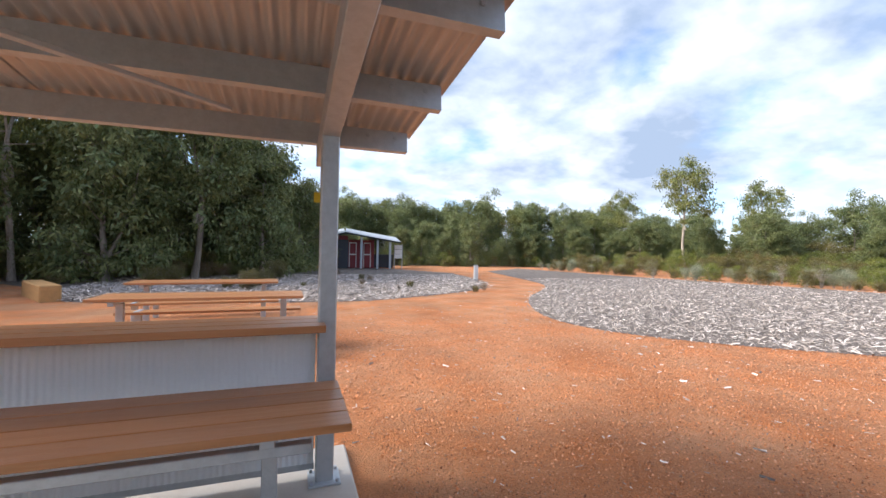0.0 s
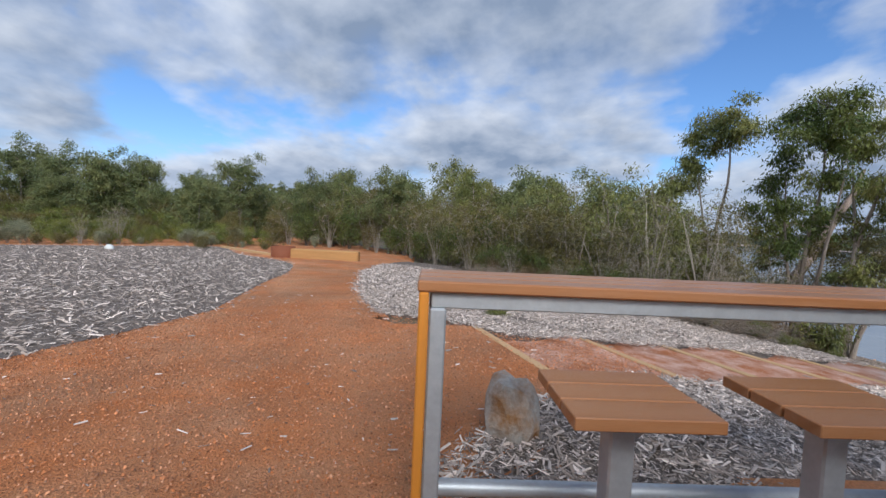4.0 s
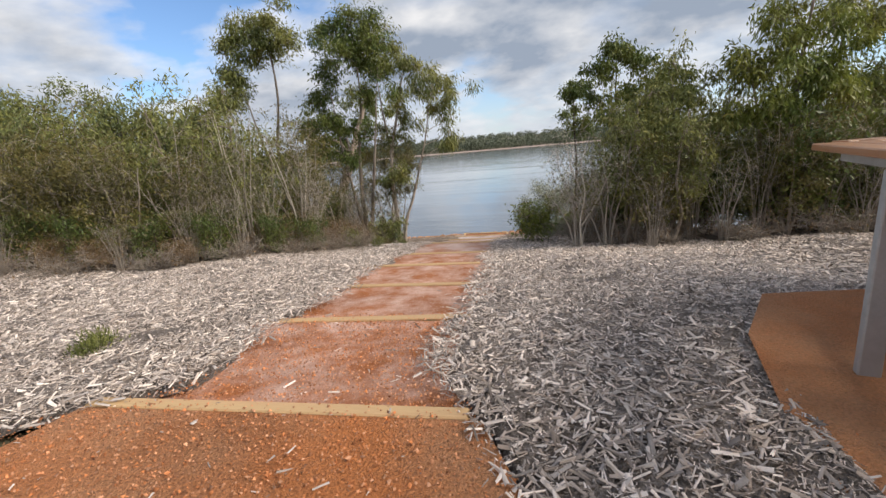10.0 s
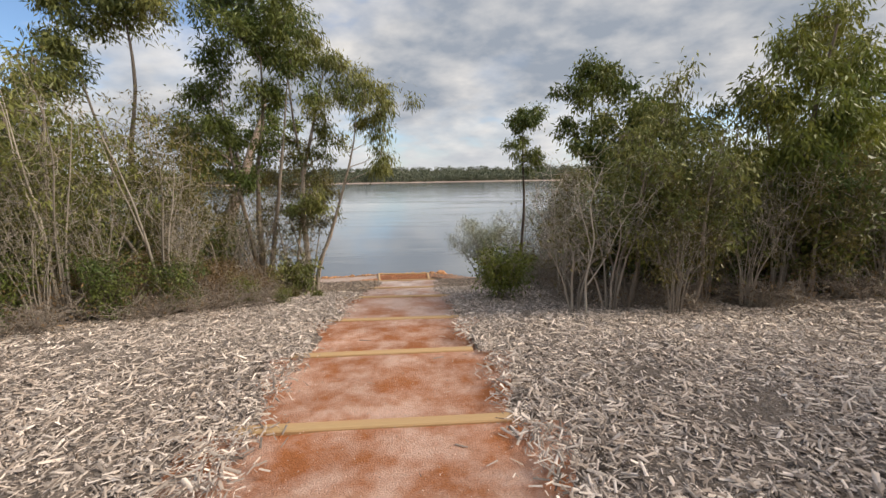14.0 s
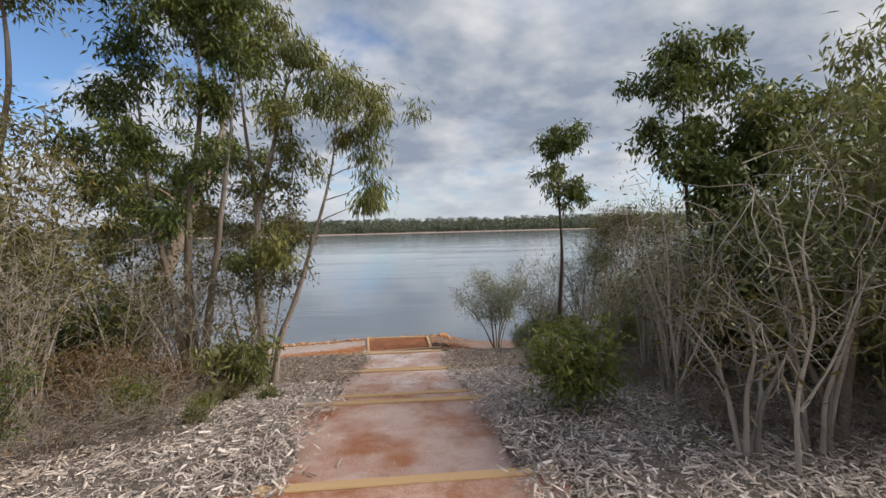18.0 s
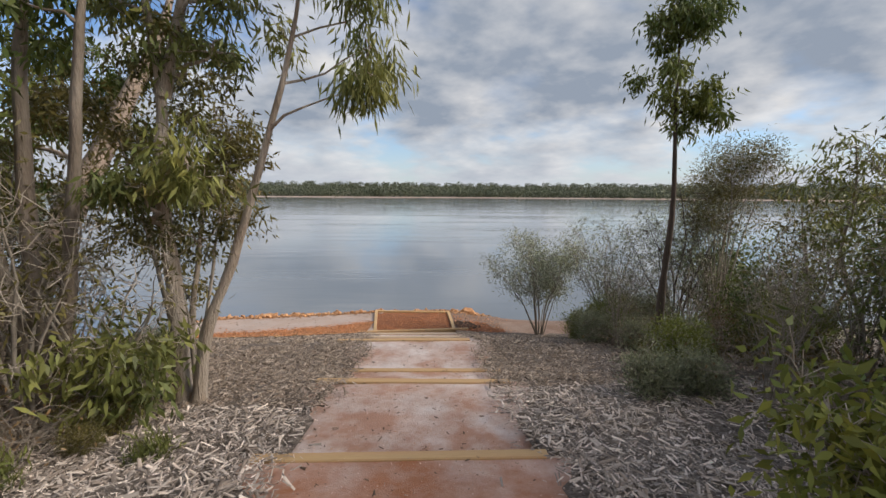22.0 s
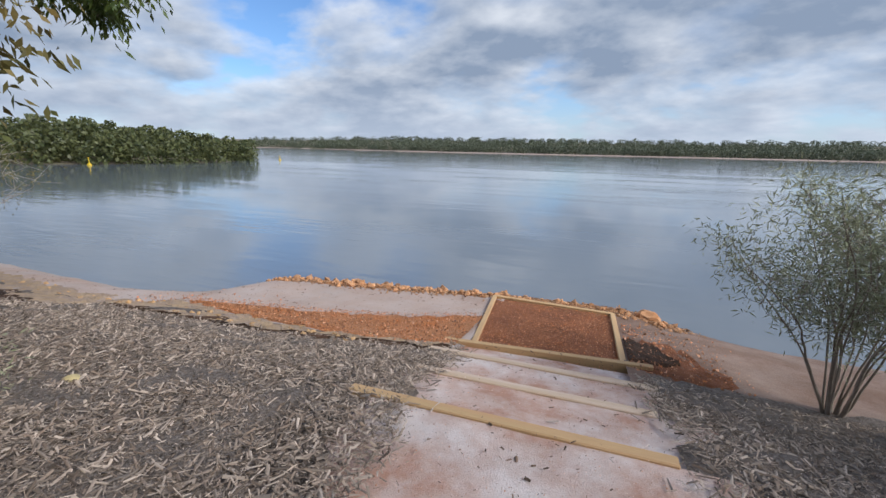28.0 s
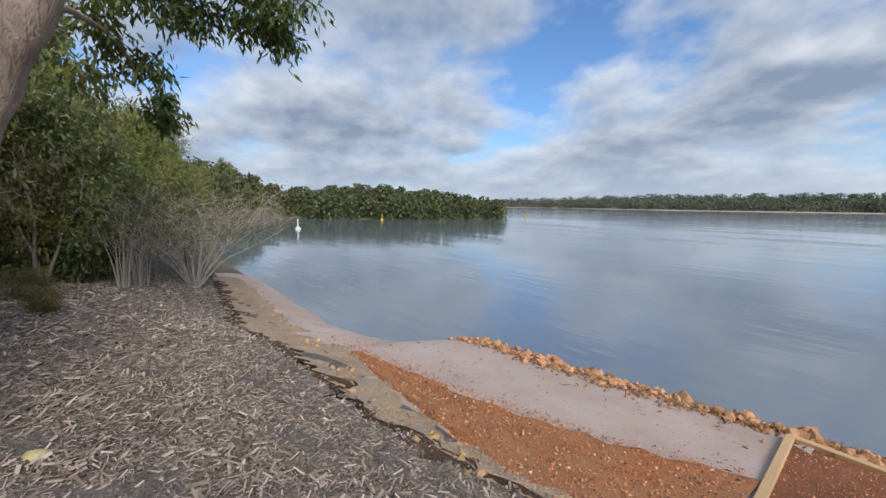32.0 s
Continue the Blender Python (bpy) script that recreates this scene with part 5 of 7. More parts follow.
for _i in range(40):
    put(TALL[(0, 2, 2)[_i % 3]], 26 + _rng.uniform(0, 22), 33 - _i * 0.85 + _rng.normal(), _rng.uniform(0.42, 0.68))
# scrub to the east: low and open in front, taller behind
for _i in range(210):
    _t = _rng.uniform(0, 1)
    _bx_, _by_ = np.interp(_t, [0, 0.3, 0.6, 0.85, 1], [17.0, 19.8, 22.6, 24.2, 23.6]), np.interp(_t, [0, 0.3, 0.6, 0.85, 1], [33, 18.5, 11.5, 5.6, 0.8])
    _d = _rng.uniform(0, 1) ** 1.3 * 20
    _k = (2, 1, 0)[int(_rng.integers(0, 3))] if _d < 3 else (0, 1, 1, 0)[int(_rng.integers(0, 4))]
    put(BROAD[_k], _bx_ + _d * 0.92 + _rng.normal() * 0.6, _by_ + _d * 0.42 + _rng.normal() * 0.9, _rng.uniform(0.35, 0.75) + 0.055 * _d * _rng.uniform(0.5, 1.25))
for _x, _y, _s, _k in [(29, 27, 0.95, 1), (36, 26, 0.8, 1), (41, 22, 0.75, 0), (44, 30, 0.8, 2), (47, 19, 0.7, 0), (38, 34, 0.8, 2), (52, 12, 0.7, 0), (45, 9, 0.6, 2), (58, 20, 0.8, 1), (30, 36, 0.8, 1), (60, 5, 0.7, 0), (50, 25, 0.8, 0)]:
    put(TALL[_k], _x, _y, _s)
# heath before the hut and along the edges
for _i in range(34):
    _x, _y = _rng.uniform(-9, 5.5), _rng.uniform(12.6, 22)
    put(MID[3] if _i % 3 else MID[4], _x, _y, _rng.uniform(0.35, 0.8) * (0.45 if _x > -1.5 else 1.0))
for _i in range(40):
    _t = _rng.uniform(0, 1)
    put((BROAD[2], MID[3], BROAD[2], MID[2], BROAD[1])[_i % 5], np.interp(_t, [0, 0.4, 0.8, 1], [16.0, 19.5, 22.5, 22.0]) + 0.5 + _rng.normal() * 0.8, np.interp(_t, [0, 0.4, 0.8, 1], [31, 16.2, 8, 2.6]) + _rng.normal() * 0.8, _rng.uniform(0.28, 0.8))
# belt between the yard and the lake, to the south-east
for _x, _y, _s, _k in [(26, -3, 1.1, 1), (24, -5, 1.1, 0), (22.3, -4.4, 1.0, 1), (20.6, -5.6, 1.1, 0), (19.0, -5.2, 1.0, 0), (17.6, -6.5, 1.1, 1), (16.2, -5.6, 0.95, 0), (15.0, -6.2, 1.0, 1), (14.2, -5.6, 0.9, 0),
                       (13.3, -5.7, 0.9, 0), (12.6, -6.6, 0.9, 1), (12.2, -5.8, 0.95, 0), (11.3, -6.4, 0.8, 0), (11.6, -7.4, 0.9, 1), (10.5, -7.3, 0.85, 1), (12.5, -8.4, 0.95, 0), (13.8, -8, 1.0, 0), (15.6, -8.4, 1.2, 1), (17.5, -9, 1.3, 0), (20, -8.5, 1.3, 1), (23, -8.5, 1.3, 0),
                       (12.4, -9.4, 1.25, 1), (28, -6, 1.3, 0), (14.2, -10.5, 1.0, 1), (30, 0.5, 1.2, 0), (33, -3, 1.4, 1), (38, -2, 1.5, 0)]:
    put(MID[_k], _x, _y, _s)
for _x, _y, _s, _k in [(15.4, -6.6, 0.40, 0), (16.6, -7.2, 0.40, 0), (19.5, -7.4, 0.5, 0), (23.5, -2.5, 0.52, 0), (22.0, -6.5, 0.5, 1), (27, -9, 0.6, 0), (30, -8, 0.7, 1), (17.5, -8.2, 0.45, 1)]:
    put(TALL[_k], _x, _y, _s)
for _x, _y, _s, _k in [(9.9, -7.1, 1.0, 2), (10.3, -6.6, 0.9, 2), (9.3, -7.9, 0.9, 2), (9.7, -8.6, 1.05, 2), (11.0, -6.1, 0.8, 2), (12.2, -5.2, 0.7, 4), (9.0, -8.5, 0.6, 4), (8.8, -9.2, 0.7, 4), (9.6, -9.3, 0.8, 4), (9.3, -9.9, 1.0, 2), (10.1, -10.2, 1.1, 2),
                       (9.5, -11.2, 0.8, 2), (8.9, -10.9, 0.5, 4), (8.25, -9.7, 0.3, 3), (10.8, -5.6, 0.6, 4), (13.0, -5.0, 0.7, 4), (14.0, -4.9, 0.7, 2), (15.2, -5.0, 0.8, 4), (11.9, -5.3, 0.6, 2), (8.35, -10.05, 0.42, 3), (9.3, -10.9, 0.55, 3),
                       (9.4, -7.2, 1.0, 5), (8.9, -7.9, 0.9, 5), (8.6, -8.5, 0.9, 5), (9.3, -8.8, 1.1, 5), (10.2, -6.3, 1.0, 5), (11.2, -5.5, 1.0, 5), (12.5, -4.8, 1.0, 5), (8.7, -9.7, 0.8, 5), (9.6, -10.0, 1.0, 5), (10.4, -7.6, 1.1, 5), (13.9, -4.6, 1.0, 5), (15.2, -4.6, 1.1, 5)]:
    put(MID[_k], _x, _y, _s)
for _x, _y, _s, _k in [(11.8, -6.9, 1.2, 1), (12.05, -8.6, 1.4, 1), (11.2, -7.9, 1.1, 2), (10.1, -8.0, 0.95, 1), (9.5, -8.2, 0.95, 2), (10.9, -6.7, 0.9, 2), (13.0, -6.2, 1.0, 2), (14.0, -6.8, 1.2, 1), (15.4, -7.2, 1.3, 0), (16.6, -7.4, 1.2, 1), (18.6, -6.6, 1.3, 2), (20, -6.8, 1.3, 1), (22, -7.0, 1.4, 0), (24.5, -6.4, 1.4, 1), (26.5, -5, 1.4, 0), (25, -1.6, 1.2, 0), (27.5, -0.5, 1.3, 1), (12.4, -6.0, 1.1, 2), (11.4, -6.9, 1.2, 2), (14.6, -5.9, 1.1, 2), (10.7, -7.3, 1.1, 2)]:
    put(MID[_k], _x, _y, _s, 1.0 if _k != 2 else 1.25)
for _x, _y, _s in [(12.7, -6.1, 0.9), (13.9, -5.8, 1.05), (15.6, -5.8, 0.95), (17.4, -5.6, 1.2), (19.2, -5.4, 1.0), (21.2, -4.9, 1.25), (23.6, -3.4, 1.1), (10.9, -7.3, 0.75), (12.4, -7.4, 1.0),
                   (14.4, -7.1, 1.2), (16.6, -7.0, 1.1), (11.2, -9.3, 0.95), (26.0, -1.6, 1.2), (28.5, 0.8, 1.3), (20.0, -6.4, 1.4)]:
    put(MID[7], _x, _y, _s, _rng.uniform(0.8, 1.1))
# thicket west of the steps
for _x, _y, _s, _k in [(2.2, -6.9, 0.75, 0), (3.1, -8.6, 1.05, 2), (1.2, -6.8, 0.9, 2), (0.2, -6.9, 0.7, 0), (-0.8, -6.8, 0.85, 2), (-1.8, -6.9, 0.8, 0), (-2.9, -7.2, 0.9, 1), (2.4, -6.5, 0.8, 2),
                       (3.0, -10.4, 0.7, 2), (2.2, -10.4, 0.8, 2), (2.2, -11.4, 0.7, 2), (1.2, -11.5, 0.9, 1), (3.25, -11.75, 0.42, 3), (2.5, -12.1, 0.45, 3), (2.3, -10.95, 0.6, 3), (3.0, -13.3, 0.8, 2), (1.9, -13.2, 0.85, 2), (2.5, -13.9, 0.8, 2), (1.2, -13.4, 0.8, 4), (0.6, -12.6, 0.9, 0), (2.15, -11.6, 0.5, 3),
                       (1.4, -15.0, 0.9, 2), (0.2, -15, 0.8, 0), (3.0, -14.9, 0.4, 3), (0.2, -9, 1.0, 1), (-1.2, -9.2, 1.0, 0), (-2.5, -9, 1.1, 1), (-4, -8.6, 1.05, 0), (-5.4, -8.2, 1.0, 1), (-6.8, -8.4, 1.1, 0), (-8.2, -8.2, 1.1, 1), (-9.8, -8, 1.1, 0), (-4.6, -10, 1.2, 1), (-7.4, -10, 1.2, 0), 
                       (2.6, -8.9, 1.0, 5), (3.2, -7.6, 1.0, 5), (2.2, -7.0, 1.0, 5), (1.0, -6.7, 1.0, 5), (-0.4, -6.7, 1.0, 5), (3.2, -9.2, 1.0, 5), (2.5, -10.2, 1.0, 5), (2.3, -12.6, 1.0, 5), (1.7, -11.9, 1.0, 5), (2.6, -13.2, 1.0, 5)]:
    put(MID[_k], _x, _y, _s)
for _x, _y, _s, _k in [(1.2, -8.6, 1.0, 6), (0.9, -9.4, 1.2, 6), (1.0, -10.4, 1.0, 6), (-0.4, -8.3, 1.0, 6), (-1.6, -8.0, 1.0, 6), (0.2, -11.2, 1.1, 6), (0.6, -14.2, 1.0, 6), (11.0, -9.6, 0.9, 6), (12.6, -7.6, 1.0, 6), (13.6, -9.2, 1.2, 6), (14.5, -7.8, 1.1, 6), (16, -9.5, 1.3, 6), (18, -8, 1.3, 6), (21, -7.8, 1.4, 6), (2.0, -11.8, 0.6, 6)]:
    put(MID[_k], _x, _y, _s)
for _x, _y, _s, _k in [(2.9, -9.3, 1.1, 2), (1.6, -7.1, 1.0, 2), (0.6, -7.0, 1.0, 2), (-0.4, -7.0, 1.0, 2), (2.7, -10.6, 0.8, 2), (2.2, -9.9, 1.0, 2)]:
    put(MID[_k], _x, _y, _s, 1.2)
# low dark fillers added to deepen the shade at the thicket's core
for _x, _y, _s in [(9.7, -6.95, 0.5), (10.6, -6.3, 0.55), (11.6, -5.75, 0.55), (12.6, -5.4, 0.6), (13.8, -5.3, 0.6), (9.2, -7.6, 0.45), (10.9, -7.6, 0.75), (11.6, -7.2, 0.8), (12.3, -6.9, 0.8), (13.2, -6.6, 0.8), (14.2, -6.4, 0.8), (15.2, -6.6, 0.9), (16.4, -6.7, 0.9), (17.8, -7.2, 1.0), (10.3, -8.4, 0.6), (11.2, -8.6, 0.8), (19.4, -7.6, 1.0), (21.2, -6.4, 1.0), (23.2, -6.6, 1.0), (10.6, -9.9, 0.6),
                   (1.9, -8.0, 0.8), (1.2, -7.5, 0.8), (0.3, -7.6, 0.8), (-0.6, -7.6, 0.85), (-1.6, -7.5, 0.85), (2.4, -8.9, 0.6), (1.8, -9.0, 0.9), (-2.6, -8.0, 0.9), (1.9, -10.2, 0.7), (-3.6, -7.8, 0.9), (2.2, -9.4, 0.75)]:
    put(MID[6], _x, _y, _s)
# dense bush down to the gravel along the south-east
for _x, _y, _s, _k in [(17.2, -4.6, 0.9, 7), (18.4, -4.2, 0.8, 6), (19.4, -3.9, 1.0, 7), (20.6, -3.6, 0.9, 6), (21.6, -3.3, 1.0, 7), (22.6, -2.7, 0.9, 6), (23.6, -1.9, 1.1, 7), (24.6, -0.6, 1.0, 6), (25.4, 0.4, 1.1, 7), (26.4, 1.6, 1.0, 6), (27.2, 2.6, 1.1, 7),
                       (16.0, -4.9, 0.7, 6), (14.8, -5.2, 0.7, 6), (25.6, -3.6, 1.3, 6), (22.4, -5.2, 1.3, 6), (18.2, -6.0, 1.2, 6), (24.2, -4.6, 1.2, 7), (27.6, -2.4, 1.4, 7), (29.2, 1.6, 1.4, 6), (20.0, -4.8, 1.1, 4), (26.8, 0.2, 1.2, 6),
                       (9.6, -8.1, 1.0, 4), (10.1, -7.5, 1.1, 4), (9.2, -9.2, 0.9, 4), (10.2, -11.1, 0.8, 7), (9.7, -9.8, 0.7, 6), (10.6, -10.6, 0.8, 6)]:
    put(MID[_k], _x, _y, _s, _rng.uniform(0.8, 1.15))
for _x, _y, _s, _k in [(19.6, -8.6, 0.62, 2), (23.0, -10.6, 0.85, 2), (25.5, -8.0, 0.7, 2), (28.5, -4.5, 0.7, 2), (31.0, -0.5, 0.7, 2)]:
    put(TALL[_k], _x, _y, _s)
# green leafy shrubs behind the pale one
for _x, _y, _s, _k in [(2.75, -7.05, 0.85, 1), (2.05, -6.7, 0.8, 1), (2.45, -7.5, 0.95, 1)]:
    put(MID[_k], _x, _y, _s)
# shaded trees and shrubs behind the shelter
for _i in range(24):
    _x = 0.3 - _i * 0.55
    put(MID[(6, 7, 6, 0)[_i % 4]], _x + _rng.normal() * 0.2, -7.3 - 0.3 * (_i % 3) + _rng.normal() * 0.25, _rng.uniform(0.75, 1.2))
for _x, _y, _s in [(-0.6, -9.6, 0.36), (-2.6, -9.3, 0.45), (-4.6, -9.0, 0.5), (-6.4, -9.2, 0.58), (-8.6, -8.6, 0.6), (-11, -8.4, 0.65), (-13.5, -7.8, 0.7)]:
    put(TALL[2], _x, _y, _s)
put(TALL[2], 16.2, -11.4, 0.62)
put(TALL[2], 20.2, -12.6, 0.55)
put(TALL[0], 18.2, -11.6, 0.66)
put(TALL[2], 14.6, -10.9, 0.62)
put(TALL[2], 15.3, -12.7, 0.42)
put(MID[6], 16.0, -13.2, 1.0)
put(MID[2], 15.6, -13.6, 0.9)
put(MID[6], 14.9, -12.9, 0.8)
put(MID[2], 14.6, -13.3, 0.9)
put(MID[2], 15.0, -13.5, 0.8)
# bank beyond the bay
for _x, _y, _s, _k in [(18.9, -14.5, 0.95, 1), (19.8, -14.6, 1.0, 1), (22, -15, 1.1, 0), (24, -15.2, 1.1, 1), (26, -15.4, 1.2, 0), (14.6, -12.4, 0.8, 0), (12.6, -12.6, 0.4, 3), (13.4, -12.4, 0.5, 3), (18.0, -12.9, 1.2, 0), (16.4, -12.6, 1.1, 1), (21, -13, 1.3, 1), (24, -13, 1.4, 0), (19.6, -13.3, 1.2, 0), (15.4, -12.0, 1.3, 1), (13.0, -11.6, 1.1, 0), (12.0, -11.7, 0.8, 1)]:
    put(MID[_k], _x, _y, _s)
for _i in range(26):
    _t = _i / 25
    put(TALL[_i % 3], np.interp(_t, [0, 0.5, 1], [30, 56, 92]) + _rng.normal(), np.interp(_t, [0, 0.5, 1], [-14.5, -18, -33]) + _rng.uniform(0, 4), _rng.uniform(0.4, 0.7))


def distant_wood(name, label, places, size, seed, per=34, foliage=None, girth=1.0):
    """A far wood as one mass of leaf clumps."""
    rng = np.random.default_rng(seed)
    p = np.asarray(places, float)
    h = size * rng.uniform(0.6, 1.2, len(p))
    n = len(p) * per
    idx = np.repeat(np.arange(len(p)), per)
    u = rng.uniform(0.06, 1.0, n)
    rad = h[idx] * 0.55 * girth * np.sqrt(np.clip(1.15 - u, 0.05, 1)) * rng.uniform(0.2, 1, n)
    a = rng.uniform(0, 6.28, n)
    pos = np.stack([p[idx, 0] + rad * np.cos(a), p[idx, 1] + rad * np.sin(a), p[idx, 2] + u * h[idx]], 1)
    d = unit(rng.normal(size=(n, 3)))
    s = unit(np.cross(d, rng.normal(size=(n, 3))))
    L = (h[idx] * (0.13 if per < 70 else 0.08) * rng.uniform(0.6, 1.3, n))[:, None]
    q = np.stack([pos - d * L, pos + s * L * 0.6, pos + d * L, pos - s * L * 0.6], 1)
    return tagged(part(name, fast_mesh(name, q.reshape(-1, 3), np.arange(n * 4).reshape(-1, 4)), foliage or L_FAR), label, "woods", kind="stuff")


_pl = []
for _i in range(2600):
    _az = radians(_rng.uniform(-62, 44))
    _d = np.interp(math.degrees(_az), FAR_AZ, FAR_D) + 5 + _rng.uniform(0, 1) ** 1.6 * 330
    _X, _Y = 6 + _d * math.sin(_az), -8 - _d * math.cos(_az)
    _pl.append((_X, _Y, float(land(_X, _Y)) - 0.3))
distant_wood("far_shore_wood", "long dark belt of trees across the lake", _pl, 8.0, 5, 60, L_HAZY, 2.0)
_pl = []
for _i in range(520):
    _a, _r = _rng.uniform(0, 6.28), math.sqrt(_rng.uniform(0, 0.97))
    _X, _Y = 99 + 36 * _r * math.cos(_a), -62 + 31 * _r * math.sin(_a)
    _pl.append((_X, _Y, float(land(_X, _Y)) - 0.3))
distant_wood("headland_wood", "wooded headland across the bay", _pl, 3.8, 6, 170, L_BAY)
_pl = []
for _i in range(800):
    _X = _rng.uniform(50, 310)
    _Y = np.interp(_X, SHORE_X, SHORE_Y) + 3 + _rng.uniform(0, 1) ** 1.5 * 75
    _pl.append((_X, _Y, float(land(_X, _Y)) - 0.3))
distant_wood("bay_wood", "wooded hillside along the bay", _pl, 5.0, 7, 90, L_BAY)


_a = np.radians(np.arange(-62, 45, 1.0))
_d = np.interp(np.degrees(_a), FAR_AZ, FAR_D)
_co = np.concatenate([np.stack([6 + (_d + o) * np.sin(_a), -8 - (_d + o) * np.cos(_a), np.full(len(_a), WATER_Z + z)], 1) for o, z in ((-9, -0.1), (-4, 0.35), (6, 0.9), (9, -0.5))])
_n = len(_a)
_i = np.arange(_n - 1)
tagged(part("far_beach", fast_mesh("far_beach", _co, np.concatenate([np.stack([k * _n + _i, (k + 1) * _n + _i, (k + 1) * _n + _i + 1, k * _n + _i + 1], 1) for k in range(3)])), M_SAND), "thin pale beach across the lake", kind="structure")


# ---------------------------------------------------------------- shelter
SH = pose(-0.575, 1.875, 0.0, 0, 0, 3.0)
LEN_S, SP = 4.55, 3.05          # north to south between posts, spacing to the west
ROOF_N, ROOF_S, ROOF_E, ROOF_W = 0.72, -5.08, 0.63, -3.95


def roof_z(n):
    """Underside of the sheets above a line n metres north of the north posts."""
    return 2.29 + 0.106 * (0.57 - n)


slab = part("slab", boxed((-3.7, -5.0, -0.20), (0.17, 0.42, 0.045), 0.012), M_CONCRETE)
slab.matrix_basis = SH
tagged(slab, "pale dusty concrete floor slab of the shelter", kind="structure")
shelter = thing("shelter", "open picnic shelter of galvanised steel with a corrugated roof", "shelter", m=SH)


def at(ob, x, y, z, rx=0, ry=0, rz=0):
    ob.matrix_basis = pose(x, y, z, rx, ry, rz)
    return ob


def sheet(length, width, pitch, depth, thick=0.004, along=8):
    """Corrugated sheet: waves across x, running along y."""
    n = int(width / pitch * 8)
    x = np.linspace(0, width, n + 1)
    z = depth / 2 * np.sin(x / pitch * 2 * np.pi)
    y = np.linspace(0, length, 2)
    co = np.concatenate([np.stack([np.repeat(x, 2), np.tile(y, n + 1), np.repeat(z + o, 2)], 1) for o in (0, thick)])
    i = np.arange(n) * 2
    bot = np.stack([i, i + 1, i + 3, i + 2], 1)
    N = 2 * (n + 1)
    top = np.stack([i, i + 2, i + 3, i + 1], 1) + N
    return fast_mesh("sheet", co, np.concatenate([bot, top]))


_slope = math.degrees(math.atan(0.106))
for k in range(6):
    w = (ROOF_E - ROOF_W) / 6
    o = part("roof_sheet", sheet(ROOF_N - ROOF_S + 0.05, w + 0.04, 0.076, 0.019), M_ROOF, shelter, smooth=True)
    o.matrix_basis = pose(ROOF_W + k * w, ROOF_S, roof_z(ROOF_S) + 0.012 + 0.003 * (k % 2), -_slope, 0, 0)


def channel(L, depth=0.15, flange=0.055, t=0.006):
    """A C-shaped purlin along x, its web towards -y."""
    prof = [(0, 0), (flange, 0), (flange, -t), (t, -t), (t, t - depth), (flange, t - depth), (flange, -depth), (0, -depth)]
    bm = bmesh.new()
    a = [bm.verts.new((0, y, z)) for y, z in prof]
    b = [bm.verts.new((L, y, z)) for y, z in prof]
    for i in range(8):
        bm.faces.new((a[i], a[(i + 1) % 8], b[(i + 1) % 8], b[i]))
    for quad in ((0, 1, 2, 3), (0, 3, 4, 7), (7, 4, 5, 6)):
        bm.faces.new([a[i] for i in reversed(quad)])
        bm.faces.new([b[i] for i in quad])
    bmesh.ops.recalc_face_normals(bm, faces=bm.faces[:])
    return bm


for n in (0.57, -0.20, -0.98, -1.76, -2.54, -3.33, -4.12, -4.95):
    o = part("purlin", channel(ROOF_E - ROOF_W - 0.06), M_GALV, shelter)
    at(o, ROOF_W + 0.04, n, roof_z(n) - 0.006, -_slope)
    for e in (0.10, 0.3):
        b = part("bolt", boxed((-0.012, -0.012, -0.012), (0.012, 0.0, 0.012), 0.004), M_TIN, o)
        at(b, ROOF_E - ROOF_W - 0.06 - e, 0, -0.05)
POSTS = [(0, 0), (0, -LEN_S), (-SP, 0), (-SP, -LEN_S)]
for x in (0, -SP):
    bm = bmesh.new()
    box(bm, (-0.05, ROOF_S + 0.1, -0.15), (0.05, ROOF_N - 0.12, -0.001), 0.004)
    o = part("rafter", bm, M_GALV, shelter, "galvanised rafter with a warm reflected tint")
    at(o, x, 0, roof_z(0) - 0.165, -_slope)
for x, n in POSTS:
    h = roof_z(n) - 0.30
    o = part("post", boxed((-0.05, -0.05, 0.05), (0.05, 0.05, h), 0.008), M_GALV, shelter)
    at(o, x, n, 0)
    f = part("base_plate", boxed((-0.09, -0.09, 0.046), (0.09, 0.09, 0.058), 0.003), M_GALV, o)
    for sx, sy in ((-0.07, -0.07), (0.07, -0.07), (-0.07, 0.07), (0.07, 0.07)):
        at(part("bolt", boxed((-0.01, -0.01, 0), (0.01, 0.01, 0.02), 0.003), M_TIN, f), sx, sy, 0.058)
o = part("brace", boxed((-0.02, 0, -0.02), (0.02, 2.0, 0.0), 0.002), M_GALV, shelter)
at(o, -0.55, 0.10, roof_z(0.1) - 0.16, -_slope, 0, 150)
o = part("tag", boxed((-0.02, -0.004, -0.06), (0.02, 0.004, 0.0), 0.002), M_YELLOW, shelter, "small yellow tag")
at(o, -0.065, 0.02, 1.72)


def boards(parent, x0, x1, y0, y1, z, count, thick, mat, gap=0.006, name="board"):
    """Boards side by side across y, running along x; z is their top."""
    w = (y1 - y0 - gap * (count - 1)) / count
    for i in range(count):
        a = y0 + i * (w + gap)
        at(part(name, boxed((0, 0, -thick), (x1 - x0, w, 0), 0.003), mat, parent), x0, a, z)


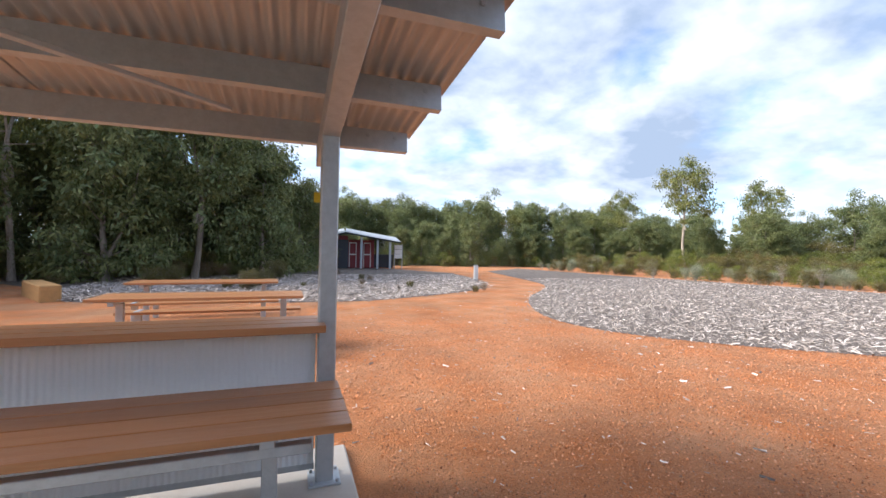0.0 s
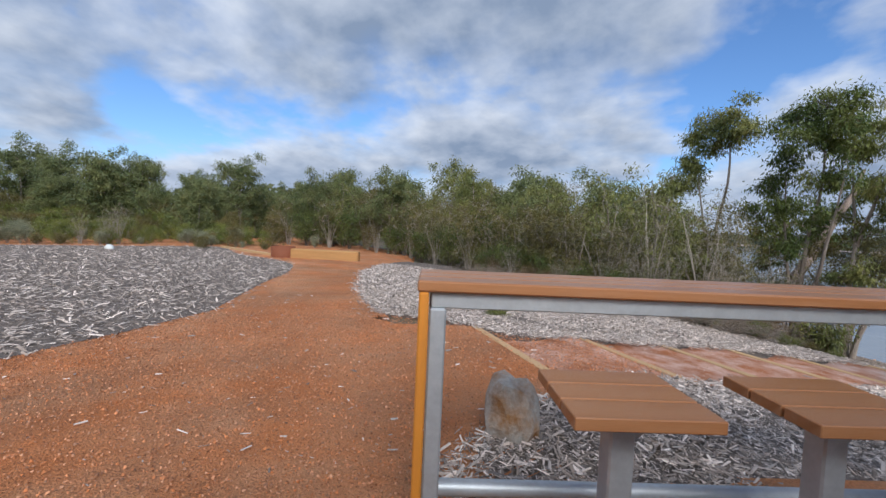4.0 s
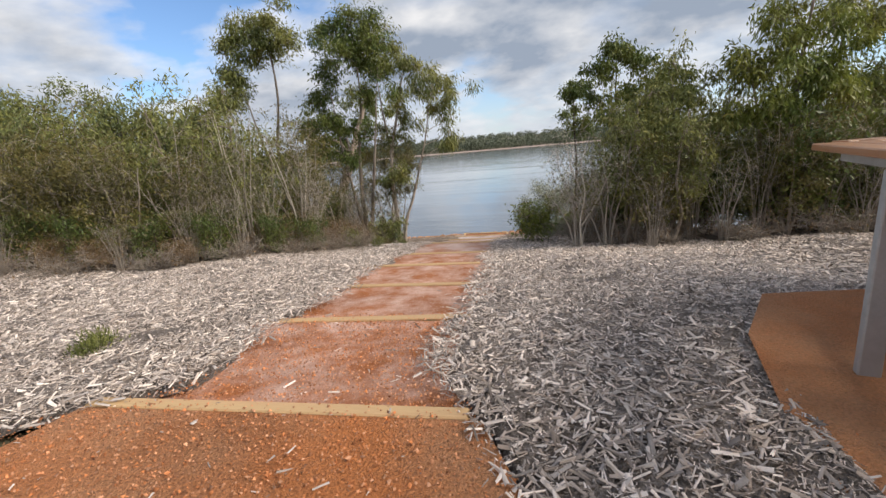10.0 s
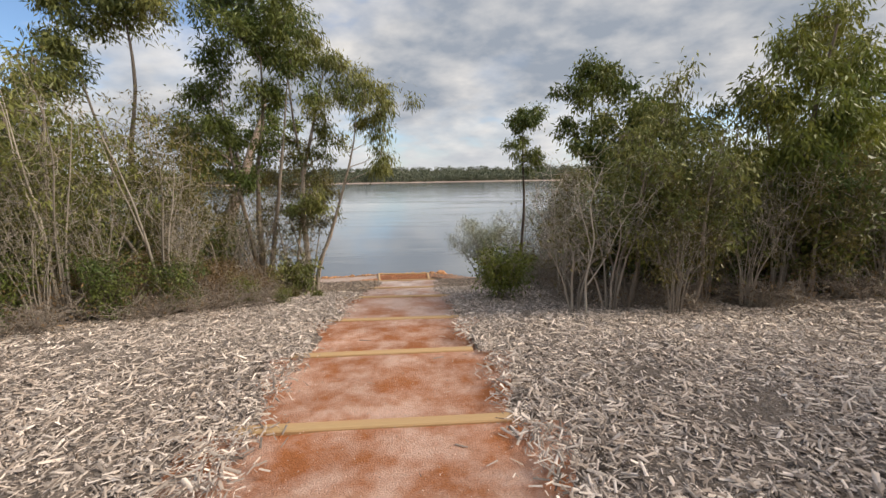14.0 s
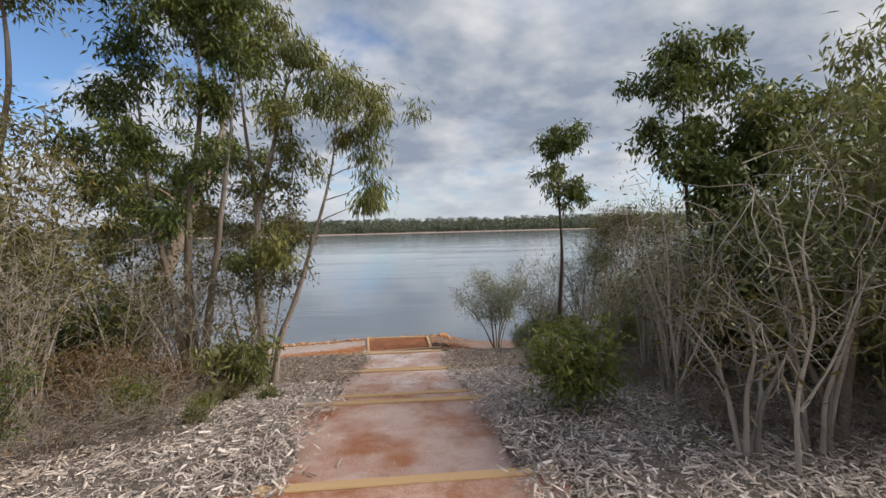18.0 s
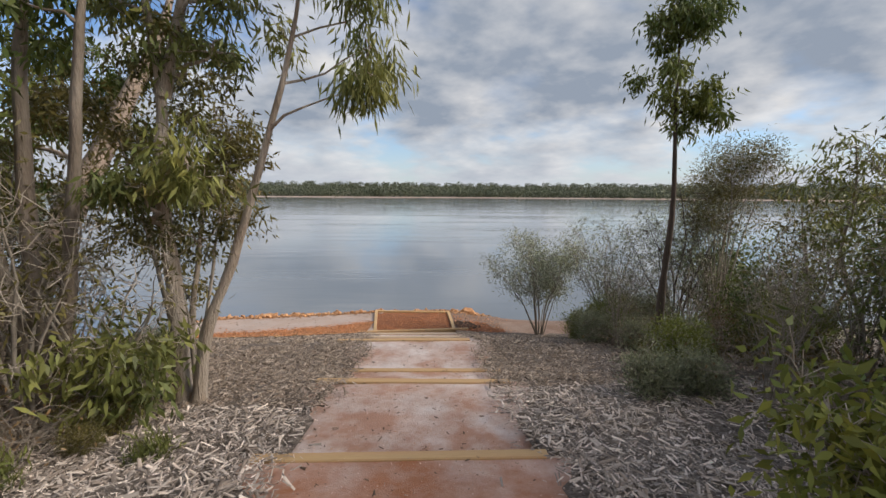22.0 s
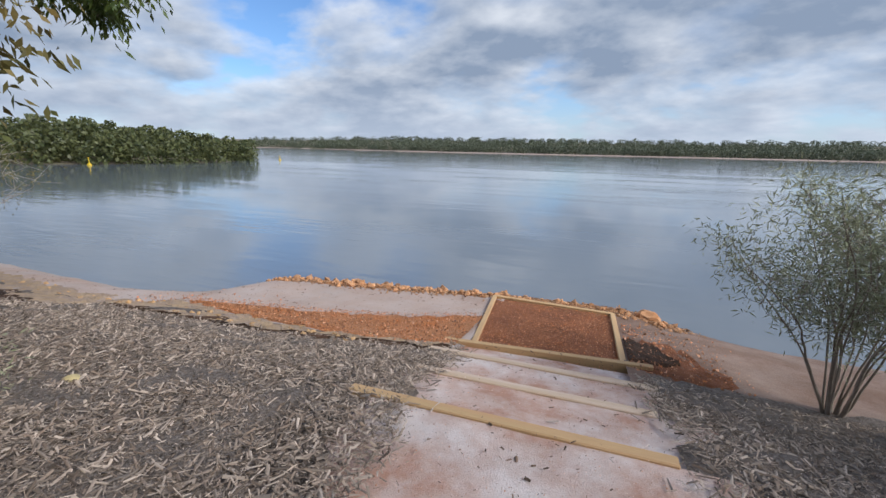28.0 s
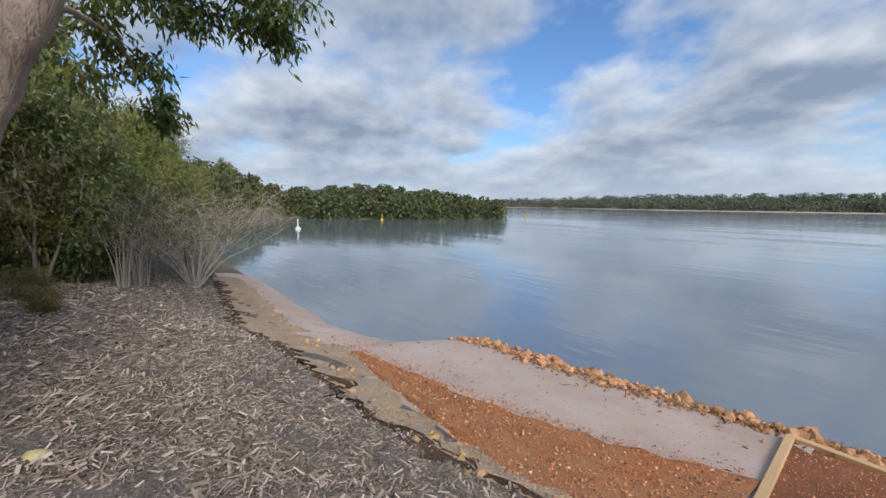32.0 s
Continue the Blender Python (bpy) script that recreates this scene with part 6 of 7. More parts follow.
# windbreak counter and bench on the north side
counter = thing("windbreak_counter", "timber counter on a white corrugated steel windbreak", "counter", m=SH)
boards(counter, -SP + 0.0, -0.015, -0.16, 0.22, 0.97, 3, 0.04, M_DECK)
o = part("panel", sheet(0.78, SP - 0.12, 0.032, 0.004, 0.003), M_PANEL, counter, "white corrugated steel sheet", smooth=True)
at(o, -SP + 0.06, 0.02, 0.14, 90, 0, 0)
for z in (0.12, 0.908):
    at(part("rail", boxed((0.055, -0.02, -0.02), (SP - 0.055, 0.014, 0.02), 0.003), M_GALV, counter), -SP, 0.045, z)
bench = thing("bench", "slatted hardwood bench on galvanised legs", "bench", m=SH)
boards(bench, -SP + 0.05, 0.06, -0.70, -0.07, 0.64, 4, 0.035, M_DECK, 0.008)
for x in (-0.28, -1.5, -2.7):
    leg = part("leg", boxed((-0.035, -0.04, 0.046), (0.035, 0.04, 0.565), 0.004), M_GALV, bench)
    at(leg, x, -0.39, 0)
    at(part("bracket", boxed((-0.03, -0.29, 0.565), (0.03, 0.29, 0.604), 0.004), M_GALV, leg), 0, 0, 0)
at(part("rail", boxed((0.1, -0.025, 0.50), (SP - 0.1, 0.025, 0.545), 0.004), M_GALV, bench), -SP, -0.60, 0)

# ---------------------------------------------------------------- bars and stools
BAR_Z = 1.10


def stool(m):
    ob = thing("bar_stool", "square hardwood stool on a galvanised post beside the bar", "stool", "stools along the bar", m=m)
    boards(ob, -0.20, 0.20, -0.185, 0.185, 0.82, 3, 0.036, M_DECK, 0.008)
    at(part("post", boxed((-0.038, -0.038, -0.1), (0.038, 0.038, 0.76), 0.006), M_GALV, ob), 0, 0, 0)
    bm = bmesh.new()
    box(bm, (-0.16, -0.025, 0.761), (0.16, 0.025, 0.783), 0.003)
    bm2 = part("bracket", bm, M_GALV, ob)
    bm = bmesh.new()
    vs = [bm.verts.new(p) for p in ((0.038, -0.004, 0.66), (0.15, -0.004, 0.76), (0.038, -0.004, 0.76), (0.038, 0.004, 0.66), (0.15, 0.004, 0.76), (0.038, 0.004, 0.76))]
    for f in ((0, 2, 1), (3, 4, 5), (0, 1, 4, 3), (1, 2, 5, 4), (2, 0, 3, 5)):
        bm.faces.new([vs[i] for i in f])
    part("gusset", bm, M_GALV, ob)
    return ob


# north leg of the bar: local x runs from its north end to the corner, y to the east
BN = pose(3.162, 0.945, 0, 0, 0, -105.7)
bar_n = thing("bar_counter", "outdoor hardwood bar on galvanised legs with a boarded end", "bar counter", m=BN)
L_N = 2.94
for i in range(3):
    w, g = 0.135, 0.008
    a = i * (w + g)
    cut = 0.045 * i
    at(part("board", boxed((0, 0, -0.04), (L_N + cut, w, 0), 0.006), M_DECK, bar_n), 0, a, BAR_Z)
    at(part("end_board", boxed((0.006, 0.002, 0.05), (0.042, w - 0.002, BAR_Z - 0.042), 0.006), M_DECKX, bar_n, "upright orange-brown board"), 0, a, 0)
for x, y in ((0.075, 0.06), (0.075, 0.385), (2.25, 0.30)):
    at(part("post", boxed((-0.03, -0.045, -0.1), (0.03, 0.045, BAR_Z - 0.10), 0.006), M_GALV, bar_n), x, y, 0)
for y in (0.05, 0.30):
    at(part("rail", boxed((0.05, -0.02, -0.10), (L_N - 0.05, 0.02, -0.042), 0.004), M_GALV, bar_n), 0, y, BAR_Z)
fr = part("foot_rail", pipe([(0.08, 0.1, 0.30), (1.2, 0.1, 0.30), (2.55, 0.1, 0.30), (2.85, 0.06, 0.30), (3.05, -0.1, 0.30)], 0.032), M_GALV, bar_n, "round galvanised foot rail", smooth=True)
for x in (0.09, 2.25):
    at(part("bracket", boxed((-0.02, 0.1, 0.27), (0.02, 0.30, 0.30), 0.003), M_GALV, bar_n), x, 0, 0)

# south leg, from the corner to the shelter and through it
BS = pose(2.35, -1.90, 0, 0, 0, 185.5)      # local x runs west, y runs south
bar_s = thing("bar_counter", "long hardwood bar running into the shelter", "bar counter", m=BS)
L_S = 5.75
for i in range(3):
    w, g = 0.130, 0.008
    at(part("board", boxed((-0.035 - 0.05 * i, 0, -0.04), (L_S, w, 0), 0.006), M_DECK, bar_s), 0, i * (w + g), BAR_Z - 0.002)
for x in (0.62, 2.72):
    at(part("post", boxed((-0.045, -0.03, -0.1), (0.045, 0.03, BAR_Z - 0.10), 0.006), M_GALV, bar_s), x, 0.33, 0)
    at(part("bracket", boxed((-0.02, 0.08, 0.27), (0.02, 0.31, 0.30), 0.003), M_GALV, bar_s), x, 0, 0)
for y in (0.05, 0.33):
    at(part("rail", boxed((0.0, -0.02, -0.10), (L_S, 0.02, -0.042), 0.004), M_GALV, bar_s), 0, y, BAR_Z - 0.002)
part("foot_rail", pipe([(-0.02, 0.0, 0.30), (0.12, 0.08, 0.30), (0.4, 0.1, 0.30), (4, 0.1, 0.30), (L_S, 0.1, 0.30)], 0.032), M_GALV, bar_s, "round galvanised foot rail", smooth=True)
o = part("panel", sheet(0.80, L_S - 2.75, 0.032, 0.004, 0.003), M_PANEL, bar_s, "white corrugated steel sheet", smooth=True)
at(o, 2.75, 0.36, 0.17, 90, 0, 0)
_first = stool(BN @ pose(0.625, -0.235, 0))
for x in (1.27, 1.92):
    copy_thing(_first, BN @ pose(x, -0.235, 0))
for x in (0.42, 1.08, 1.74, 2.40, 3.26, 3.92, 4.58, 5.24):
    copy_thing(_first, BS @ pose(x, -0.20, 0.0, 0, 0, 180))

# ---------------------------------------------------------------- picnic settings on the yard
def picnic(m):
    ob = thing("picnic_table", "long hardwood picnic table with fixed benches on galvanised frames", "picnic table", "picnic tables on the gravel", m=m)
    boards(ob, -1.2, 1.2, -0.36, 0.36, 0.75, 5, 0.036, M_DECK, 0.008)
    for y in (-0.85, 0.57):
        boards(ob, -1.2, 1.2, y, y + 0.28, 0.46, 2, 0.036, M_DECK, 0.008, "seat_board")
    for x in (-0.95, 0.95):
        for y, h in ((-0.71, 0.42), (0.71, 0.42), (0.0, 0.66)):
            leg = part("leg", boxed((-0.04, -0.04, -0.05), (0.04, 0.04, h), 0.004), M_GALV, ob)
            at(leg, x, y, 0)
            w = 0.33 if h > 0.5 else 0.12
            at(part("arm", boxed((-0.03, -w, h), (0.03, w, h + 0.048), 0.004), M_GALV, leg), 0, 0, 0)
    return ob


_pt = picnic(pose(-2.02, 5.55, 0, 0, 0, 4))
copy_thing(_pt, pose(-2.55, 8.0, 0, 0, 0, 6))

# ---------------------------------------------------------------- boulder, kerb seats, bollards, hut
def boulder(name, at_, size, seed, label, mat=M_BOULDER, rz=0, group="", sub=4):
    ob = part(name, lump(seed, size, 0.3, sub, 0.35), mat, smooth=sub != 3)
    ob.matrix_basis = pose(at_[0], at_[1], float(land(*at_)) + size[2] * 0.32, 0, 0, rz)
    return tagged(ob, label, "rock", group)


boulder("boulder", (4.08, 0.06), (0.165, 0.14, 0.30), 8, "grey boulder with rusty-orange sides in the mulch", rz=60, sub=3)
boulder("stone", (9.2, -12.9), (0.07, 0.05, 0.05), 5, "small pale yellow stone on the mulch", material("yellow_stone", (0.62, 0.5, 0.25), 0.9, var=0.2, bump=0.4), sub=2)
boulder("stone", (19.9, 8.35), (0.16, 0.14, 0.14), 6, "white stone at the edge of the bed", M_WHITE, sub=2)

M_LOG = material("golden_log", (0.46, 0.25, 0.09), 0.8, var=0.25, scale=3, fine=40, bump=0.4, stretch=(0.3, 3, 3))
beam("log_seat", (17.85, 2.0, 0.34), (16.95, -0.32, 0.34), 0.36, 0.42, M_LOG, None, bevel=0.04)
tagged(bpy.data.objects["log_seat"], "squared golden timber log as a path-side seat", "log seat")
o = beam("log_seat", (-7.9, 13.2, 0.4), (-6.6, 11.4, 0.4), 0.4, 0.5, M_LOG, None, bevel=0.03)
tagged(o, "squared golden timber log at the yard's edge", "log seat")

tagged(beam("edging_timber", (18.3, 2.65, 0.10), (22.5, 5.15, 0.10), 0.12, 0.14, M_TIMBER, None, bevel=0.01), "low pale edging timber beside the mulch bed", "edging")


def ring(at_, r, h):
    ob = thing("fire_pit", "rusty steel fire ring on the gravel", "fire pit", m=pose(at_[0], at_[1], float(land(*at_))))
    a = np.linspace(0, 2 * np.pi, 25)[:-1]
    rows = [(r, 0), (r, h), (r - 0.03, h), (r - 0.03, 0.02)]
    co = np.array([(q * np.cos(t), q * np.sin(t), z) for q, z in rows for t in a])
    n = 24
    q = [(k * n + i, k * n + (i + 1) % n, (k + 1) * n + (i + 1) % n, (k + 1) * n + i) for k in range(3) for i in range(n)]
    part("ring", fast_mesh("ring", co, q), M_RUST, ob)
    return ob


ring((18.0, 2.3), 0.42, 0.40)
ring((-9.4, 12.0), 0.55, 0.5)


def bollard(at_, h=0.85):
    ob = thing("bollard", "short white timber path marker", "bollard", "path markers", m=pose(at_[0], at_[1], float(land(*at_))))
    part("shaft", boxed((-0.10, -0.06, -0.05), (0.10, 0.06, h), 0.015), M_WHITE, ob)
    part("cap", boxed((-0.105, -0.065, h), (0.105, 0.065, h + 0.03), 0.01), M_TIN, ob)
    return ob


bollard((6.62, 17.9), 0.70)
bollard((15.5, 39.0), 0.8)

hut = thing("hut", "small dark hut with red doors, open porch and grey roof", "hut", m=pose(2.86, 30.0, float(land(2.86, 30.0)), 0, 0, -3))
part("wall", boxed((-2.13, -0.9, 0), (-1.35, 1.4, 2.02), 0.01), M_DARKCLAD, hut, "slate-dark cladding")
part("gable", boxed((-2.11, -0.88, 2.022), (-1.37, 1.38, 2.30), 0.01), M_RED, hut, "red gable board")
part("wall", boxed((-1.348, 0.05, 0), (0.52, 1.4, 2.05), 0.01), M_RED, hut, "dark red cladding")
part("wall", boxed((0.522, 0.9, 0), (2.0, 1.4, 1.0), 0.01), M_DARKCLAD, hut, "low dark rear wall of the porch")
for x0, x1, z0, z1 in ((-1.57, 2.26, 2.52, 1.92), (-1.55, -2.48, 2.52, 2.26)):
    L = math.hypot(x1 - x0, z1 - z0)
    rf = part("roof", sheet(3.4, L, 0.15, 0.03, 0.02), M_TIN, hut, "grey corrugated steel")
    a = math.degrees(math.atan2(z0 - z1, abs(x1 - x0)))
    rf.matrix_basis = pose(x0, -1.55, z0, 7, a, 0) if x1 > x0 else pose(x1, -1.55, z1, 7, -a, 0)
    fa = part("fascia", boxed((0, -0.03, -0.10), (L, 0.0, -0.012), 0.006), M_DARKCLAD, hut, "dark roof edge")
    fa.matrix_basis = rf.matrix_basis @ pose(0, -0.01, 0)
for x in (-0.47, 0.65, 1.52):
    top = 2.40 - 0.157 * (x + 1.57)
    at(part("post", boxed((-0.075, -0.075, -0.1), (0.075, 0.075, top), 0.01), M_TIN, hut, "pale grey post"), x, -1.3, 0)
for x in (-1.27, -0.25):
    d = part("door", boxed((0, -0.03, 0.05), (0.52, 0.03, 1.85), 0.01), M_RED, hut, "red door with pale braces")
    at(d, x, 0.016, 0)
    for lo, hi in (((0, -0.05, 0.95), (0.52, -0.032, 1.03)), ((0.0, -0.05, 0.05), (0.05, -0.032, 1.85)), ((0.47, -0.05, 0.05), (0.52, -0.032, 1.85)), ((0.05, -0.05, 1.78), (0.47, -0.032, 1.85))):
        at(part("brace", boxed(lo, hi, 0.004), M_WHITE, d), 0, 0, 0)
sign = thing("sign_board", "pale sign board on posts beside the hut", "sign", m=pose(5.05, 29.4, float(land(5.05, 29.4)), 0, 0, -4))
for z in (0.75, 1.08, 1.41):
    at(part("board", boxed((-0.27, -0.02, 0), (0.27, 0.02, 0.31), 0.01), M_WHITE, sign), 0, 0, z)
for x in (-0.28, 0.28):
    at(part("post", boxed((-0.03, -0.03, -0.1), (0.03, 0.03, 1.78), 0.006), M_TIN, sign), x, 0.052, 0)


def buoy(x, y, mat, label):
    ob = thing("buoy", label, "buoy", "buoys on the lake", m=pose(x, y, WATER_Z))
    bm = bmesh.new()
    bmesh.ops.create_uvsphere(bm, u_segments=12, v_segments=8, radius=0.28)
    part("float", bm, mat, ob, smooth=True)
    at(part("mast", boxed((-0.05, -0.05, 0.2), (0.05, 0.05, 1.0), 0.01), mat, ob), 0, 0, 0)
    return ob


buoy(47, -27, M_WHITE, "white marker buoy on the bay")
buoy(66, -47, M_YELLOW, "yellow marker buoy on the bay")
buoy(68, -84, M_YELLOW, "yellow marker buoy off the headland")

# ---------------------------------------------------------------- rocks, chips and pebbles
_rocks = []
for s in range(6):
    me = bpy.data.meshes.new("rock")
    b_ = lump(20 + s, (1, 0.8, 0.65), 0.45, 1, 0.3)
    b_.to_mesh(me)
    b_.free()
    me.materials.append(M_ORANGE)
    _rocks.append(me)
_clay_rocks = [m_.copy() for m_ in _rocks]
for m_ in _clay_rocks:
    m_.materials[0] = M_OCHREROCK
_rr = np.random.default_rng(5)


def rock_run(name, label, ctrl, n, width, lo, hi, kinds=None):
    ob = thing(name, label, "rocks", m=pose(0, 0, 0))
    pts = curve_pts(ctrl, 20)
    for i in range(n):
        p = pts[int(_rr.uniform(0, len(pts) - 1))] + _rr.normal(size=2) * width
        s = lo * (hi / lo) ** (_rr.uniform(0, 1) ** 1.8)
        r = new("rock", (kinds or _rocks)[i % 6])
        r.parent = ob
        r.matrix_basis = pose(p[0], p[1], float(land(p[0], p[1])) + s * 0.35 + 0.01, _rr.uniform(0, 40), _rr.uniform(0, 40), _rr.uniform(0, 360)) @ Matrix.Scale(s, 4)
    return ob


rock_run("rock_spit", "ridge of broken orange laterite rocks along the water", [(11.9, -18.35), (10.6, -18.45), (9.4, -18.55), (8.2, -18.9), (7.2, -19.05)], 300, 0.19, 0.028, 0.105)
rock_run("rock_edge", "tumbled orange rocks behind the landing", [(7.2, -18.95), (6.2, -19.0), (5.3, -18.9), (4.6, -18.5)], 190, 0.22, 0.018, 0.085)
rock_run("rock_edge", "ragged ochre stones along the eroded bank", [(8.3, -15.2), (9.6, -15.18), (11.2, -15.3), (12.5, -15.45), (14.0, -15.5), (16.0, -15.55), (18.5, -15.5)], 300, 0.13, 0.012, 0.055, _clay_rocks)
_stony = np.concatenate([curve_pts([(11.95, -18.35), (10.6, -18.45), (9.4, -18.55), (8.2, -18.85), (7.2, -19.0), (6.2, -18.98), (5.3, -18.85), (4.5, -18.45)], 40)])
boulder("stone", (4.85, -18.6), (0.22, 0.16, 0.13), 9, "dark reddish rock beside the landing", M_ORANGE, sub=3)


def scatter_chips(name, label, x, y, lift, mat, lo, hi, seed, ratio=0.12, tilt=0.3, z=None):
    """Loose flat pieces strewn over the ground, as one mass."""
    rng = np.random.default_rng(seed)
    n = len(x)
    L = lo * (hi / lo) ** (rng.uniform(0, 1, n) ** 1.9)
    W = np.clip(L * ratio * rng.uniform(0.5, 1.7, n), 0.0045, 0.045)
    T = W * rng.uniform(0.25, 0.6, n)
    a = rng.uniform(0, np.pi * 2, n)
    pz = (land(x, y) if z is None else z) + lift + rng.uniform(0, 0.02, n)
    t = rng.normal(size=n) * tilt
    d = np.stack([np.cos(a) * np.cos(t), np.sin(a) * np.cos(t), np.sin(t)], 1)
    s = np.stack([-np.sin(a), np.cos(a), rng.normal(size=n) * 0.25], 1)
    s = unit(s)
    u = np.cross(d, s)
    p = np.stack([x, y, pz], 1)
    tp = rng.uniform(0.35, 0.95, n)
    v = []
    for i, (e, f, g) in enumerate(((-1, -1, -1), (-1, 1, -1), (1, 1, -1), (1, -1, -1), (-1, -1, 1), (-1, 1, 1), (1, 1, 1), (1, -1, 1))):
        k = np.where(e > 0, tp, 1.0)
        v.append(p + d * (e * L / 2)[:, None] + s * (f * W / 2 * k)[:, None] + u * (g * T / 2)[:, None])
    if "pebble" in name:          # small angular stones: a point over three feet
        co = np.stack([v[0], v[1], (v[2] + v[3]) / 2, p + u * (T * 0.9)[:, None] + s * (W * rng.normal(size=n) * 0.15)[:, None]], 1).reshape(-1, 3)
        q = (np.array([[0, 3, 1], [1, 3, 2], [2, 3, 0]])[None] + (np.arange(n) * 4)[:, None, None]).reshape(-1, 3)
        return tagged(part(name, fast_mesh(name, co, q), mat), label, "pebbles", kind="stuff")
    # split wood: a ridge over two feet
    ra, rb = (v[4] + v[5]) / 2 + s * (W * rng.normal(size=n) * 0.2)[:, None], (v[6] + v[7]) / 2 + s * (W * rng.normal(size=n) * 0.2)[:, None]
    co = np.stack([v[0], v[1], v[2], v[3], ra, rb], 1).reshape(-1, 3)
    base = (np.arange(n) * 6)[:, None, None]
    q = (np.array([[0, 3, 5, 4], [4, 5, 2, 1]])[None] + base).reshape(-1, 4)
    return tagged(part(name, fast_mesh(name, co, q), mat), label, "wood chips" if "chip" in name else "pebbles", kind="stuff")


M_CHIPDARK = material("wet_bark", (0.17, 0.11, 0.075), 0.9, var=0.2, scale=20, fine=200, bump=0.2, island=0.5)
_cr = np.random.default_rng(9)


def seeds(n, x0, x1, y0, y1, keep):
    x, y = _cr.uniform(x0, x1, n), _cr.uniform(y0, y1, n)
    k = keep(x, y)
    return x[k], y[k]


def on_left(x, y):
    return (x > np.interp(y, SY, EDGE_L) + 0.05 - 0.09 * np.abs(_cr.normal(size=len(x))) - 0.10 * np.sin(y * 2.3) * np.sin(y * 0.9 + 1)) & (y < np.interp(x, [6.9, 7.3, 7.6, 10.3, 13.5, 15.8], [-0.8, -0.1, 0.3, 0.4, -0.1, -1]) + 0.10 * np.abs(_cr.normal(size=len(x)))) & (y > np.interp(x, [7.2, 8.0, 8.7, 9.6, 12.3, 14.0, 16.5, 20], [-15.6, -15.28, -15.03, -14.86, -14.82, -14.76, -15.04, -15.34]) - 0.07 * _cr.normal(size=len(x)))


def on_right(x, y):
    return (x < np.interp(y, SY, EDGE_R) - 0.05 + 0.09 * np.abs(_cr.normal(size=len(x))) + 0.10 * np.sin(y * 2.1 + 2) * np.sin(y * 0.8)) & (x > np.interp(y, SY, _inner_w))


for _n, _x0, _x1, _y0, _y1, _lo, _hi, _f, _sd in [
        (62000, 6.4, 10.2, -4.5, 0.6, 0.016, 0.105, on_left, 1), (32000, 10.2, 16, -5.2, 0.6, 0.04, 0.13, on_left, 2), (62000, 6.4, 11.0, -10.5, -4.5, 0.016, 0.115, on_left, 3),
        (95000, 6.5, 11.5, -15.9, -10.5, 0.016, 0.105, on_left, 4), (30000, 11.5, 18, -15.8, -12.0, 0.035, 0.13, on_left, 5),
        (80000, 1.6, 5.6, -5.4, 0.7, 0.016, 0.115, on_right, 6), (14000, -3, 1.6, -6.5, -2.9, 0.035, 0.14, on_right, 7), (56000, 1.4, 5.6, -11, -5.4, 0.016, 0.12, on_right, 8), (40000, 2.2, 5.6, -15.8, -11, 0.016, 0.11, on_right, 10)]:
    _x, _y = seeds(_n, _x0, _x1, _y0, _y1, _f)
    scatter_chips("wood_chips", "grey weathered wood-chip mulch", _x, _y, 0.022, M_CHIPBROWN if _sd in (4, 5, 10) else M_CHIP, _lo, _hi, _sd, ratio=0.15)
_x, _y = seeds(110000, 4, 24, 1.8, 19, lambda x, y: inside(BED_E, x + _cr.normal(size=len(x)) * 0.12, y + _cr.normal(size=len(x)) * 0.12) & (_cr.uniform(0, 1, len(x)) < np.clip(14.0 / (x * x + y * y) ** 0.5 - 0.25, 0.25, 1)))
scatter_chips("wood_chips", "grey weathered wood-chip mulch", _x, _y, 0.025, M_CHIP, 0.03, 0.13, 11, ratio=0.16)
_x, _y = seeds(26000, -8, 7, 10.4, 22, lambda x, y: inside(BED_W, x + _cr.normal(size=len(x)) * 0.15, y + _cr.normal(size=len(x)) * 0.15))
scatter_chips("wood_chips", "grey weathered wood-chip mulch", _x, _y, 0.03, M_CHIP, 0.08, 0.26, 12)


def yard(x, y):
    return (~inside(BED_E, x, y)) & (~(on_left(x, y) & (y < 0.5))) & (~(on_right(x, y) & (y < 0.5))) & (y > -2.6) & ~((x < -0.2) & (y < 2.3))


_x, _y = seeds(120000, -1.2, 9.0, -2.6, 8.0, yard)
scatter_chips("gravel_pebbles", "loose red gravel pebbles", _x, _y, 0.003, M_GRIT, 0.006, 0.017, 21, ratio=0.8, tilt=0.5)
_x, _y = seeds(60000, -1.0, 8.0, -2.6, 6.5, yard)
scatter_chips("gravel_pebbles", "coarser red gravel stones", _x, _y, 0.004, M_GRIT, 0.010, 0.022, 33, ratio=0.8, tilt=0.6)
_x, _y = seeds(3000, -1.0, 9.5, -2.6, 9.5, yard)
scatter_chips("stray_chips", "stray bark chips on the gravel", _x, _y, 0.004, M_CHIP, 0.014, 0.085, 22, ratio=0.22, tilt=0.1)
_x, _y = seeds(15000, 5.2, 6.95, -15.3, -0.8, lambda x, y: y < 0)
_ty = np.array([t[0] for t in TIMBERS])
_tz = np.array([t[1] for t in TIMBERS])
_k = np.clip(np.searchsorted(-_ty, -_y) - 1, 0, len(_ty) - 2)
_u = (_ty[_k] - _y) / (_ty[_k] - _ty[_k + 1])
_z = (_tz[_k] - 0.55 * (_tz[_k] - _tz[_k + 1])) * (1 - _u) + _tz[_k + 1] * _u
scatter_chips("gravel_pebbles", "loose gravel pebbles on the steps", _x, _y, -0.005, M_PALEPEB, 0.004, 0.011, 23, ratio=0.8, tilt=0.5, z=_z)
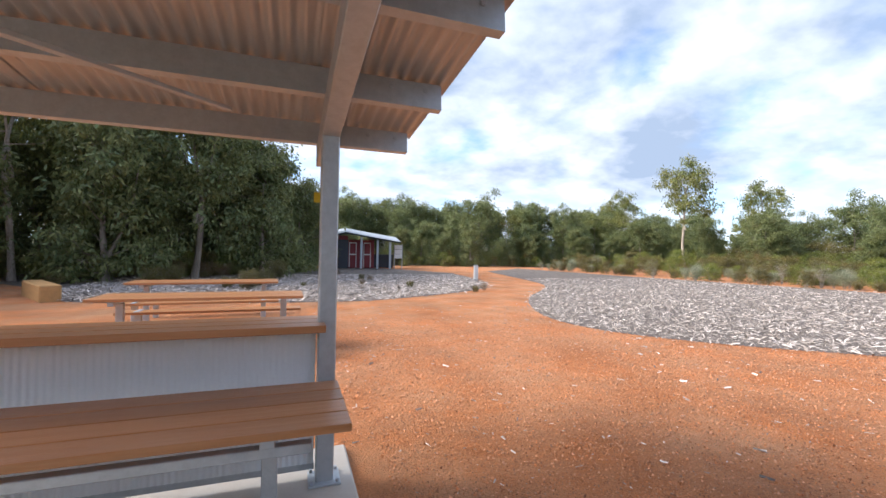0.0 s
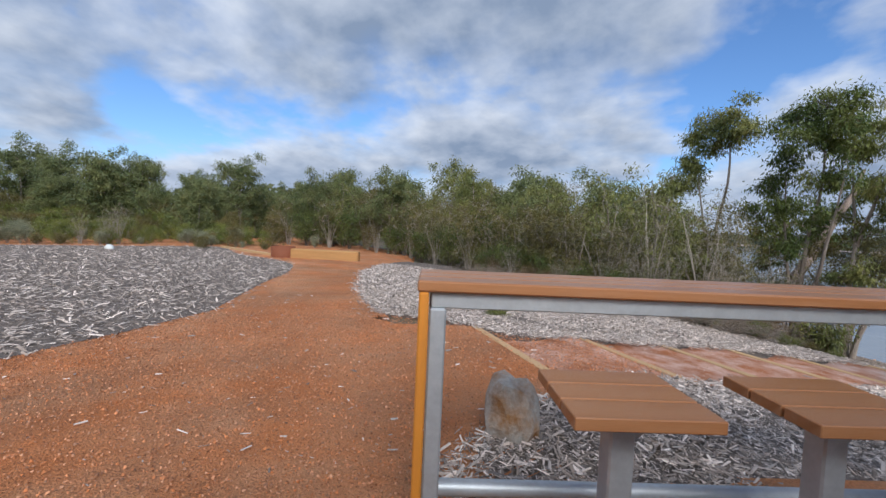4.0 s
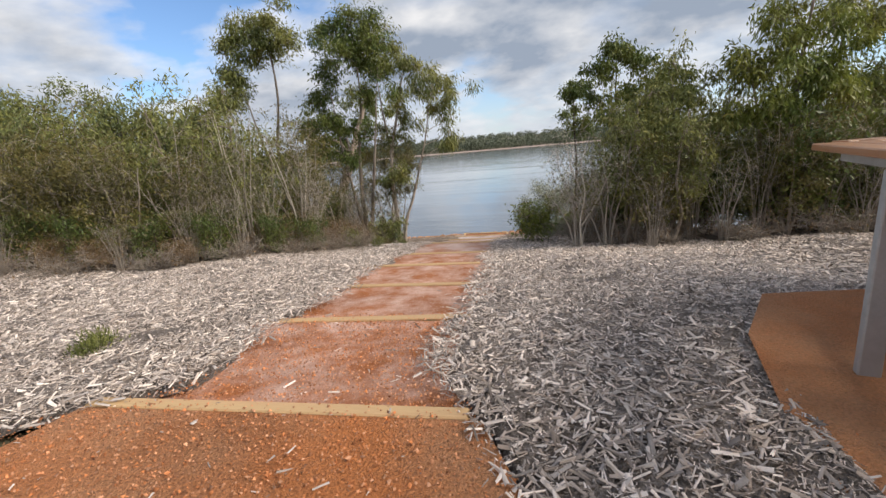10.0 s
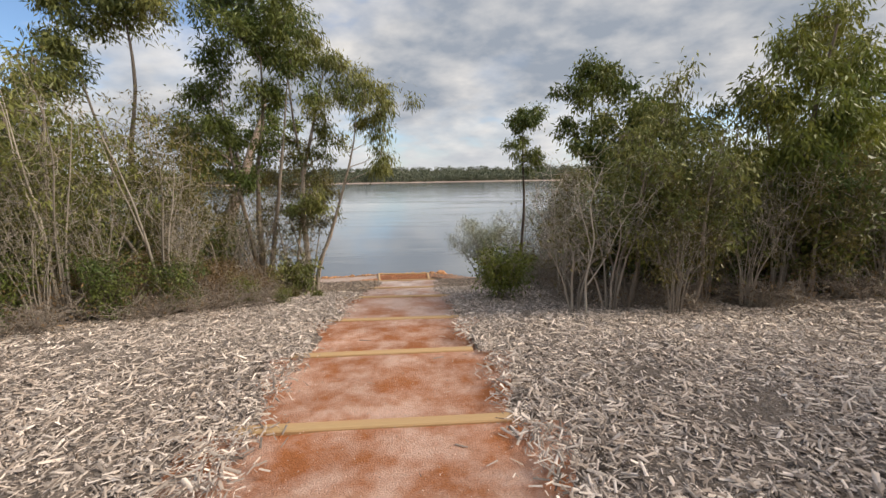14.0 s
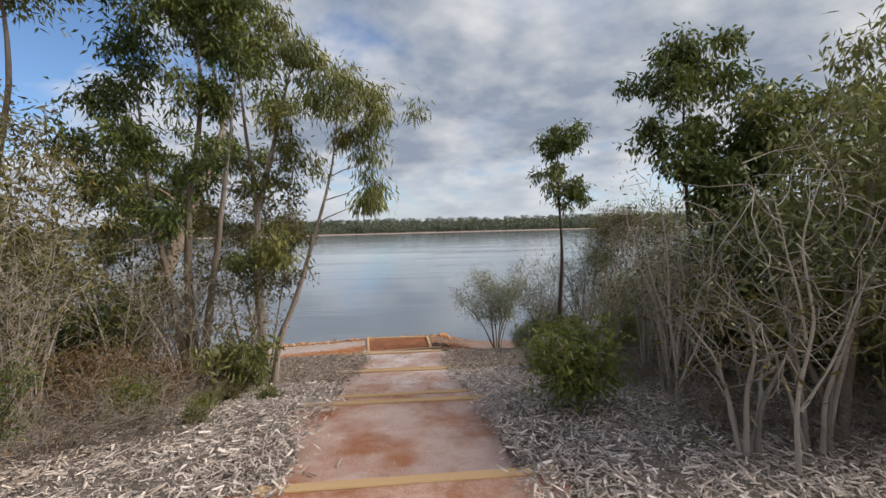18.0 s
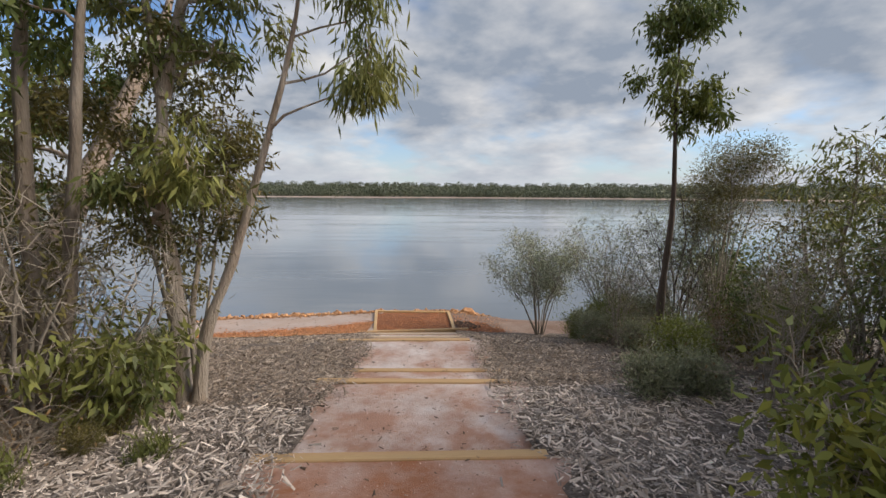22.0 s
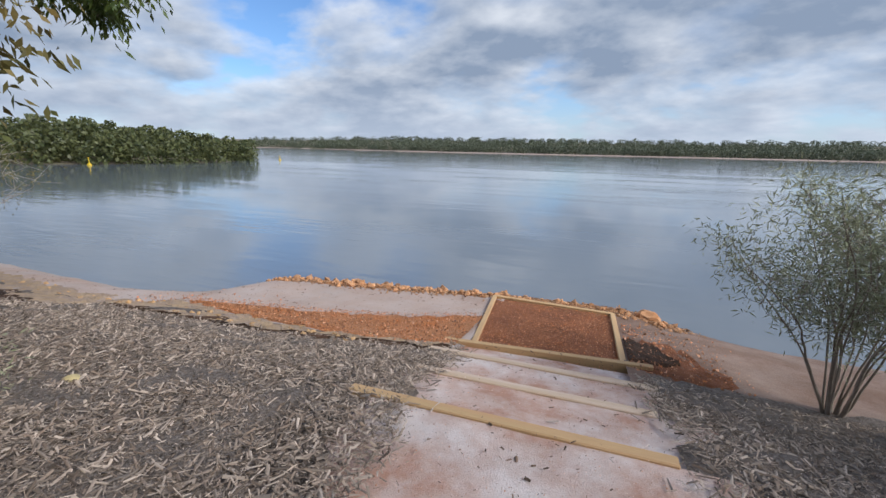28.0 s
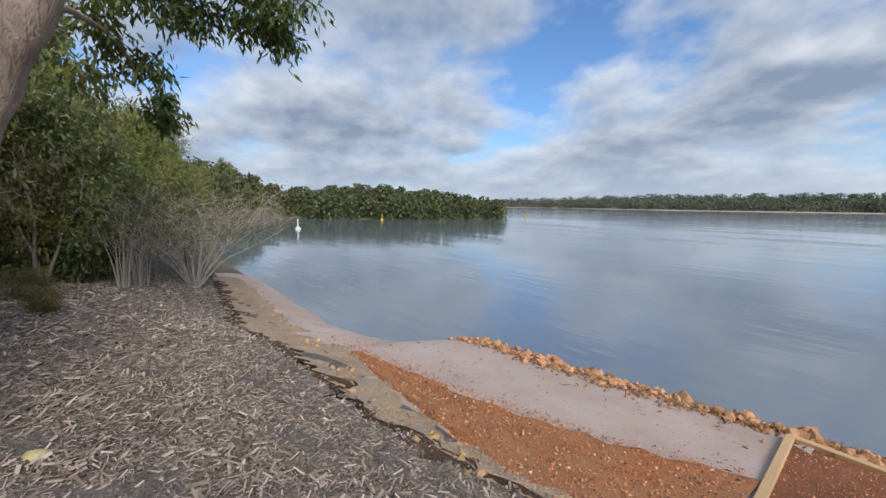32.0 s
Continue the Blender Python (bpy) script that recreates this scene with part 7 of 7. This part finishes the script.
_i = _cr.uniform(0, 1, len(_x)) < 0.003 + 0.05 * (np.abs(_x - 6.1) / 0.9) ** 5
scatter_chips("stray_chips", "stray bark chips on the steps", _x[_i], _y[_i], 0.0, M_CHIP, 0.03, 0.16, 24, tilt=0.08, z=_z[_i])
_x, _y = seeds(1500, 7.3, 18, -18.4, -15.4, lambda x, y: (y > np.interp(x, SHORE_X, SHORE_Y) + 0.15) & (y < -15.7))
scatter_chips("beach_debris", "dark bark crumbs and twigs washed up on the sand", _x, _y, 0.012, M_CHIPDARK, 0.008, 0.06, 27, ratio=0.25, tilt=0.1)
_x, _y = seeds(5000, 7.3, 13.0, -17.6, -15.4, lambda x, y: _cr.uniform(0, 1, len(x)) < np.exp(-((y - np.interp(x, [7.3, 8.4, 9.5, 11.6, 13.0], [-16.5, -16.35, -16.1, -15.95, -15.9])) / 0.4) ** 2))
scatter_chips("gravel_pebbles", "red gravel strewn thinly over the sand", _x, _y, 0.016, M_PEBBLE, 0.008, 0.035, 29, ratio=0.8, tilt=0.5)
_x, _y = seeds(9000, 7.3, 11.6, -17.3, -15.3, lambda x, y: (y < np.interp(x, [7.3, 8.4, 9.5, 11.6], [-15.65, -15.28, -15.4, -15.66])) & (y > np.interp(x, [7.3, 8.3, 9.5, 10.6, 11.6], [-17.4, -16.85, -16.45, -16.2, -15.95])))
scatter_chips("gravel_pebbles", "spilled red gravel above the sand", _x, _y, 0.045, M_PEBBLE, 0.008, 0.03, 25, ratio=0.8, tilt=0.5)
_x, _y = seeds(9000, 5.4, 7.3, -18.4, -16.0, lambda x, y: y < 0)
scatter_chips("gravel_pebbles", "red gravel on the landing", _x, _y, -0.05, M_GRIT, 0.007, 0.024, 26, ratio=0.8, tilt=0.5, z=np.interp(_y, [-18.4, -16.05], [-2.68, -2.47]))
_x, _y = seeds(1500, 3.9, 5.3, -17.8, -15.9, lambda x, y: _cr.uniform(0, 1, len(x)) < np.clip((x - 3.9) / 1.0, 0.1, 1))
scatter_chips("gravel_pebbles", "red stones and soil crumbs beside the landing", _x, _y, 0.04, M_PEBBLE, 0.008, 0.04, 28, ratio=0.8, tilt=0.5)
_p = _stony[_cr.integers(0, len(_stony), 7500)] + _cr.normal(size=(7500, 2)) * np.array([0.18, 0.24])
scatter_chips("shore_pebbles", "broken orange laterite stones along the waterline", _p[:, 0], _p[:, 1], 0.016, M_ORANGE, 0.018, 0.11, 30, ratio=0.85, tilt=0.6)
_x, _y = seeds(900, 5.25, 7.0, -15.9, -8.8, lambda x, y: y < 0)
_k = np.clip(np.searchsorted(-_ty, -_y) - 1, 0, len(_ty) - 2)
_u = (_ty[_k] - _y) / (_ty[_k] - _ty[_k + 1])
_z = (_tz[_k] - 0.55 * (_tz[_k] - _tz[_k + 1])) * (1 - _u) + _tz[_k + 1] * _u
scatter_chips("stray_chips", "dark bark crumbs trodden into the pale steps", _x, _y, 0.0, M_CHIPDARK, 0.008, 0.045, 31, ratio=0.3, tilt=0.08, z=_z)
